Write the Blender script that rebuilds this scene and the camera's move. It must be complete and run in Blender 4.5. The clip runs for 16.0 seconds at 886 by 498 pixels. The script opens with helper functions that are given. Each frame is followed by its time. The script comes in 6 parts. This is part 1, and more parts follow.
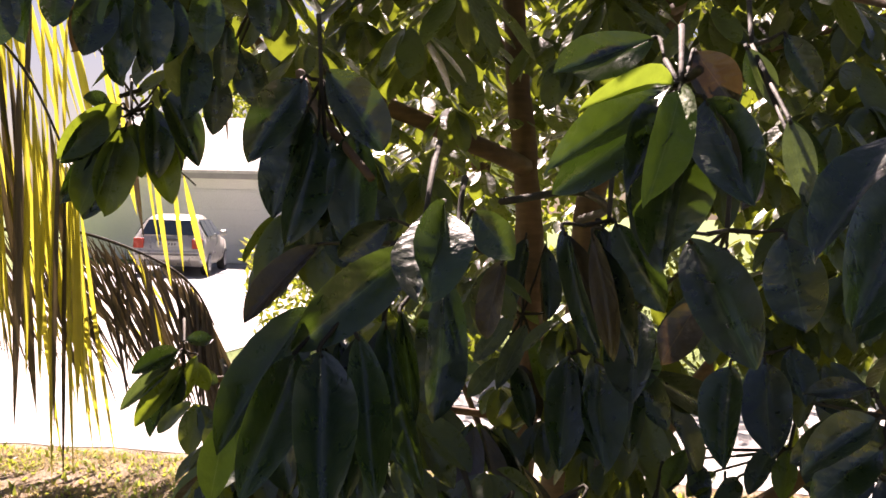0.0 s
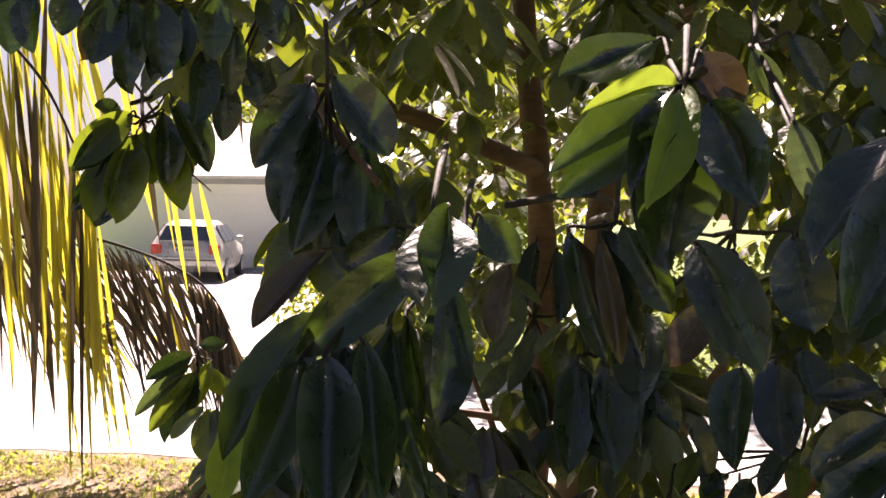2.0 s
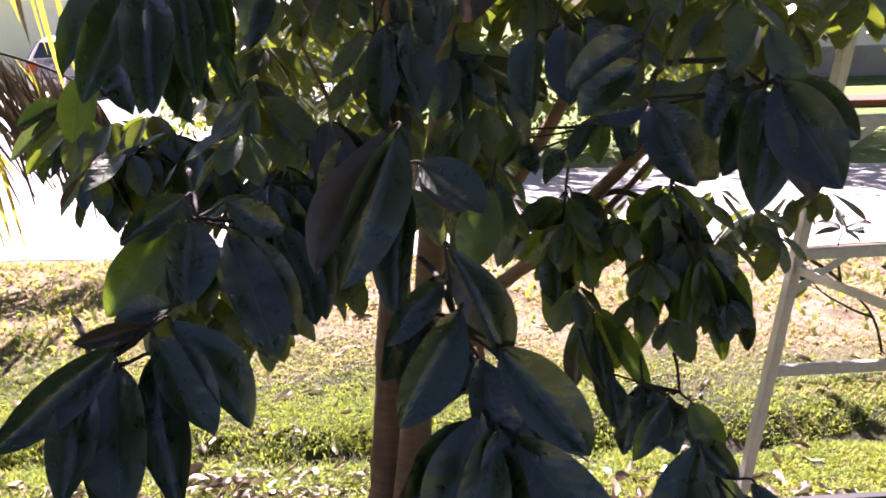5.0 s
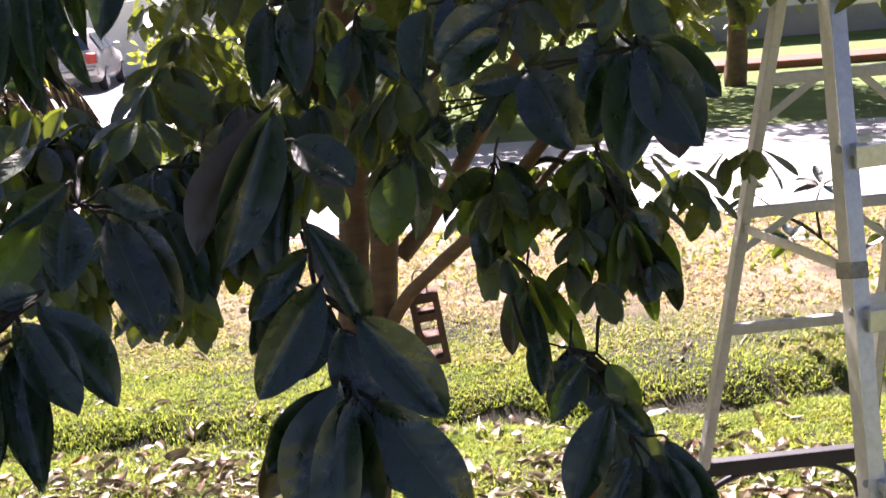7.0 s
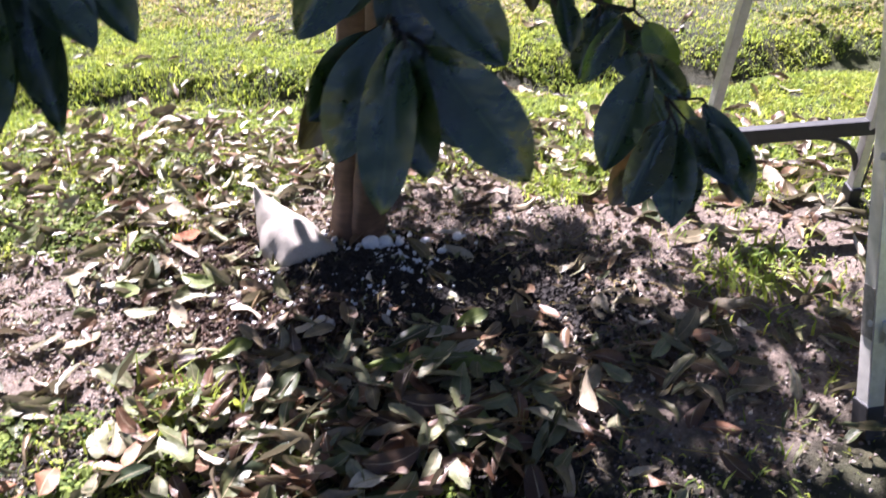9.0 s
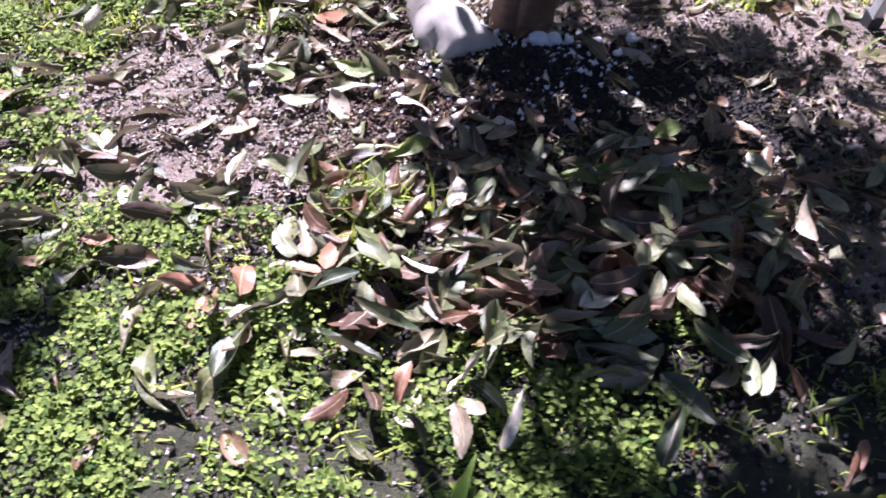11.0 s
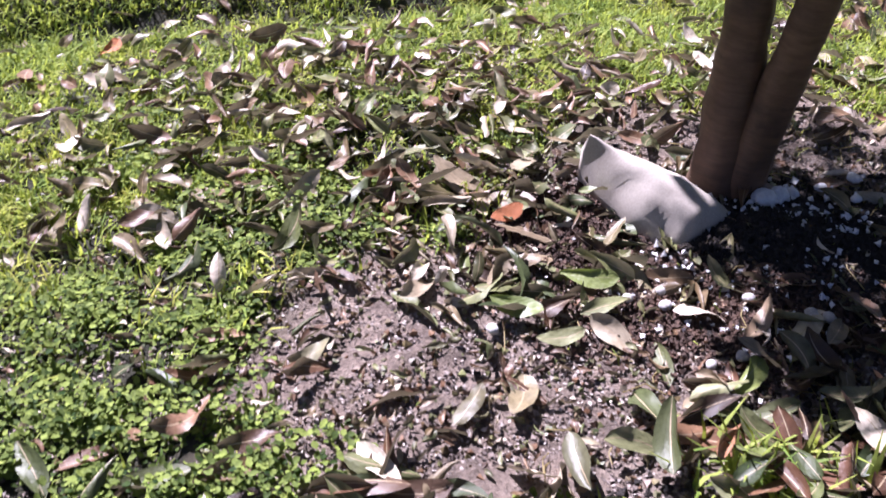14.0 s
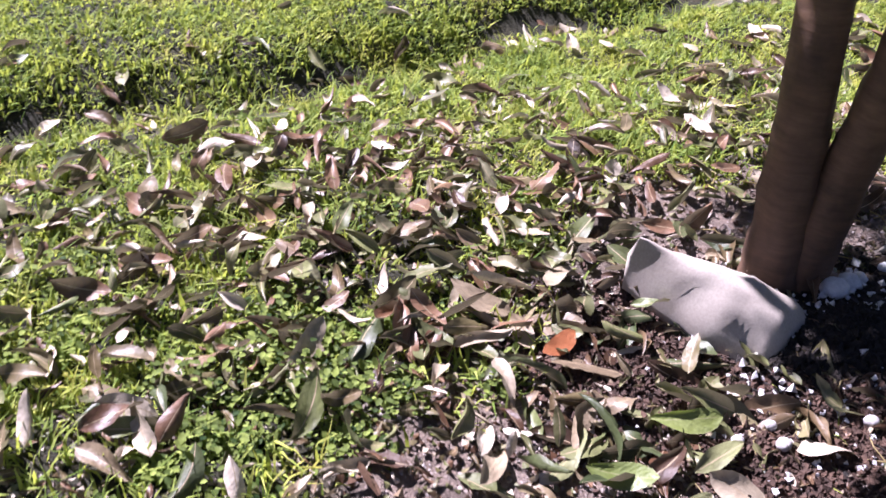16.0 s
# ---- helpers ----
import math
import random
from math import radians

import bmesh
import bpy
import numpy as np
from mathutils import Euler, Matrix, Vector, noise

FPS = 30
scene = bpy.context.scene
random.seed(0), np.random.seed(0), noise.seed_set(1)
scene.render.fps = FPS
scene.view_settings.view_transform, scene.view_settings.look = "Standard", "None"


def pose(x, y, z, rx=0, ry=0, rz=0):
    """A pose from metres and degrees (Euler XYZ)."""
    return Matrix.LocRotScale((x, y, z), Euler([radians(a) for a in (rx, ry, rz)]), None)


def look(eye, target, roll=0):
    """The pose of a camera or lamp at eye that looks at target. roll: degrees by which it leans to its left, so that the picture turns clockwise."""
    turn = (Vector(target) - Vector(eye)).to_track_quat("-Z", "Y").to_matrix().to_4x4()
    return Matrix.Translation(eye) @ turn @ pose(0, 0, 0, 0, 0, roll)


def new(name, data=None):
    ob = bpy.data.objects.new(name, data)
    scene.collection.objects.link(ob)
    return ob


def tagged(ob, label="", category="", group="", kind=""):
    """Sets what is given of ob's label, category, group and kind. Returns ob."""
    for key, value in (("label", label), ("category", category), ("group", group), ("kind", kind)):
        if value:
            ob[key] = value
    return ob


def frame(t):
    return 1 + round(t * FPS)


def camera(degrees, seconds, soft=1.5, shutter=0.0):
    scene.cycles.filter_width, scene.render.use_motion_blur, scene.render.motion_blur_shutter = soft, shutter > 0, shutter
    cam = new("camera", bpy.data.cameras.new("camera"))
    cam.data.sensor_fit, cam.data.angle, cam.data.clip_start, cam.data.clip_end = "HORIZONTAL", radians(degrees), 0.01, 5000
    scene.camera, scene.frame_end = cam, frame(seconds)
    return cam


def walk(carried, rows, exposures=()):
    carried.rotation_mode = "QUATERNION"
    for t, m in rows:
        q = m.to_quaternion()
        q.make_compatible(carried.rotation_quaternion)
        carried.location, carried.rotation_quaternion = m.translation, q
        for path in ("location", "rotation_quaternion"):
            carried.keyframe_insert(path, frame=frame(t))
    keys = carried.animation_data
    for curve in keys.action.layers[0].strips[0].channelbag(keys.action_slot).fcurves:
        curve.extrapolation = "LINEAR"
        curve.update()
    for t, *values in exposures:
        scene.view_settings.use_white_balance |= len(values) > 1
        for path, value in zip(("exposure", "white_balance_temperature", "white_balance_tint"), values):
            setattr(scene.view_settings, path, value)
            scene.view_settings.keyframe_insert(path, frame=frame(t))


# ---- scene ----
cam = camera(44.9, 16.0, soft=1.6, shutter=0.4)
PATH = [
    (0, (0.42, -2.3, 1.629), (-0.057, -0.359, 1.56), 1.6),
    (0.5, (0.418, -2.301, 1.633), (-0.064, -0.361, 1.565), 1.6),
    (1, (0.419, -2.3, 1.634), (-0.071, -0.362, 1.569), 1.5),
    (1.5, (0.423, -2.297, 1.633), (-0.077, -0.362, 1.572), 1.3),
    (2, (0.429, -2.298, 1.63), (-0.078, -0.365, 1.566), 1.0),
    (2.5, (0.435, -2.299, 1.628), (-0.08, -0.368, 1.553), 0.1),
    (3, (0.458, -2.299, 1.615), (-0.079, -0.374, 1.53), -0.6),
    (3.5, (0.486, -2.314, 1.605), (0.01, -0.381, 1.419), -1.7),
    (4, (0.543, -2.335, 1.559), (0.014, -0.425, 1.288), -2.1),
    (4.5, (0.523, -2.403, 1.518), (0.121, -0.477, 1.159), -2.3),
    (5, (0.55, -2.462, 1.494), (0.231, -0.534, 1.07), -2.2),
    (5.2, (0.561, -2.473, 1.495), (0.262, -0.537, 1.089), -2.3),
    (7.3, (0.713, -2.463, 1.479), (0.362, -0.559, 0.976), -5.5),
    (7.5, (0.72, -2.466, 1.468), (0.367, -0.576, 0.919), -5.7),
    (8, (0.716, -2.429, 1.452), (0.375, -0.58, 0.769), -5.8),
    (8.5, (0.693, -2.389, 1.429), (0.365, -0.622, 0.553), -5.6),
    (9, (0.61, -2.394, 1.438), (0.311, -0.707, 0.407), -3.5),
    (9.5, (0.506, -2.413, 1.419), (0.213, -0.766, 0.323), -0.8),
    (9.7, (0.466, -2.408, 1.406), (0.165, -0.789, 0.271), -0.0),
    (11.8, (-0.197, -2.23, 1.328), (-0.298, -0.785, -0.052), 3.5),
    (12, (-0.29, -2.204, 1.312), (-0.353, -0.754, -0.064), 3.5),
    (12.5, (-0.499, -2.065, 1.263), (-0.548, -0.583, -0.079), 1.7),
    (13, (-0.642, -1.913, 1.262), (-0.687, -0.4, -0.044), -0.9),
    (13.5, (-0.828, -1.79, 1.238), (-0.68, -0.231, -0.006), 1.0),
    (14, (-0.968, -1.679, 1.221), (-0.641, -0.125, 0.005), 2.9),
    (14.5, (-1.021, -1.559, 1.193), (-0.629, 0.012, 0.018), 3.4),
    (15, (-1.092, -1.411, 1.153), (-0.621, 0.144, -0.014), 4.3),
    (15.5, (-1.174, -1.276, 1.13), (-0.598, 0.243, -0.036), 4.6),
    (16, (-1.219, -1.152, 1.118), (-0.544, 0.329, -0.044), 4.3),
]
walk(cam, [(t, look(eye, target, roll)) for t, eye, target, roll in PATH], [(0, 2.18, 6900, 37), (3, 2.34, 6800, 39), (4, 2.66, 6150, 45), (5, 2.50, 6050, 44), (8, 2.48, 6050, 34), (9.7, 2.46, 5250, 32), (12.0, 1.92, 5200, 43), (13.2, 1.69, 5250, 40), (14, 1.80, 5350, 37), (16, 1.84, 5400, 40)])

# ---- world and sun ----
SUN_DIR = Vector((-0.36, 0.78, 0.92)).normalized()
world = bpy.data.worlds.new("sky")
scene.world = world
world.use_nodes = True
_n = world.node_tree.nodes
_sky = _n.new("ShaderNodeTexSky")
_sky.sky_type = "NISHITA"
_sky.sun_disc = False
_sky.sun_elevation = math.asin(SUN_DIR.z)
_sky.sun_rotation = math.atan2(SUN_DIR.x, SUN_DIR.y)
_sky.air_density, _sky.dust_density = 1.0, 1.2
world.node_tree.links.new(_sky.outputs[0], _n["Background"].inputs[0])
_n["Background"].inputs[1].default_value = 0.018
sun_data = bpy.data.lights.new("sun", "SUN")
sun_data.energy, sun_data.angle, sun_data.color = 5.0, radians(0.6), (1.0, 0.93, 0.80)
sun = new("sun", sun_data)
sun.matrix_world = Matrix.Translation((-6, 8, 9)) @ SUN_DIR.to_track_quat("Z", "Y").to_matrix().to_4x4()


# ---- materials ----
def nodes(name):
    m = bpy.data.materials.new(name)
    m.use_nodes = True
    t = m.node_tree
    return m, t.nodes, t.links, t.nodes["Principled BSDF"]


def noise_tex(n, l, scale, detail=5.0, rough=0.6, coords="Object"):
    c = n.new("ShaderNodeTexCoord")
    x = n.new("ShaderNodeTexNoise")
    x.inputs["Scale"].default_value = scale
    x.inputs["Detail"].default_value = detail
    x.inputs["Roughness"].default_value = rough
    l.new(c.outputs[coords], x.inputs["Vector"])
    return x.outputs["Fac"]


def ramp(n, l, fac, stops):
    r = n.new("ShaderNodeValToRGB")
    e = r.color_ramp.elements
    while len(e) < len(stops):
        e.new(0.5)
    for k, (p, c) in zip(e, stops):
        k.position, k.color = p, (*c, 1)
    l.new(fac, r.inputs[0])
    return r.outputs[0]


def mixed(n, l, fac, a, b, kind="MIX"):
    m = n.new("ShaderNodeMix")
    m.data_type, m.blend_type = "RGBA", kind
    for sock, v in ((m.inputs[0], fac), (m.inputs[6], a), (m.inputs[7], b)):
        if isinstance(v, (int, float)):
            sock.default_value = v
        elif isinstance(v, tuple):
            sock.default_value = (*v, 1)
        else:
            l.new(v, sock)
    return m.outputs[2]


def bumped(n, l, bsdf, height, strength, distance=0.005):
    b = n.new("ShaderNodeBump")
    b.inputs["Strength"].default_value = strength
    b.inputs["Distance"].default_value = distance
    l.new(height, b.inputs["Height"])
    l.new(b.outputs[0], bsdf.inputs["Normal"])


def surface(name, c1, c2, scale=6.0, rough=0.7, bump=0.3, fine=60.0, metal=0.0, dist=0.004):
    """A surface that wanders between two colours at two scales, with fine relief."""
    m, n, l, b = nodes(name)
    big = noise_tex(n, l, scale)
    small = noise_tex(n, l, fine, 4)
    c = ramp(n, l, big, [(0.3, c1), (0.7, c2)])
    dark = ramp(n, l, small, [(0.25, (0.78, 0.78, 0.78)), (0.75, (1.1, 1.1, 1.1))])
    l.new(mixed(n, l, 0.8, c, dark, "MULTIPLY"), b.inputs["Base Color"])
    rr = n.new("ShaderNodeMapRange")
    rr.inputs[3].default_value, rr.inputs[4].default_value = max(0.02, rough - 0.12), min(1, rough + 0.12)
    l.new(big, rr.inputs[0])
    l.new(rr.outputs[0], b.inputs["Roughness"])
    b.inputs["Metallic"].default_value = metal
    if bump:
        bumped(n, l, b, small, bump, dist)
    return m


def leaf_mat(name, c1, c2, rib, through_c, through_f, rough=0.36, island=False, mottle=0.5, spec=0.45, coat=0.0, patches=False):
    """A leathery leaf: midrib, side veins, blotches, sheen, and light passing through."""
    m, n, l, b = nodes(name)
    if island:
        rnd = n.new("ShaderNodeNewGeometry").outputs["Random Per Island"]
    else:
        rnd = n.new("ShaderNodeObjectInfo").outputs["Random"]
    c = ramp(n, l, rnd, [(0.0, c1), (1.0, c2)])
    uv = n.new("ShaderNodeUVMap")
    uv.uv_map = "UVMap"
    if island:
        spots = noise_tex(n, l, 28.0, 4, 0.65)
        film = noise_tex(n, l, 60.0, 3, 0.6)
    else:
        # true proportions along and across the blade, shifted from leaf to leaf
        turn = n.new("ShaderNodeVectorMath")
        turn.operation = "MULTIPLY_ADD"
        turn.inputs[1].default_value = (0.42, 1.0, 0.0)
        shift = n.new("ShaderNodeCombineXYZ")
        far_off = n.new("ShaderNodeMath")
        far_off.operation = "MULTIPLY"
        far_off.inputs[1].default_value = 37.0
        l.new(rnd, far_off.inputs[0])
        l.new(far_off.outputs[0], shift.inputs[0])
        l.new(far_off.outputs[0], shift.inputs[2])
        l.new(uv.outputs[0], turn.inputs[0])
        l.new(shift.outputs[0], turn.inputs[2])

        def blade_noise(scale, detail, rough_):
            x = n.new("ShaderNodeTexNoise")
            x.inputs["Scale"].default_value, x.inputs["Detail"].default_value, x.inputs["Roughness"].default_value = scale, detail, rough_
            l.new(turn.outputs[0], x.inputs["Vector"])
            return x.outputs["Fac"]
        spots, film = blade_noise(3.2, 4, 0.65), blade_noise(6.5, 3, 0.6)
    blot = ramp(n, l, spots, [(0.3, (0.6, 0.6, 0.62)), (0.7, (1.25, 1.2, 1.1))])
    c = mixed(n, l, mottle, c, blot, "MULTIPLY")
    if patches:
        broad = ramp(n, l, noise_tex(n, l, 5.0, 5, 0.65), [(0.34, (0.62, 0.72, 0.62)), (0.5, (1.0, 1.0, 1.0)), (0.66, (1.45, 1.12, 0.95))])
        c = mixed(n, l, 0.9, c, broad, "MULTIPLY")
    sep = n.new("ShaderNodeSeparateXYZ")
    l.new(uv.outputs[0], sep.inputs[0])

    def math_node(op, a, bb):
        k = n.new("ShaderNodeMath")
        k.operation = op
        for s, v in zip(k.inputs, (a, bb)):
            if isinstance(v, (int, float)):
                s.default_value = v
            elif v is not None:
                l.new(v, s)
        return k.outputs[0]
    off = math_node("ABSOLUTE", math_node("SUBTRACT", sep.outputs[0], 0.5), None)
    ribf = math_node("LESS_THAN", off, 0.016)
    c = mixed(n, l, math_node("MULTIPLY", ribf, 0.75), c, rib)
    c = mixed(n, l, math_node("MULTIPLY", math_node("GREATER_THAN", off, 0.483), 0.6), c, rib)
    side = math_node("SINE", math_node("MULTIPLY", math_node("SUBTRACT", math_node("MULTIPLY", sep.outputs[1], 9.0), math_node("MULTIPLY", off, 5.0)), 6.283), None)
    l.new(c, b.inputs["Base Color"])
    rr = n.new("ShaderNodeMapRange")
    # a patchy film of dust dulls the wax
    rr.inputs[1].default_value, rr.inputs[2].default_value = 0.36, 0.64
    rr.inputs[3].default_value, rr.inputs[4].default_value = rough - 0.12, rough + 0.28
    l.new(film, rr.inputs[0])
    l.new(rr.outputs[0], b.inputs["Roughness"])
    b.inputs["Specular IOR Level"].default_value = spec
    b.inputs["Coat Weight"].default_value = coat
    b.inputs["Coat Roughness"].default_value = 0.22
    h = math_node("ADD", math_node("MULTIPLY", film, 1.2), math_node("MULTIPLY", side, 0.045))
    bumped(n, l, b, h, 0.5, 0.004)
    tr = n.new("ShaderNodeBsdfTranslucent")
    l.new(mixed(n, l, 0.6, through_c, blot, "MULTIPLY"), tr.inputs["Color"])
    ms = n.new("ShaderNodeMixShader")
    ms.inputs[0].default_value = through_f
    l.new(b.outputs[0], ms.inputs[1])
    l.new(tr.outputs[0], ms.inputs[2])
    l.new(ms.outputs[0], n["Material Output"].inputs[0])
    return m


# mid and fresh: lit copies of the mature leaf; pale: painted sun glare
LEAF_TONES = [
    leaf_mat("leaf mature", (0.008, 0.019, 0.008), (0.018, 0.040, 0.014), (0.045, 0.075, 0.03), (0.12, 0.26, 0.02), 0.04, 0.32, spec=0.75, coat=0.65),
    leaf_mat("leaf new", (0.12, 0.21, 0.03), (0.17, 0.27, 0.04), (0.25, 0.33, 0.09), (0.40, 0.56, 0.05), 0.22, 0.50, mottle=0.35, spec=0.3),
    leaf_mat("leaf mid backlit", (0.03, 0.055, 0.014), (0.055, 0.09, 0.02), (0.10, 0.13, 0.04), (0.36, 0.50, 0.03), 0.24, spec=0.6, coat=0.4),
    leaf_mat("leaf ageing", (0.040, 0.034, 0.018), (0.065, 0.05, 0.024), (0.11, 0.08, 0.04), (0.26, 0.15, 0.05), 0.05, 0.40, spec=0.7, coat=0.5),
    leaf_mat("leaf fresh sunlit", (0.024, 0.055, 0.013), (0.045, 0.088, 0.018), (0.08, 0.12, 0.035), (0.30, 0.48, 0.03), 0.22, spec=0.7, coat=0.5),
    leaf_mat("leaf pale glare", (0.09, 0.115, 0.105), (0.13, 0.155, 0.145), (0.17, 0.19, 0.15), (0.2, 0.3, 0.06), 0.15, 0.3),
]
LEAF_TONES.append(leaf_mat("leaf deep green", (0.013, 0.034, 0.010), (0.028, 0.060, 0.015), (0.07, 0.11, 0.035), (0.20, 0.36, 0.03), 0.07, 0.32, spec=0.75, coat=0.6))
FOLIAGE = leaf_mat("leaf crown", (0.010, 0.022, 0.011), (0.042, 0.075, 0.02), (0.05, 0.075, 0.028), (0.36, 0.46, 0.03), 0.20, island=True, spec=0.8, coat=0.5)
FAR_LEAF = leaf_mat("leaf far", (0.05, 0.085, 0.018), (0.14, 0.17, 0.03), (0.12, 0.16, 0.04), (0.42, 0.48, 0.05), 0.4, 0.5, island=True)
PALM_LEAF = leaf_mat("palm leaflet", (0.09, 0.11, 0.02), (0.24, 0.23, 0.03), (0.3, 0.3, 0.07), (0.66, 0.62, 0.06), 0.42, 0.4, mottle=0.3)
# brown of the dry frond, also used as the shaded copy of green leaflets
PALM_DRY_SHADED = leaf_mat("palm leaflet dry and shaded", (0.045, 0.040, 0.030), (0.105, 0.080, 0.056), (0.16, 0.13, 0.08), (0.20, 0.15, 0.07), 0.09, 0.45, mottle=0.5)


def bark_mat():
    """Reddish brown bark with close rings across the stem and paler flecks."""
    m, n, l, b = nodes("bark")
    c = n.new("ShaderNodeTexCoord")
    v = n.new("ShaderNodeMapping")
    v.inputs["Scale"].default_value = (1, 1, 5)
    l.new(c.outputs["Object"], v.inputs[0])
    rings = n.new("ShaderNodeTexNoise")
    rings.inputs["Scale"].default_value, rings.inputs["Detail"].default_value = 16.0, 6.0
    l.new(v.outputs[0], rings.inputs["Vector"])
    big = noise_tex(n, l, 7.0)
    col = ramp(n, l, big, [(0.3, (0.055, 0.030, 0.017)), (0.7, (0.175, 0.100, 0.055))])
    col = mixed(n, l, 0.85, col, ramp(n, l, rings.outputs["Fac"], [(0.3, (0.68, 0.64, 0.62)), (0.55, (1.0, 1.0, 1.0)), (0.72, (1.3, 1.25, 1.2))]), "MULTIPLY")
    l.new(col, b.inputs["Base Color"])
    b.inputs["Roughness"].default_value = 0.72
    bumped(n, l, b, rings.outputs["Fac"], 0.45, 0.005)
    return m


BARK = bark_mat()
TWIG = surface("twig bark", (0.018, 0.015, 0.008), (0.042, 0.032, 0.018), 22, 0.8, 0.6, 120)
RAIL = surface("rail paint", (0.66, 0.63, 0.55), (0.78, 0.75, 0.68), 4, 0.5, 0.12, 50)
ALU = surface("aluminium", (0.55, 0.56, 0.58), (0.70, 0.71, 0.73), 7, 0.42, 0.08, 90, metal=0.85)
GREYED = surface("weathered aluminium", (0.46, 0.45, 0.44), (0.60, 0.59, 0.57), 7, 0.5, 0.12, 80, metal=0.25)
WORN = surface("worn grey metal", (0.20, 0.19, 0.17), (0.40, 0.38, 0.34), 30, 0.6, 0.3, 120, metal=0.3)
BLACK = surface("black rubber", (0.018, 0.018, 0.02), (0.035, 0.034, 0.035), 12, 0.6, 0.2, 80)
BRICK = surface("faded clay", (0.11, 0.062, 0.045), (0.20, 0.115, 0.085), 18, 0.9, 0.7, 120)
WIRE = surface("galvanised wire", (0.35, 0.35, 0.36), (0.5, 0.5, 0.5), 20, 0.4, 0.0, 90, metal=0.9)
CLOTH = surface("cream bag", (0.35, 0.310, 0.260), (0.47, 0.425, 0.36), 9, 0.75, 0.3, 220, dist=0.001)
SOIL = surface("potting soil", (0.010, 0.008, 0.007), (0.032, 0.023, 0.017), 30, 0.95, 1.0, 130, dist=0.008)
BARK_MULCH = surface("rotted bark", (0.024, 0.013, 0.009), (0.115, 0.066, 0.042), 60, 0.92, 0.8, 160, dist=0.004)
PERLITE = surface("perlite", (0.62, 0.61, 0.60), (0.82, 0.81, 0.80), 40, 0.9, 0.4, 200)
PALE_STONE = surface("pale stone", (0.34, 0.32, 0.30), (0.58, 0.56, 0.53), 60, 0.9, 0.4, 200)
BED = surface("red bark chips", (0.14, 0.05, 0.032), (0.24, 0.09, 0.055), 18, 0.9, 0.7, 120)
ROAD = surface("pale road", (0.40, 0.39, 0.37), (0.52, 0.50, 0.47), 1.4, 0.9, 0.35, 45)
DRIVE = surface("driveway", (0.19, 0.19, 0.20), (0.27, 0.27, 0.28), 0.8, 0.9, 0.3, 30)
STUCCO = surface("white stucco", (0.87, 0.87, 0.87), (0.92, 0.92, 0.92), 0.8, 0.9, 0.25, 30)
TRIM = surface("grey trim", (0.34, 0.33, 0.32), (0.42, 0.41, 0.40), 2, 0.7, 0.1, 30)
ROOF = surface("pale roof", (0.60, 0.59, 0.57), (0.72, 0.71, 0.69), 1.2, 0.85, 0.3, 12)
CAR_PAINT = surface("car paint", (0.58, 0.56, 0.51), (0.64, 0.62, 0.57), 1.5, 0.28, 0.0, 20, metal=0.35)
CAR_TRIM = surface("car trim", (0.10, 0.10, 0.10), (0.15, 0.15, 0.15), 5, 0.5, 0.0, 20)
CAR_GLASS = surface("car glass", (0.04, 0.06, 0.09), (0.07, 0.10, 0.14), 2, 0.08, 0.0, 20)
LAMP_RED = surface("red lens", (0.42, 0.03, 0.015), (0.55, 0.05, 0.02), 6, 0.25, 0.0, 30)
PLATE = surface("plate", (0.55, 0.55, 0.52), (0.62, 0.62, 0.6), 6, 0.5, 0.0, 30)
GRASS = leaf_mat("grass blade", (0.085, 0.165, 0.024), (0.43, 0.50, 0.11), (0.18, 0.24, 0.04), (0.56, 0.66, 0.09), 0.32, 0.6, island=True, mottle=0.3, spec=0.25, patches=True)
DRY_GRASS = leaf_mat("dry grass blade", (0.29, 0.245, 0.13), (0.50, 0.42, 0.26), (0.3, 0.24, 0.1), (0.55, 0.48, 0.15), 0.35, 0.7, island=True, mottle=0.3, spec=0.2)
CLOVER = leaf_mat("weed leaf", (0.010, 0.032, 0.008), (0.26, 0.33, 0.070), (0.12, 0.2, 0.03), (0.36, 0.46, 0.07), 0.22, 0.7, island=True, mottle=0.4, spec=0.15)


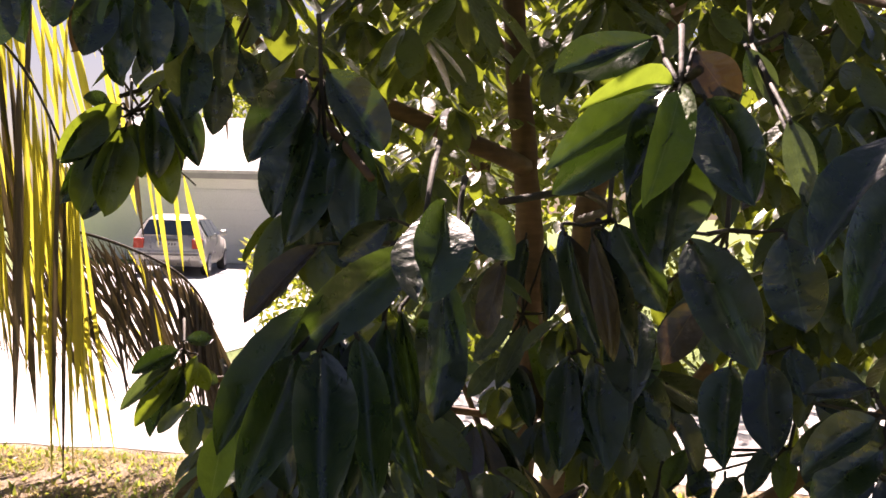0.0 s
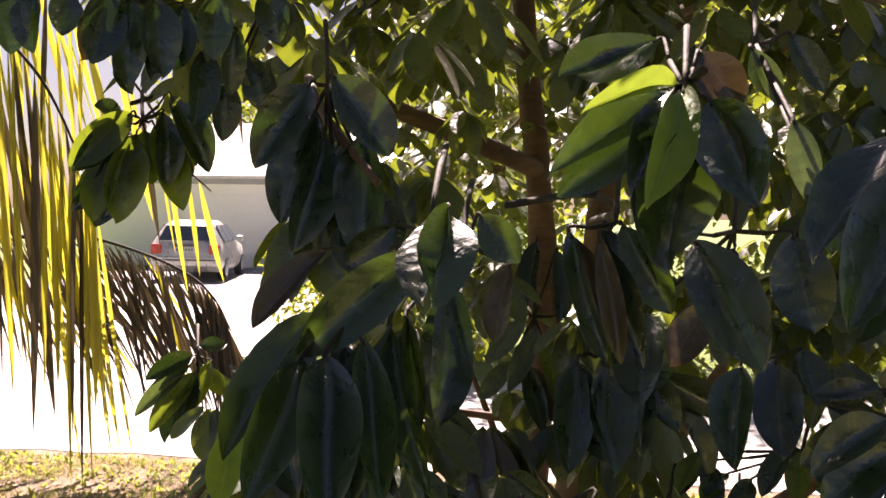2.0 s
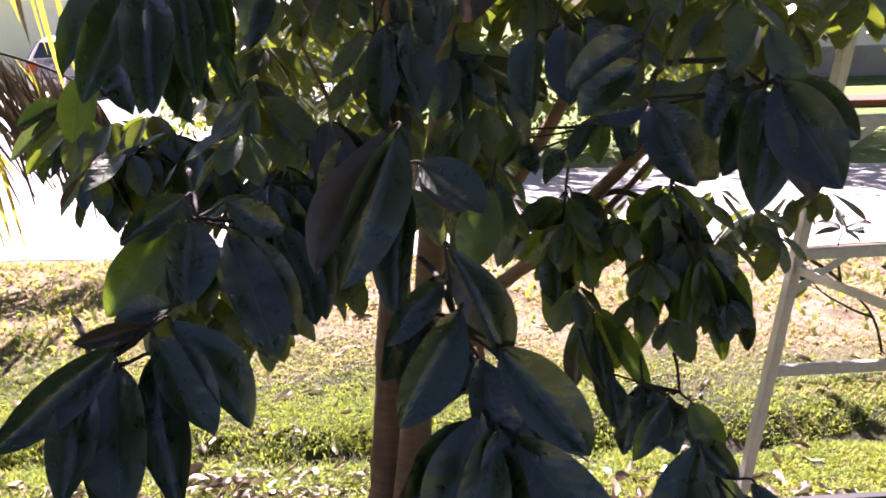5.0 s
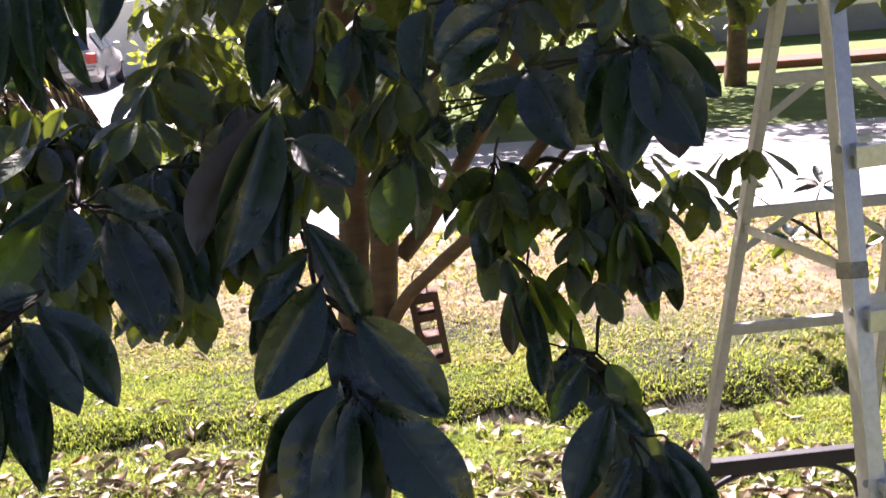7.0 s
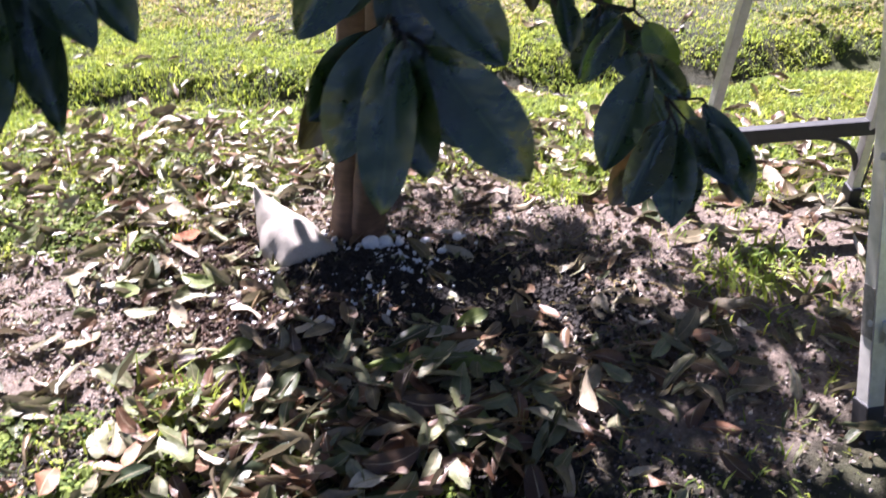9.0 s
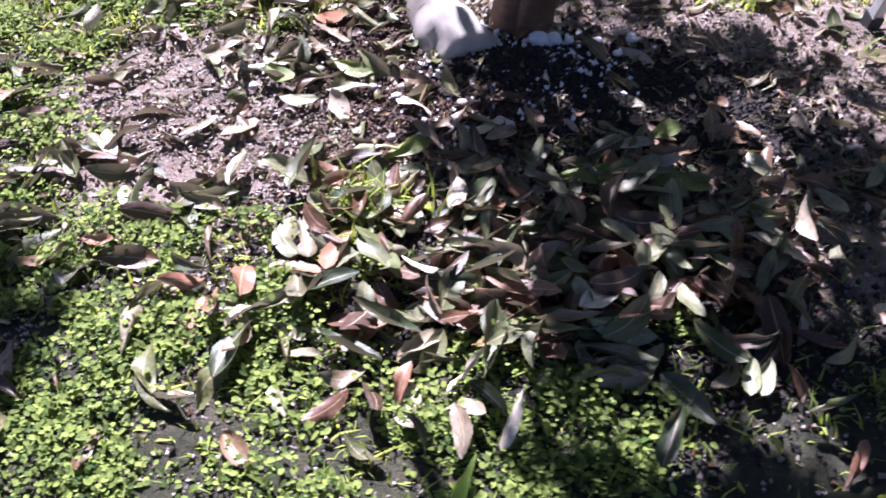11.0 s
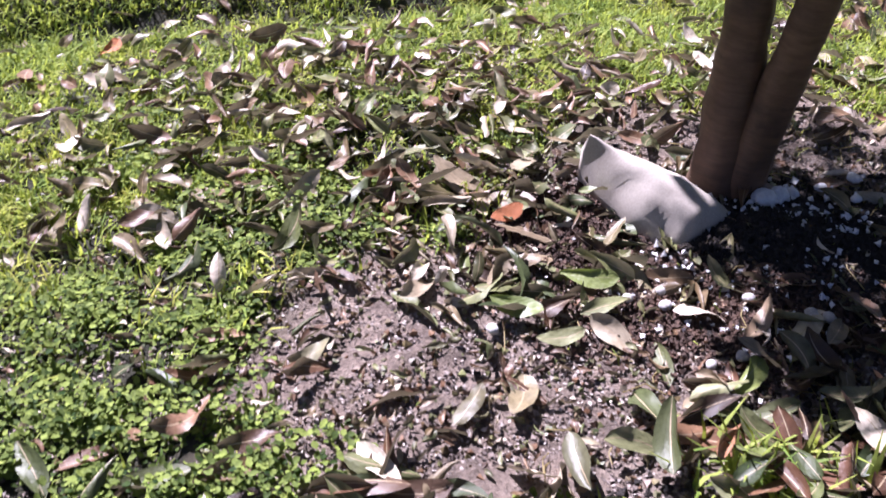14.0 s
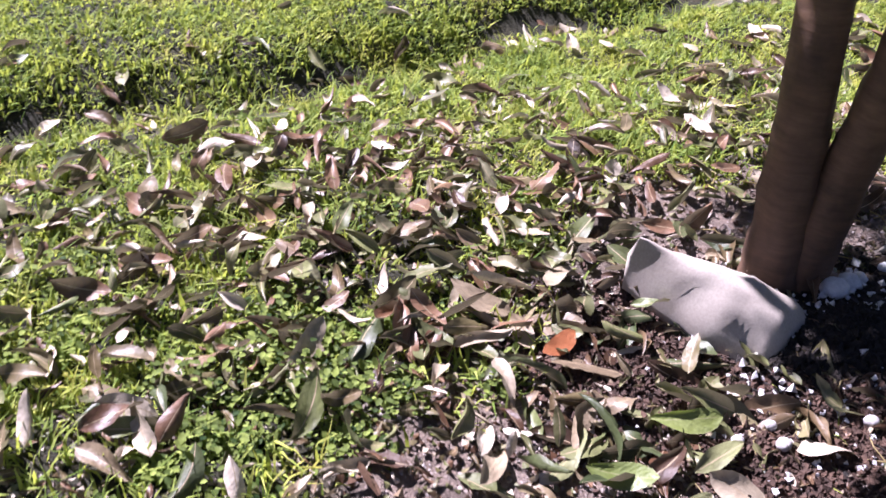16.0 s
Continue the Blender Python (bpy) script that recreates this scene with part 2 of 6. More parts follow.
def litter_mat(name, stops, island=True):
    m, n, l, b = nodes(name)
    if island:
        rnd = n.new("ShaderNodeNewGeometry").outputs["Random Per Island"]
    else:
        rnd = n.new("ShaderNodeObjectInfo").outputs["Random"]
    c = ramp(n, l, rnd, stops)
    spots = noise_tex(n, l, 45.0 if island else 4.5, 5, 0.7)
    c = mixed(n, l, 0.75, c, ramp(n, l, spots, [(0.3, (0.5, 0.47, 0.42)), (0.68, (1.3, 1.28, 1.22))]), "MULTIPLY")
    uv = n.new("ShaderNodeUVMap")
    uv.uv_map = "UVMap"
    sep = n.new("ShaderNodeSeparateXYZ")
    l.new(uv.outputs[0], sep.inputs[0])
    d = n.new("ShaderNodeMath")
    d.operation = "SUBTRACT"
    l.new(sep.outputs[0], d.inputs[0])
    d.inputs[1].default_value = 0.5
    a = n.new("ShaderNodeMath")
    a.operation = "ABSOLUTE"
    l.new(d.outputs[0], a.inputs[0])
    r = n.new("ShaderNodeMath")
    r.operation = "LESS_THAN"
    l.new(a.outputs[0], r.inputs[0])
    r.inputs[1].default_value = 0.025
    l.new(mixed(n, l, r.outputs[0], c, (0.34, 0.27, 0.17)), b.inputs["Base Color"])
    b.inputs["Roughness"].default_value = 0.42
    b.inputs["Specular IOR Level"].default_value = 0.35
    bumped(n, l, b, spots, 0.6, 0.004)
    tr = n.new("ShaderNodeBsdfTranslucent")
    tr.inputs["Color"].default_value = (0.42, 0.36, 0.22, 1)
    ms = n.new("ShaderNodeMixShader")
    ms.inputs[0].default_value = 0.09
    l.new(b.outputs[0], ms.inputs[1])
    l.new(tr.outputs[0], ms.inputs[2])
    l.new(ms.outputs[0], n["Material Output"].inputs[0])
    return m


LITTER = litter_mat("fallen leaf", [(0.0, (0.028, 0.016, 0.010)), (0.12, (0.10, 0.053, 0.030)), (0.24, (0.21, 0.125, 0.075)), (0.34, (0.08, 0.085, 0.032)), (0.45, (0.18, 0.195, 0.080)), (0.55, (0.22, 0.16, 0.105)),
                                    (0.65, (0.055, 0.080, 0.030)), (0.75, (0.14, 0.078, 0.045)), (0.82, (0.12, 0.15, 0.055)), (0.90, (0.34, 0.29, 0.21)), (1.0, (0.62, 0.56, 0.47))])
PILE = litter_mat("piled leaf", [(0.0, (0.045, 0.026, 0.016)), (0.15, (0.14, 0.07, 0.042)), (0.30, (0.31, 0.155, 0.088)), (0.42, (0.10, 0.10, 0.055)), (0.55, (0.21, 0.215, 0.125)),
                                 (0.68, (0.21, 0.235, 0.125)), (0.80, (0.31, 0.24, 0.17)), (0.90, (0.06, 0.08, 0.038)), (1.0, (0.42, 0.37, 0.28))])


def earth_mat():
    """Loose crumbs of earth, each from dark humus to pale sand."""
    m, n, l, b = nodes("earth crumbs")
    rnd = n.new("ShaderNodeNewGeometry").outputs["Random Per Island"]
    c = ramp(n, l, rnd, [(0.0, (0.07, 0.053, 0.045)), (0.4, (0.215, 0.172, 0.145)), (0.75, (0.32, 0.27, 0.235)), (1.0, (0.47, 0.42, 0.375))])
    l.new(mixed(n, l, 0.6, c, ramp(n, l, noise_tex(n, l, 160.0), [(0.3, (0.6, 0.6, 0.6)), (0.7, (1.3, 1.3, 1.3))]), "MULTIPLY"), b.inputs["Base Color"])
    b.inputs["Roughness"].default_value = 0.95
    return m


EARTH = earth_mat()


def ground_mat():
    """Sandy soil, gap-shaded turf thatch and dry patches, by broad patches of the plan."""
    m, n, l, b = nodes("ground")
    c = n.new("ShaderNodeTexCoord")
    soil = ramp(n, l, noise_tex(n, l, 9.0, 8, 0.7), [(0.3, (0.10, 0.077, 0.060)), (0.55, (0.29, 0.230, 0.185)), (0.75, (0.48, 0.410, 0.345))])
    crumbs = noise_tex(n, l, 90.0, 6, 0.75)
    soil = mixed(n, l, 0.85, soil, ramp(n, l, crumbs, [(0.28, (0.45, 0.42, 0.40)), (0.72, (1.45, 1.42, 1.38))]), "MULTIPLY")
    # thatch kept dark: shade between blades and weeds is put into its colour
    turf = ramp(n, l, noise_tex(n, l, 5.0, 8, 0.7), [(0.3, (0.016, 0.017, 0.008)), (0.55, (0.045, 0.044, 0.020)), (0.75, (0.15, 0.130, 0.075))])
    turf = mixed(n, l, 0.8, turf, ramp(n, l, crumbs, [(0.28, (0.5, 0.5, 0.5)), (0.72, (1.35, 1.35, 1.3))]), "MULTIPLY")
    dry = ramp(n, l, noise_tex(n, l, 3.4, 8, 0.75), [(0.36, (0.11, 0.085, 0.04)), (0.5, (0.29, 0.215, 0.14)), (0.64, (0.45, 0.34, 0.255))])
    dry = mixed(n, l, 0.8, dry, ramp(n, l, crumbs, [(0.28, (0.55, 0.55, 0.5)), (0.72, (1.3, 1.3, 1.25))]), "MULTIPLY")
    sep = n.new("ShaderNodeSeparateXYZ")
    l.new(c.outputs["Object"], sep.inputs[0])
    wob = noise_tex(n, l, 2.4, 4, 0.6)

    def smooth(src, a, bb, amount):
        add = n.new("ShaderNodeMath")
        add.operation = "MULTIPLY_ADD"
        l.new(wob, add.inputs[0])
        add.inputs[1].default_value = amount
        l.new(src, add.inputs[2])
        r = n.new("ShaderNodeMapRange")
        r.interpolation_type = "SMOOTHSTEP"
        r.inputs[1].default_value, r.inputs[2].default_value = a + amount / 2, bb + amount / 2
        l.new(add.outputs[0], r.inputs[0])
        return r.outputs[0]

    def blob(x, y, rx, ry):
        v = n.new("ShaderNodeMapping")
        v.inputs["Location"].default_value = (-x / rx, -y / ry, 0)
        v.inputs["Scale"].default_value = (1 / rx, 1 / ry, 0)
        l.new(c.outputs["Object"], v.inputs[0])
        d = n.new("ShaderNodeVectorMath")
        d.operation = "LENGTH"
        l.new(v.outputs[0], d.inputs[0])
        return smooth(d.outputs["Value"], 1.15, 0.8, 0.9)
    bare = n.new("ShaderNodeMath")
    bare.operation = "MAXIMUM"
    l.new(blob(0.40, -0.22, 1.15, 0.62), bare.inputs[0])
    l.new(blob(-0.64, -0.50, 0.42, 0.42), bare.inputs[1])
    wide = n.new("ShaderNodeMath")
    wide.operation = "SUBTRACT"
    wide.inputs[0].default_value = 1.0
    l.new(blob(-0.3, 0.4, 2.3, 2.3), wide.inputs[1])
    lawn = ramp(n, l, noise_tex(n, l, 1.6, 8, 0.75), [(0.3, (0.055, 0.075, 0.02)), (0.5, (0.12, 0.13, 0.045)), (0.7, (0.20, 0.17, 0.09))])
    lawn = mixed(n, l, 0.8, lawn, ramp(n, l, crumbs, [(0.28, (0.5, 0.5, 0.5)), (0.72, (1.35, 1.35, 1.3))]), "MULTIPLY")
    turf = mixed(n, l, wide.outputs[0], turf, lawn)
    far = smooth(sep.outputs[1], 2.1, 2.9, 0.8)
    beyond = smooth(sep.outputs[1], 8.0, 9.0, 0.3)
    col = mixed(n, l, far, turf, dry)
    far_turf = ramp(n, l, noise_tex(n, l, 1.2, 6, 0.7), [(0.3, (0.06, 0.11, 0.02)), (0.7, (0.17, 0.24, 0.045))])
    col = mixed(n, l, beyond, col, far_turf)
    col = mixed(n, l, bare.outputs[0], col, soil)
    l.new(col, b.inputs["Base Color"])
    b.inputs["Roughness"].default_value = 0.95
    bumped(n, l, b, crumbs, 1.0, 0.02)
    return m


GROUND = ground_mat()


# ---- mesh helpers ----
def mesh_from(bm, name, material, smooth_shade=True):
    me = bpy.data.meshes.new(name)
    if smooth_shade:
        for f in bm.faces:
            f.smooth = True
    bm.to_mesh(me)
    bm.free()
    me.materials.append(material)
    return me


def part(name, bm, material, parent=None, label="", smooth_shade=False):
    ob = new(name, mesh_from(bm, name, material, smooth_shade))
    if parent is not None:
        ob.parent = parent
    if label:
        ob["label"] = label
    return ob


def arrays(name, verts, faces, material, uvs=None, smooth_shade=True):
    """A mesh object's data from numpy arrays of verts and equal-sided faces."""
    me = bpy.data.meshes.new(name)
    k = faces.shape[1]
    me.vertices.add(len(verts))
    me.vertices.foreach_set("co", np.asarray(verts, np.float32).ravel())
    me.loops.add(faces.size)
    me.loops.foreach_set("vertex_index", faces.astype(np.int32).ravel())
    me.polygons.add(len(faces))
    me.polygons.foreach_set("loop_start", np.arange(0, faces.size, k, dtype=np.int32))
    me.polygons.foreach_set("use_smooth", np.full(len(faces), smooth_shade))
    if uvs is not None:
        me.uv_layers.new(name="UVMap").data.foreach_set("uv", np.asarray(uvs, np.float32)[faces.ravel()].ravel())
    me.materials.append(material)
    me.update(calc_edges=True)
    return me


def add_box(bm, lo, hi, m=None, bevel=0.0):
    c = [(a + b) / 2 for a, b in zip(lo, hi)]
    s = [abs(b - a) for a, b in zip(lo, hi)]
    r = bmesh.ops.create_cube(bm, size=1, matrix=(m or Matrix()) @ Matrix.Translation(c) @ Matrix.Diagonal((*s, 1)))
    if bevel:
        bmesh.ops.bevel(bm, geom=list({e for v in r["verts"] for e in v.link_edges}), offset=bevel, segments=2, affect="EDGES", profile=0.6)


def box(lo, hi, m=None, bevel=0.0):
    bm = bmesh.new()
    add_box(bm, lo, hi, m, bevel)
    return bm


def add_tube(bm, pts, radii, sides=8, flat=1.0, rough=0.0, cap=True):
    """A tube through points; flat squashes it across; rough makes the wall uneven."""
    pts = [Vector(p) for p in pts]
    rings = []
    ref = Vector((0.31, 0.17, 1)).normalized()
    for i, p in enumerate(pts):
        d = (pts[min(i + 1, len(pts) - 1)] - pts[max(i - 1, 0)]).normalized()
        u = d.cross(ref)
        if u.length < 0.2:
            u = d.cross(Vector((1, 0.2, 0)))
        u.normalize()
        w = d.cross(u)
        r = radii[i] if isinstance(radii, (list, tuple)) else radii
        ring = []
        for k in range(sides):
            a = 2 * math.pi * k / sides
            rr = r * (1 + rough * noise.noise(Vector((p.x * 30 + 3 * math.cos(a), p.y * 30 + 3 * math.sin(a), p.z * 9))))
            ring.append(bm.verts.new(p + u * (rr * math.cos(a)) + w * (rr * math.sin(a) * flat)))
        rings.append(ring)
    for a, b in zip(rings, rings[1:]):
        for k in range(sides):
            bm.faces.new((a[k], a[(k + 1) % sides], b[(k + 1) % sides], b[k]))
    if cap:
        bm.faces.new(rings[0][::-1])
        bm.faces.new(rings[-1])


def tube(pts, radii, sides=8, flat=1.0, rough=0.0):
    bm = bmesh.new()
    add_tube(bm, pts, radii, sides, flat, rough)
    return bm


def spline(pts, n):
    """Points along a smooth curve through pts."""
    p = [Vector(q) for q in pts]
    p = [p[0] * 2 - p[1]] + p + [p[-1] * 2 - p[-2]]
    out = []
    for i in range(1, len(p) - 2):
        for k in range(n):
            t = k / n
            a, b, c, d = p[i - 1], p[i], p[i + 1], p[i + 2]
            out.append(0.5 * (2 * b + (c - a) * t + (2 * a - 5 * b + 4 * c - d) * t * t + (3 * b - a - 3 * c + d) * t ** 3))
    return out + [p[-2]]


def empty(name, at=(0, 0, 0), label="", category="", group="", kind=""):
    e = new(name)
    e.location = at
    return tagged(e, label, category, group, kind)


def leaf_grid(nl=8, nw=4, fold=0.18, bend=0.25, curl=0.0, wave=0.0, seed=0, blunt=True, quilt=0.0):
    """A unit leaf: base at the origin, along +y for 1, width 1 across x, face up +z. Arrays of verts, faces, uvs."""
    rng = np.random.default_rng(seed)
    v, uv = [], []
    ph = rng.uniform(0, 6, 3)
    for i in range(nl + 1):
        t = i / nl
        if blunt:
            t = 0.35 * t + 0.65 * math.sin(t * math.pi / 2)
            w = max(0.03, (1 - abs(2 * t ** 1.14 - 1) ** 2.1) ** 0.71) if t < 0.999 else 0.03
        else:
            w = (math.sin(math.pi * t ** 0.95) ** 0.62) * (1 - 0.28 * max(0, t - 0.72) / 0.28) * 0.98 if 0 < t < 1 else 0.03
        zc = -bend * (t ** 1.6) * 0.6
        for j in range(nw + 1):
            s = j / nw * 2 - 1
            x = 0.5 * w * s
            lift = fold * abs(s) * w * 0.5 + curl * s * s * w * 0.5
            z = zc + lift + wave * 0.05 * math.sin(7 * t + ph[0] + (2.2 if s > 0 else 0)) * abs(s)
            z += quilt * 0.055 * math.sin(6.283 * (6.5 * t - 0.9 * abs(s)) + ph[1] + 0.8 * math.sin(9 * t + ph[2])) * abs(s) * (1.15 - abs(s)) * w
            v.append((x * (1 - 0.18 * abs(fold + curl)), t - 0.10 * bend * t * t, z * 0.6))
            uv.append((0.5 + 0.5 * s, t))
    f = [(i * (nw + 1) + j, i * (nw + 1) + j + 1, (i + 1) * (nw + 1) + j + 1, (i + 1) * (nw + 1) + j) for i in range(nl) for j in range(nw)]
    return np.array(v), np.array(f), np.array(uv)


def leaf_pose(base, tip, width, face, thick=0.45):
    """The matrix that lays the unit leaf from base to tip with its upper side towards face."""
    y = Vector(tip) - Vector(base)
    ln = y.length
    y = y / ln
    z = Vector(face) - y * y.dot(Vector(face))
    if z.length < 1e-3:
        z = y.orthogonal()
    z.normalize()
    x = y.cross(z)
    m = Matrix((x * width, y * ln, z * (thick * ln))).transposed().to_4x4()
    m.translation = Vector(base)
    return m


def scatter(name, grids, mats, material):
    """Many leaves in one mesh: grids to choose from, one 4x4 matrix each."""
    V, Fc, U, off = [], [], [], 0
    for i, m in enumerate(mats):
        v, f, u = grids[i % len(grids)]
        a = np.array(m)
        V.append(v @ a[:3, :3].T + a[:3, 3])
        Fc.append(f + off)
        U.append(u)
        off += len(v)
    return arrays(name, np.concatenate(V), np.concatenate(Fc), material, np.concatenate(U))


# ---- ground ----
def ridge_y(x):
    return 1.30 + 0.18 * x + 0.04 * np.sin(4.3 * x + 1) + 0.025 * np.sin(11 * x)


def height(x, y):
    """The lie of the ground: a low mound round the tree, a shallow ditch behind it, a level verge."""
    x, y = np.asarray(x, float), np.asarray(y, float)
    r = np.hypot(x, y + 0.05)
    z = 0.012 * np.exp(-(r / 0.55) ** 2)
    back = np.clip((y - 0.25) / 1.0, 0, 1)
    z = z - 0.11 * back * back * (3 - 2 * back)
    d = y - ridge_y(x)
    z = z - 0.055 * np.exp(-(d / 0.10) ** 2) + 0.050 * (1 / (1 + np.exp(-np.clip((d - 0.13) / 0.05, -40, 40))))
    z = z + 0.012 * np.sin(3.1 * x + 1.3 * y) * np.cos(2.3 * y - 0.7 * x) + 0.006 * np.sin(9 * x + 4) * np.sin(8 * y + 1)
    kerb = np.clip((y - 4.30 - 0.085 * np.clip(x, -14, 14)) / 0.30, 0, 1)
    z = z * (1 - kerb) - 0.091 * kerb
    near = np.clip((np.hypot(x, y) - 5.0) / 3.0, 0, 1)
    return z * (1 - near) + near * -0.091


def stretch(inner, lo, hi):
    """Grid lines: fine inside, then ever wider to the horizon."""
    out, step = [], inner[1] - inner[0]
    a, b = inner[0], inner[-1]
    left, right = [], []
    s, p = step, b
    while p < hi:
        s *= 1.22
        p += s
        right.append(p)
    s, p = step, a
    while p > lo:
        s *= 1.22
        p -= s
        left.append(p)
    return np.array(left[::-1] + list(inner) + right)


gx = stretch(np.arange(-3.2, 3.2, 0.035), -2500, 2500)
gy = stretch(np.arange(-2.4, 4.9, 0.035), -2500, 2500)
GX, GY = np.meshgrid(gx, gy)
rng = np.random.default_rng(7)
jit = rng.normal(0, 0.004, GX.shape) * (np.hypot(GX, GY) < 5)
GZ = height(GX, GY) + jit
ncol = len(gx)
idx = np.arange(len(gx) * len(gy)).reshape(len(gy), ncol)
quads = np.stack([idx[:-1, :-1], idx[:-1, 1:], idx[1:, 1:], idx[1:, :-1]], -1).reshape(-1, 4)
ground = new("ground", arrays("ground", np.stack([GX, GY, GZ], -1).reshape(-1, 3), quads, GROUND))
tagged(ground, "sandy earth with patchy green and dried lawn under the tree", "ground", kind="structure")


def strip(name, x0, x1, edge0, edge1, z, material, nx=60, ny=10, thick=0.05):
    """A paved slab between two edge lines y(x), slightly wavy at its rim."""
    bm = bmesh.new()
    grid = []
    for i in range(nx + 1):
        x = x0 + (x1 - x0) * i / nx
        a = edge0(x) + 0.05 * math.sin(x * 3.1) + 0.05 * math.sin(x * 7.7) * math.sin(x * 1.9)
        b = edge1(x)
        grid.append([bm.verts.new((x, a + (b - a) * j / ny, z)) for j in range(ny + 1)])
    for i in range(nx):
        for j in range(ny):
            bm.faces.new((grid[i][j], grid[i + 1][j], grid[i + 1][j + 1], grid[i][j + 1]))
    low = bmesh.ops.extrude_face_region(bm, geom=bm.faces[:])
    bmesh.ops.translate(bm, verts=[g for g in low["geom"] if isinstance(g, bmesh.types.BMVert)], vec=(0, 0, -thick))
    bmesh.ops.recalc_face_normals(bm, faces=bm.faces)
    return part(name, bm, material)


road = strip("road", -60, 60, lambda x: 4.66 + 0.085 * x if abs(x) < 14 else 4.66 + 0.085 * math.copysign(14, x), lambda x: 8.55 + 0.02 * x, -0.085, ROAD, 400, 8)
tagged(road, "pale sunlit street surface beyond the lawn", "road", kind="structure")
drive = strip("driveway_apron", -15.5, -5.0, lambda x: 8.48 + 0.02 * x, lambda x: 16.4, -0.078, ROAD, 30, 12)
tagged(drive, "pale concrete driveway in full sun", "driveway", kind="structure")
court = strip("driveway", -15.5, -5.0, lambda x: 16.45, lambda x: 27.2, -0.074, DRIVE, 30, 12)
tagged(court, "grey asphalt parking in front of the garage", "driveway", kind="structure")


# ---- the tree ----
tree = empty("tree", (0, 0, 0), "small broad-leaved tree with two stems and leathery dark green leaves", "tree")
STEM_A = [(-0.055, 0.0, -0.06), (-0.052, 0.012, 0.06), (-0.04, 0.045, 0.25), (-0.028, 0.08, 0.45), (-0.012, 0.13, 0.75), (0.005, 0.17, 1.02),
          (0.02, 0.19, 1.30), (0.015, 0.20, 1.55), (0.0, 0.20, 1.75), (-0.025, 0.20, 1.95), (-0.05, 0.18, 2.3), (-0.08, 0.15, 2.7)]
STEM_B = [(-0.012, -0.012, -0.06), (-0.006, -0.014, 0.06), (0.022, -0.018, 0.25), (0.054, -0.022, 0.45), (0.090, -0.005, 0.75), (0.118, 0.035, 1.02),
          (0.150, 0.07, 1.35), (0.165, 0.04, 1.62), (0.23, 0.0, 1.85), (0.33, -0.05, 2.05), (0.42, -0.1, 2.35)]


def stem(pts, r0, r1):
    p = spline(pts, 6)
    k = len(p) - 1
    radii = [(r0 + (r1 - r0) * i / k) * (1 + 0.35 * math.exp(-i / 4.0)) * (1 + 0.035 * math.sin(i * 2.1) + 0.02 * math.sin(i * 5.3)) for i in range(k + 1)]
    return part("trunk", tube(p, radii, 16, rough=0.14), BARK, tree, "reddish brown ringed bark", True)


stem(STEM_A, 0.053, 0.022)
stem(STEM_B, 0.045, 0.024)


def limb(pts, r0, r1, sides=8):
    p = spline(pts, 5)
    k = len(p) - 1
    return part("branch", tube(p, [(r0 + (r1 - r0) * i / k) * 0.72 for i in range(k + 1)], sides, rough=0.15), BARK if r0 > 0.012 else TWIG, tree, smooth_shade=True)


limb([(0.0, 0.18, 1.74), (-0.07, 0.0, 1.775), (-0.27, -0.12, 1.86), (-0.42, -0.25, 1.92), (-0.60, -0.35, 2.05), (-0.75, -0.45, 2.12)], 0.034, 0.012)
limb([(-0.27, -0.12, 1.86), (-0.20, -0.70, 1.85), (-0.02, -1.15, 1.75), (0.10, -1.30, 1.66)], 0.013, 0.006)
limb([(-0.42, -0.25, 1.92), (-0.52, -0.5, 1.86), (-0.50, -0.75, 1.80)], 0.011, 0.005)
limb([(-0.60, -0.35, 2.05), (-0.55, -0.75, 2.0), (-0.42, -0.95, 1.93)], 0.010, 0.004)
limb([(0.15, 0.02, 1.62), (0.25, -0.45, 1.64), (0.26, -0.9, 1.66), (0.24, -1.35, 1.64)], 0.012, 0.005)
limb([(0.26, -0.9, 1.66), (0.36, -1.2, 1.74), (0.41, -1.44, 1.745)], 0.009, 0.005)
limb([(0.33, -0.05, 2.05), (0.45, -0.6, 2.0), (0.55, -1.2, 1.85), (0.60, -1.7, 1.72), (0.56, -1.97, 1.68)], 0.018, 0.006)
limb([(0.085, 0.0, 0.66), (0.16, -0.07, 0.78), (0.248, -0.15, 0.87), (0.376, -0.30, 0.995), (0.52, -0.50, 1.17), (0.588, -0.60, 1.253), (0.69, -0.75, 1.36)], 0.026, 0.014)
limb([(0.30, -0.21, 0.92), (0.45, -0.25, 1.02), (0.58, -0.35, 1.16), (0.72, -0.5, 1.36)], 0.014, 0.007)
limb([(0.45, -0.40, 1.085), (0.55, -0.50, 1.17), (0.66, -0.62, 1.12), (0.72, -0.72, 0.98)], 0.010, 0.005)
limb([(0.376, -0.30, 0.995), (0.42, -0.42, 1.06), (0.46, -0.55, 1.03), (0.50, -0.70, 0.92), (0.55, -0.80, 0.86)], 0.010, 0.004)
limb([(0.588, -0.60, 1.253), (0.61, -0.80, 1.40), (0.68, -1.1, 1.43)], 0.009, 0.005)
limb([(0.12, 0.13, 0.84), (0.19, 0.18, 0.92), (0.238, 0.20, 0.991), (0.297, 0.20, 1.077), (0.348, 0.20, 1.15), (0.40, 0.20, 1.24), (0.50, 0.12, 1.40)], 0.034, 0.022)
limb([(0.01, 0.17, 1.15), (-0.3, 0.02, 1.2), (-0.6, 0.0, 1.23), (-0.72, 0.0, 1.22)], 0.014, 0.005)
limb([(0.0, 0.15, 0.95), (-0.15, 0.35, 1.15), (-0.35, 0.5, 1.5)], 0.016, 0.006)
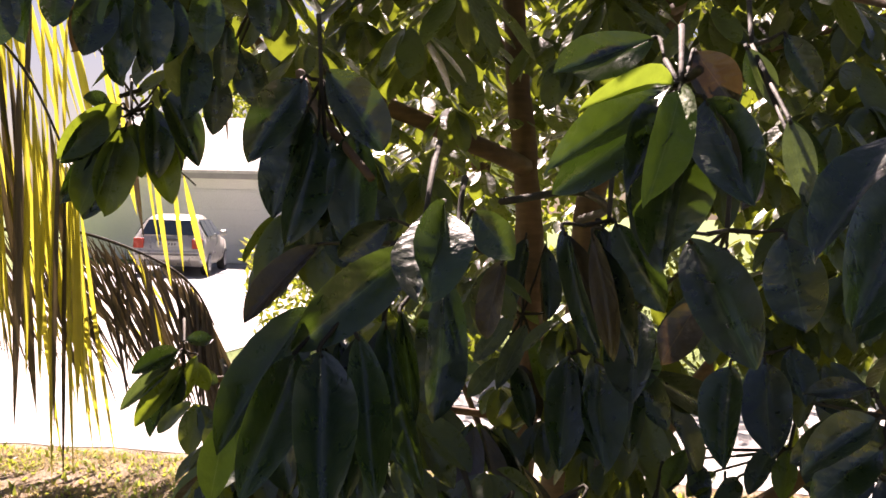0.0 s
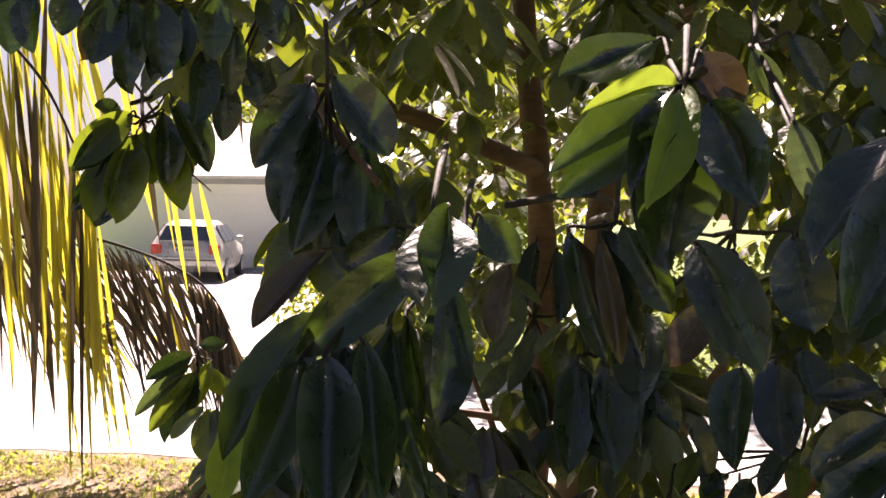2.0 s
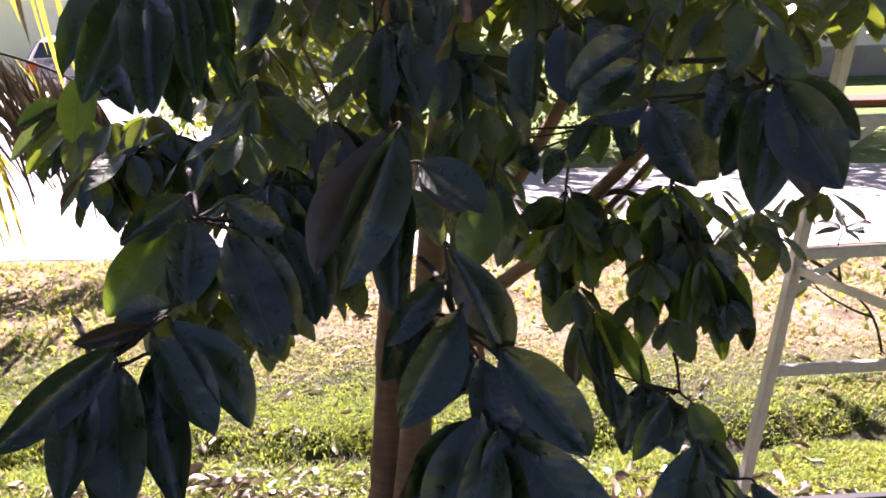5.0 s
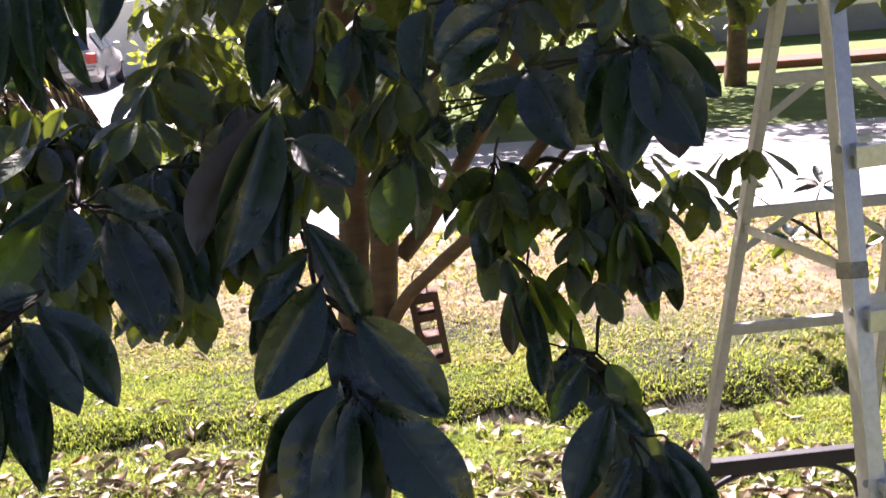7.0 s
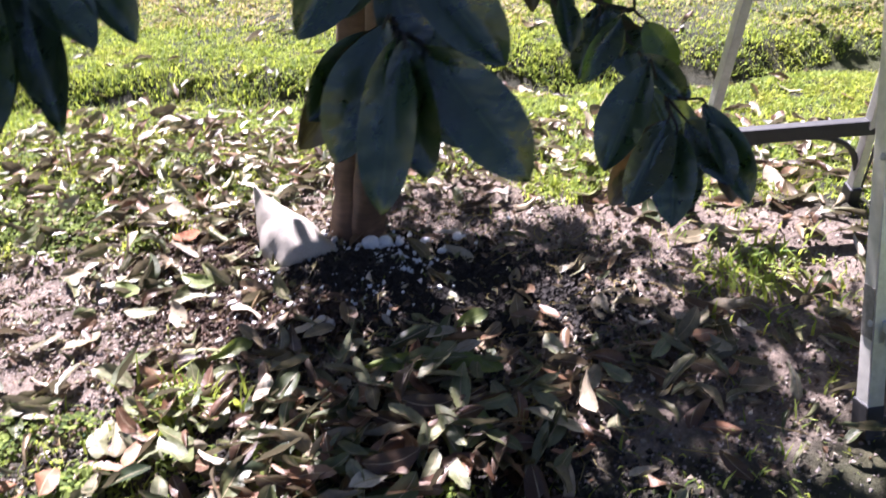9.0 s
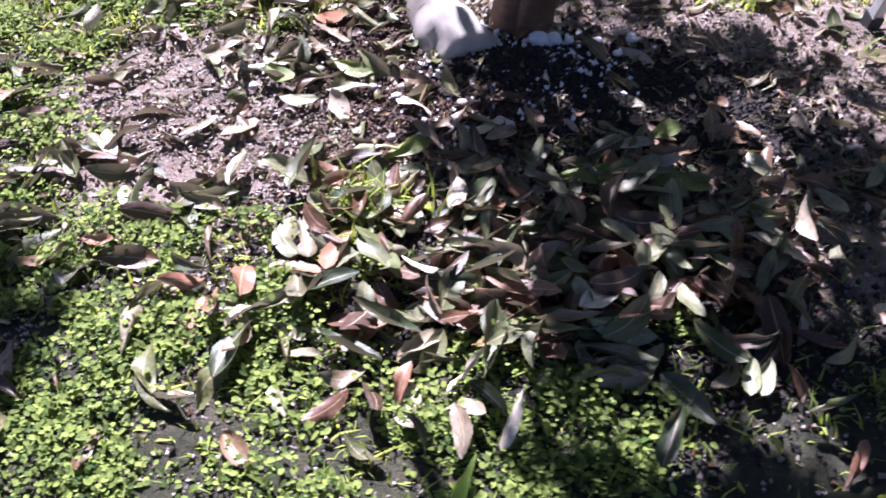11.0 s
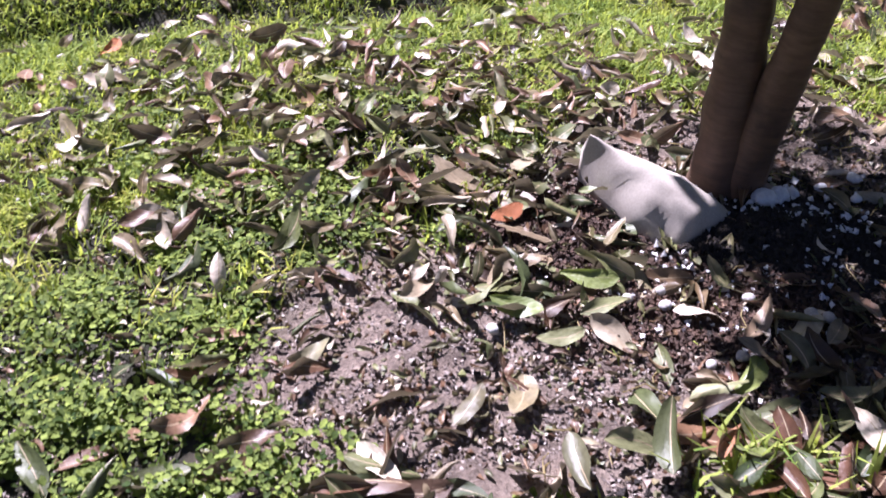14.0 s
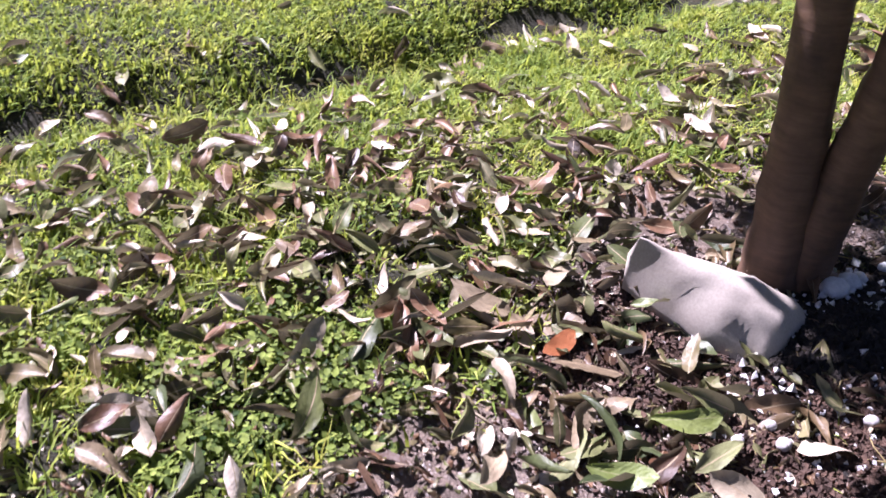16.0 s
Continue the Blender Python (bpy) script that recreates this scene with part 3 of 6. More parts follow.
limb([(0.15, 0.05, 1.4), (0.35, 0.35, 1.7), (0.55, 0.55, 2.1)], 0.018, 0.006)
limb([(-0.02, 0.2, 1.95), (-0.2, 0.3, 2.2), (-0.5, 0.45, 2.4)], 0.016, 0.006)
# bough added to carry the shade-casting leaf sets at the back
limb([(-0.2, 0.3, 2.2), (-0.35, 0.8, 2.35), (-0.55, 1.5, 2.42), (-0.72, 1.98, 2.4)], 0.013, 0.006)
limb([(0.22, 0.0, 1.85), (0.55, 0.1, 2.0), (0.9, 0.1, 2.1)], 0.014, 0.006)
limb([(0.14, 0.05, 1.2), (0.45, 0.15, 1.45), (0.8, 0.1, 1.65)], 0.014, 0.006)

LEAF_GRIDS = [leaf_grid(22, 6, 0.55, 0.30, 0.05, 1.0, 1, True, 1.0), leaf_grid(22, 6, 0.40, 0.60, 0.0, 1.6, 2, True, 1.3), leaf_grid(22, 6, 0.75, 0.15, -0.1, 1.2, 3, True, 0.8),
              leaf_grid(22, 6, 0.45, 0.80, 0.1, 0.8, 4, True, 1.2), leaf_grid(22, 6, 0.28, 0.45, 0.2, 2.0, 5, True, 1.5), leaf_grid(22, 6, 0.85, 0.5, 0.0, 1.4, 6, True, 0.9)]
LEAF_MESHES = [[arrays("leaf", v, f, m, u) for v, f, u in LEAF_GRIDS] for m in LEAF_TONES]
CROWN_GRIDS = [leaf_grid(7, 2, 0.34, 0.30, 0.0, 1.0, seed=1), leaf_grid(7, 2, 0.22, 0.6, 0.0, 1.6, seed=2), leaf_grid(7, 2, 0.5, 0.15, 0, 1.2, seed=3)]
leaf_rng = random.Random(5)


def one_leaf(base, tip, width, tone, face):
    ob = new("leaf", leaf_rng.choice(LEAF_MESHES[tone]))
    ob.parent = tree
    ob.matrix_basis = leaf_pose(base, tip, width, face, 0.8)
    return ob


def whorl(hub, leaves):
    """Leaves about a twig's end: offset of the tip, width, tone."""
    h = Vector(hub)
    mean = Vector((0, 0, 0))
    faces = []
    for dx, dy, dz, w, tone in leaves:
        o = Vector((dx, dy, dz))
        mean += o / len(leaves)
        face = Vector((0.65 * leaf_rng.uniform(-1, 1) + 0.1 + 3.0 * dx, -1.0, 0.5 + 0.5 * leaf_rng.uniform(-1, 1)))
        faces.append(face)
    # the twig that carries them, its leaves set in turn along its last stretch, and their petioles
    bm = bmesh.new()
    back = Vector((0.0, 0.10, 0.025)) - mean * 0.10
    seats = []
    for i, (dx, dy, dz, w, tone) in enumerate(leaves):
        o = Vector((dx, dy, dz))
        seat = h + back * (0.0 if i % 3 == 0 else leaf_rng.uniform(0.1, 0.5))
        seats.append(seat)
        way = h + o - seat
        one_leaf(seat + way * 0.09, h + o, w * 0.98, tone, faces[i])
    add_tube(bm, spline([h + back, h + back * 0.45 + Vector((0, 0, 0.008)), h], 3), [0.0026, 0.0026, 0.0025, 0.0025, 0.0024, 0.0024, 0.0024], 6)
    for seat, (dx, dy, dz, w, tone) in zip(seats, leaves):
        way = h + Vector((dx, dy, dz)) - seat
        add_tube(bm, [seat, seat + way * 0.05 + Vector((0, 0, 0.003)), seat + way * 0.12], [0.0024, 0.0019, 0.0015], 5)
    part("twig", bm, TWIG, tree, smooth_shade=True)


def spray(hub, front, leaves):
    """Leaves along a twig's last stretch: for each the blade's base and tip from the hub, its width and tone. front: the open side that they turn to."""
    h, f = Vector(hub), Vector(front)
    bm = bmesh.new()
    mean = Vector((0, 0, 0))
    for bx, by, bz, tx, ty, tz, w, tone in leaves:
        b, e = Vector((bx, by, bz)), Vector((tx, ty, tz))
        mean += b / len(leaves)
        face = f + Vector((leaf_rng.uniform(-0.45, 0.45), leaf_rng.uniform(-0.2, 0.2), 0.30 + leaf_rng.uniform(-0.3, 0.3)))
        one_leaf(h + b, h + e, w * 1.02, tone, face)
        if leaf_rng.random() < 0.55:
            # an older leaf behind it, hung a little aside
            aside = Vector((leaf_rng.uniform(-1, 1), leaf_rng.uniform(-1, 1), leaf_rng.uniform(-0.6, 0.6))) * (0.22 * (e - b).length)
            face = f + Vector((leaf_rng.uniform(-0.8, 0.8), leaf_rng.uniform(-0.4, 0.4), leaf_rng.uniform(-0.3, 0.8)))
            one_leaf(h + b - f * 0.022, h + e - f * 0.035 + aside, w * leaf_rng.uniform(0.8, 1.05), leaf_rng.choice((0, 0, 0, 3)), face)
        seat = b * 0.55 - f * 0.012
        add_tube(bm, spline([h + seat, h + b - (e - b) * 0.05 - f * 0.004, h + b + (e - b) * 0.05], 3), 0.0018, 5)
        if b.length > 0.012:
            add_tube(bm, [h - f * 0.012, h + seat * 0.5 - f * 0.016, h + seat], 0.0024, 5)
    back = -f * 0.20 + Vector((0, 0, 0.06)) - mean * 0.3
    add_tube(bm, spline([h + back, h + back * 0.5 + Vector((0, 0, 0.01)), h - f * 0.012], 3), [0.0034, 0.0033, 0.0031, 0.0029, 0.0027, 0.0025, 0.0023], 6)
    part("twig", bm, TWIG, tree, smooth_shade=True)


fine = []
clump_rng = random.Random(17)


def clump(hub, count, ln):
    """A drooping bunch of leaves about a twig's end deeper in the crown."""
    h = Vector(hub)
    count, ln = count + 1, ln * 0.80
    a0 = clump_rng.uniform(0, 6.28)
    for j in range(count):
        a = a0 + j * 6.283 / count + clump_rng.uniform(-0.4, 0.4)
        d = Vector((0.75 * math.cos(a), 0.75 * math.sin(a), -clump_rng.uniform(0.35, 1.5))).normalized()
        k = ln * clump_rng.uniform(0.72, 1.12)
        face = Vector((0.5 * math.cos(a) + clump_rng.uniform(-0.3, 0.3), 0.5 * math.sin(a) - 0.35, 0.75 + clump_rng.uniform(-0.3, 0.3)))
        fine.append(leaf_pose(h + d * 0.012, h + d * k, k * clump_rng.uniform(0.40, 0.50), face))


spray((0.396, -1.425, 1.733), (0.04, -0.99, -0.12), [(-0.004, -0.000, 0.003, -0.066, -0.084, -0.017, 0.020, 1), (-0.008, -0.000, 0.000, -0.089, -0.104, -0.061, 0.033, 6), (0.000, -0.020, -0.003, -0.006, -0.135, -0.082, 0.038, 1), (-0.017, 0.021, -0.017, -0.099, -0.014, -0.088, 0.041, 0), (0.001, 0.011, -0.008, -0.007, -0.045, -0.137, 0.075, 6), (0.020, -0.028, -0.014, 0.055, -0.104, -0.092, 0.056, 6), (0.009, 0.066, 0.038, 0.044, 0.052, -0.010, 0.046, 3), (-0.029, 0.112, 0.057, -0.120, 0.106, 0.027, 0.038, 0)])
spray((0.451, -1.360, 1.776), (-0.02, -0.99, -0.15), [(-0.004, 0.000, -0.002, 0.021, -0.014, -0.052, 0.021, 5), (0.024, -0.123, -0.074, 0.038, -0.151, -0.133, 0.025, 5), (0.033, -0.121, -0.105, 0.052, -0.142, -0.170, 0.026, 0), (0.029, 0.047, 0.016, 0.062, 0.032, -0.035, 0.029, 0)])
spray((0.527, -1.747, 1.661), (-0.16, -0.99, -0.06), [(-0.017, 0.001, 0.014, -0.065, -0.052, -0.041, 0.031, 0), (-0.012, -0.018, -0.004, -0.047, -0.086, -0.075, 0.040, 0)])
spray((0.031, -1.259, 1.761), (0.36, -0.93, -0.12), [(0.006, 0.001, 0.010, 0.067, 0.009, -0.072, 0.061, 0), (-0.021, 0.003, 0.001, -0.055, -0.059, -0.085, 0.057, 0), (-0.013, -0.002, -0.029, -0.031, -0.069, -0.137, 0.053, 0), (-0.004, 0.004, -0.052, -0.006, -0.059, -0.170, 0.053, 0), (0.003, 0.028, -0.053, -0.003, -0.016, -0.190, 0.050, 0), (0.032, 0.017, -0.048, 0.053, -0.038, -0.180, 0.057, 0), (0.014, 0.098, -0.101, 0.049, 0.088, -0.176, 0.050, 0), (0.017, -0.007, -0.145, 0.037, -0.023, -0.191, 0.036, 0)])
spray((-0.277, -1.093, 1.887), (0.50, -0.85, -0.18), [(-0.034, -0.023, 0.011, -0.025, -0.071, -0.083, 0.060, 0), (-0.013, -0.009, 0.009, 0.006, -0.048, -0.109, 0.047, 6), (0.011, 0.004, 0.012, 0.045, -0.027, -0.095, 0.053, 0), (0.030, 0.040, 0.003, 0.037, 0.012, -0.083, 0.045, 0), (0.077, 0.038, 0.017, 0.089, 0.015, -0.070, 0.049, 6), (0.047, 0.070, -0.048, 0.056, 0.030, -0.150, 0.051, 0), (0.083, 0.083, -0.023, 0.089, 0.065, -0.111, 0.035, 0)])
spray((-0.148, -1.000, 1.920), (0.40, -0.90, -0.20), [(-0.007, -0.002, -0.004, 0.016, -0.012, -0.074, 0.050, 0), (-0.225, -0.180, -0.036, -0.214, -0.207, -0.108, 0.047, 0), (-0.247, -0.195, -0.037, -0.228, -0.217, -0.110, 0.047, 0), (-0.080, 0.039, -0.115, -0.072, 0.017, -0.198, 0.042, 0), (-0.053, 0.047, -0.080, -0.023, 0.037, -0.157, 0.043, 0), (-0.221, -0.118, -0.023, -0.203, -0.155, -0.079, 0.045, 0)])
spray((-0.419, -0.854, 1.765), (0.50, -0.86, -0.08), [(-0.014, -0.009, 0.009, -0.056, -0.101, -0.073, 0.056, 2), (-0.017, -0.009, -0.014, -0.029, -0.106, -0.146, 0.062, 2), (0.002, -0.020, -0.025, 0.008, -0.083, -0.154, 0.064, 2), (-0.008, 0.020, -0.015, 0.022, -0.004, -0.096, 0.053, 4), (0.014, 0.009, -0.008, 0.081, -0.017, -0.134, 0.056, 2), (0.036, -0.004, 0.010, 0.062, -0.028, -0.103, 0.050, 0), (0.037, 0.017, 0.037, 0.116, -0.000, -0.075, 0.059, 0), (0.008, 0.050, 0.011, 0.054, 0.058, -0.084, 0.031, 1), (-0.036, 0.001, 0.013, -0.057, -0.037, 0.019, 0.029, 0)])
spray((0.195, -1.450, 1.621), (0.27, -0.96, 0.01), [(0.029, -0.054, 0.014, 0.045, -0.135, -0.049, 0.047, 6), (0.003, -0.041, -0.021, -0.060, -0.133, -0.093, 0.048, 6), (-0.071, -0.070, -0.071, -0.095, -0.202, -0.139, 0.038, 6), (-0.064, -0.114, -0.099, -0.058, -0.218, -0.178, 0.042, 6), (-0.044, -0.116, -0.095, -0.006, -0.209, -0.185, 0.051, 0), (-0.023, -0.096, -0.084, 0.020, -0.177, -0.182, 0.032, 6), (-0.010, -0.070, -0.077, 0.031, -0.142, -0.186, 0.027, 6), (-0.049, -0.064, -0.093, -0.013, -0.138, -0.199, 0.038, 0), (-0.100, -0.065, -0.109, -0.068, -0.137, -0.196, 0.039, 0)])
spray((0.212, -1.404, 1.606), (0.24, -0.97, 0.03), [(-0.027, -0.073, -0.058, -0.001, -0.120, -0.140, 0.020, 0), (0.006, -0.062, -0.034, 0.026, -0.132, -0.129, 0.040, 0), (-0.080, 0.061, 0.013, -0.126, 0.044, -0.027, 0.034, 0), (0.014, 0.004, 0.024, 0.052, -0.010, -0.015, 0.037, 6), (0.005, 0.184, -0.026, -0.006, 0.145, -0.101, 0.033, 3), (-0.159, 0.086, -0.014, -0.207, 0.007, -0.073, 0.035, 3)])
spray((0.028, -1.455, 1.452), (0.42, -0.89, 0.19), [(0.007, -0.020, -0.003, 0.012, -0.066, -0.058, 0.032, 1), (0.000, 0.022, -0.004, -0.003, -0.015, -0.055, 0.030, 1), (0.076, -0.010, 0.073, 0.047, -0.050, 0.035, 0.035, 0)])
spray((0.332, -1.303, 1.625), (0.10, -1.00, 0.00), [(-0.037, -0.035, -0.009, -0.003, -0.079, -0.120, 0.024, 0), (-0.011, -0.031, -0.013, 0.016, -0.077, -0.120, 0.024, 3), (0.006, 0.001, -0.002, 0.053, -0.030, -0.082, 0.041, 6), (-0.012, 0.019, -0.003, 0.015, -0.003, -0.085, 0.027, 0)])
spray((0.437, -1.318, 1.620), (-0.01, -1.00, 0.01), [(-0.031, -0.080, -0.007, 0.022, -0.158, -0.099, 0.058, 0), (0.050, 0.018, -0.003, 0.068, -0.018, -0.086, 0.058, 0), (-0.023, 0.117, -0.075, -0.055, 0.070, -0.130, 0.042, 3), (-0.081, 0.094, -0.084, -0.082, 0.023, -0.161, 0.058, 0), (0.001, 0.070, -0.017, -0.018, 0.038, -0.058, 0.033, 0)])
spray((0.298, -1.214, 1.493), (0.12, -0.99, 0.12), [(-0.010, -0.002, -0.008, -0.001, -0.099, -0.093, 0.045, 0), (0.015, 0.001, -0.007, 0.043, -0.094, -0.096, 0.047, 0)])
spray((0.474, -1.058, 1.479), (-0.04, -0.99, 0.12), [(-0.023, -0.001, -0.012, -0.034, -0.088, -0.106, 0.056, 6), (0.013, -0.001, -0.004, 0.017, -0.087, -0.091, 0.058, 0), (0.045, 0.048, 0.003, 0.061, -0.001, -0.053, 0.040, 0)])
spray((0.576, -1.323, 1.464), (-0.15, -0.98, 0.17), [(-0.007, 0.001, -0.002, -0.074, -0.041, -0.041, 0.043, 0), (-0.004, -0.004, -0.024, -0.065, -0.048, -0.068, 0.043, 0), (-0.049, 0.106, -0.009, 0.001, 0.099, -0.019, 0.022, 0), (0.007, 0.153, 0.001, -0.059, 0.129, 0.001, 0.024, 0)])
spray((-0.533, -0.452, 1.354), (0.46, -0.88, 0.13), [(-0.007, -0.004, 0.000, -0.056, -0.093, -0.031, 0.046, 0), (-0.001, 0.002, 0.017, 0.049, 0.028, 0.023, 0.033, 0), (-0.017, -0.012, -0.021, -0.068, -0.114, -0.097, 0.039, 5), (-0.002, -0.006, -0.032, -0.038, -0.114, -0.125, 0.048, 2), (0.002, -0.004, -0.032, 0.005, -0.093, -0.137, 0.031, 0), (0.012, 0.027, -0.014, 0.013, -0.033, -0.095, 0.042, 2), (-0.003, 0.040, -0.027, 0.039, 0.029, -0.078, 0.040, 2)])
# pale blades here carry the glare of sunlit leaves in their colour
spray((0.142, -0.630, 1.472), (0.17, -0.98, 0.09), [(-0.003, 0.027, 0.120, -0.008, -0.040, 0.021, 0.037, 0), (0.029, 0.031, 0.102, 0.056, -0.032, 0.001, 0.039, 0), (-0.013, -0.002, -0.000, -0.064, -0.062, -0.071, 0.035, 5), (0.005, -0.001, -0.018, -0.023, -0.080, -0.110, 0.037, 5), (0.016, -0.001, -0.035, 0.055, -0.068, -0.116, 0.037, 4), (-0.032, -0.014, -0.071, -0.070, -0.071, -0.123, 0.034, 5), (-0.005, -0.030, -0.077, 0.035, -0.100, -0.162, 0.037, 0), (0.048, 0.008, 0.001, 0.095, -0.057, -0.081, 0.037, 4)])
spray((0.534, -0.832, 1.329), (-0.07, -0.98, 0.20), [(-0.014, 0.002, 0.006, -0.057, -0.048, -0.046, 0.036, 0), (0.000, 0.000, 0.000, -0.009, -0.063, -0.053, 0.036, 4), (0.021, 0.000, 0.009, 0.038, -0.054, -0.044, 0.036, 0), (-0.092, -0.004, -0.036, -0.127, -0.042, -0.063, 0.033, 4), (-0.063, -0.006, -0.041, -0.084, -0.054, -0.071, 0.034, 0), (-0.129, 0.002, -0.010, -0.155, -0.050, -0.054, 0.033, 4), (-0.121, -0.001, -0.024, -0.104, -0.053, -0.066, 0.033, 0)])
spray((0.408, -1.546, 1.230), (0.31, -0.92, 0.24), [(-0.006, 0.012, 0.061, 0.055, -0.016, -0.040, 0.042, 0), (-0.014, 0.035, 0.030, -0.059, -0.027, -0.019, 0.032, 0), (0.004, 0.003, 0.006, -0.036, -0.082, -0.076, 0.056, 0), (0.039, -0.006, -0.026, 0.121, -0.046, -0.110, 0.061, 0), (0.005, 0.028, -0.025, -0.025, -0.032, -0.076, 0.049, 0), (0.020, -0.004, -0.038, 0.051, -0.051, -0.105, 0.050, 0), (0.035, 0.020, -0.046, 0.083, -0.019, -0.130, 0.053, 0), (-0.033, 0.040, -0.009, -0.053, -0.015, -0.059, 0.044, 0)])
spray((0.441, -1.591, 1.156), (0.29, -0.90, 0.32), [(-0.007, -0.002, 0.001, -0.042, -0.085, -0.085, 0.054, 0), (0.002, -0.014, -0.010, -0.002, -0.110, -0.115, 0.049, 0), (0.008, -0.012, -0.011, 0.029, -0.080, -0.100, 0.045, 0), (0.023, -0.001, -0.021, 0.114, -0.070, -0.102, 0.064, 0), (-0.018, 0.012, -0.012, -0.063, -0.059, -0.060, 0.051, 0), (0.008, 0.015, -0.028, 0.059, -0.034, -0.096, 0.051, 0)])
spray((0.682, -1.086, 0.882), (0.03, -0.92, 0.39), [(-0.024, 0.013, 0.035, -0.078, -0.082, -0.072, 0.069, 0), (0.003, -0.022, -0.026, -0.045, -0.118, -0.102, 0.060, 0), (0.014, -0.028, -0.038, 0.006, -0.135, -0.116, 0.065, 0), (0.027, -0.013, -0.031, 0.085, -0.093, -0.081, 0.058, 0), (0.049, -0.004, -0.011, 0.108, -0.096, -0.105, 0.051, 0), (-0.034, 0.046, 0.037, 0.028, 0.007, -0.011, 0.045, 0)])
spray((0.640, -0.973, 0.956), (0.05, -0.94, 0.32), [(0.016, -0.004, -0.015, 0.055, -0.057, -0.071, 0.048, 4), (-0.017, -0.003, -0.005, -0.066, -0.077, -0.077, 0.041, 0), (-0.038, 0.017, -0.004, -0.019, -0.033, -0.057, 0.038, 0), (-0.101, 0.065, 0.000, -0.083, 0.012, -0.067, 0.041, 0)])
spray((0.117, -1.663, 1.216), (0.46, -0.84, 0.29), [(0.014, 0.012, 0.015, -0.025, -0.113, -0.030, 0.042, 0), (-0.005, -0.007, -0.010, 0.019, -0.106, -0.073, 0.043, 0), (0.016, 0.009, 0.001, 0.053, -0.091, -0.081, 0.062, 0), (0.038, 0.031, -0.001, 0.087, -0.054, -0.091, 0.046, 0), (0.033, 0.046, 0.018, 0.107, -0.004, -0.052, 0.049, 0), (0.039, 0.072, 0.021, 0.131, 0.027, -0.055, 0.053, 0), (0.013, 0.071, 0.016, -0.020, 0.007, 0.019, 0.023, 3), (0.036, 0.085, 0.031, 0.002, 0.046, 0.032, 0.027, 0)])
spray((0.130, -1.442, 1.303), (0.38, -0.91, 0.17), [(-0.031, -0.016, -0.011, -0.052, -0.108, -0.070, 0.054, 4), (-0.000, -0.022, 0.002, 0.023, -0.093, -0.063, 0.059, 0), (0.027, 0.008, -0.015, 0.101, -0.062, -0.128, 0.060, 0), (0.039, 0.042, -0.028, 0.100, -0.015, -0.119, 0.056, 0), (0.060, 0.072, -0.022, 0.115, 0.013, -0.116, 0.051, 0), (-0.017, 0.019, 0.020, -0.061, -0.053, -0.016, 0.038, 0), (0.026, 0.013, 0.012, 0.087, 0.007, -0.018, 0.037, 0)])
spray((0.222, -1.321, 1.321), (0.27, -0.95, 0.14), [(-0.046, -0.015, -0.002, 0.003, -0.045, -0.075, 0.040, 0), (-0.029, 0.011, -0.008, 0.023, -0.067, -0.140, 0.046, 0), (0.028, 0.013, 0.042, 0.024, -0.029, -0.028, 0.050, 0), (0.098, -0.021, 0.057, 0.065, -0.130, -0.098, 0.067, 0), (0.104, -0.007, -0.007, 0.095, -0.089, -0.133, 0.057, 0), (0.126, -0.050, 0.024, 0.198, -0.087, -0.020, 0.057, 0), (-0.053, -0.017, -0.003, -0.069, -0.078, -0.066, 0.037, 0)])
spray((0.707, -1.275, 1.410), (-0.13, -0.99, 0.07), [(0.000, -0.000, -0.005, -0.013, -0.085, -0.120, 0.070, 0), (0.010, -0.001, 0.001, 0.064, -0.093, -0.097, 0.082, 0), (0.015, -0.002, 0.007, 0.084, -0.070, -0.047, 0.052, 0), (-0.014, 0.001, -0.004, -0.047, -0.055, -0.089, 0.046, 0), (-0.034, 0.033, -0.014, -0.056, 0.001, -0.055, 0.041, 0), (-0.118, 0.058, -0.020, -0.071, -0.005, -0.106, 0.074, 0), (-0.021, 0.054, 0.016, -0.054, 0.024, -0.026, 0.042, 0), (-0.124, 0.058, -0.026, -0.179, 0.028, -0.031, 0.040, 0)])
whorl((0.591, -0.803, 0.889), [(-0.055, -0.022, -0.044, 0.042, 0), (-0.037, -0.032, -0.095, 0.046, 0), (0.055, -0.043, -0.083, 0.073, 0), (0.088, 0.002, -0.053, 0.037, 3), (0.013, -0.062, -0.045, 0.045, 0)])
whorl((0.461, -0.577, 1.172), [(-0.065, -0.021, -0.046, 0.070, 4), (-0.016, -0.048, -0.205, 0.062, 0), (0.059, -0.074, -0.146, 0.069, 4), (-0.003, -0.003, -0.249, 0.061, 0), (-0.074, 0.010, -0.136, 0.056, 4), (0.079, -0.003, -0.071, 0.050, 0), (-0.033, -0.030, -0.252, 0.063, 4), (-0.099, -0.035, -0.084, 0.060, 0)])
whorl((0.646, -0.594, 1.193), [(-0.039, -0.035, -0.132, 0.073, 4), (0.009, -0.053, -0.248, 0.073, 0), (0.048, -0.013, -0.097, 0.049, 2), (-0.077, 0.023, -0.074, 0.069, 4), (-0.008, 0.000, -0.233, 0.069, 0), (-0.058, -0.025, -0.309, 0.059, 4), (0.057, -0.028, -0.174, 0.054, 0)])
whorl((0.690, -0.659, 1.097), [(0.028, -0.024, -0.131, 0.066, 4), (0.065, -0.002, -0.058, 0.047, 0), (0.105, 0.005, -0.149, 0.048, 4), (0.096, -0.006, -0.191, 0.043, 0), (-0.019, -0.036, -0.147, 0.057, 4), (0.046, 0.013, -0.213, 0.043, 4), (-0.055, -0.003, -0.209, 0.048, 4)])
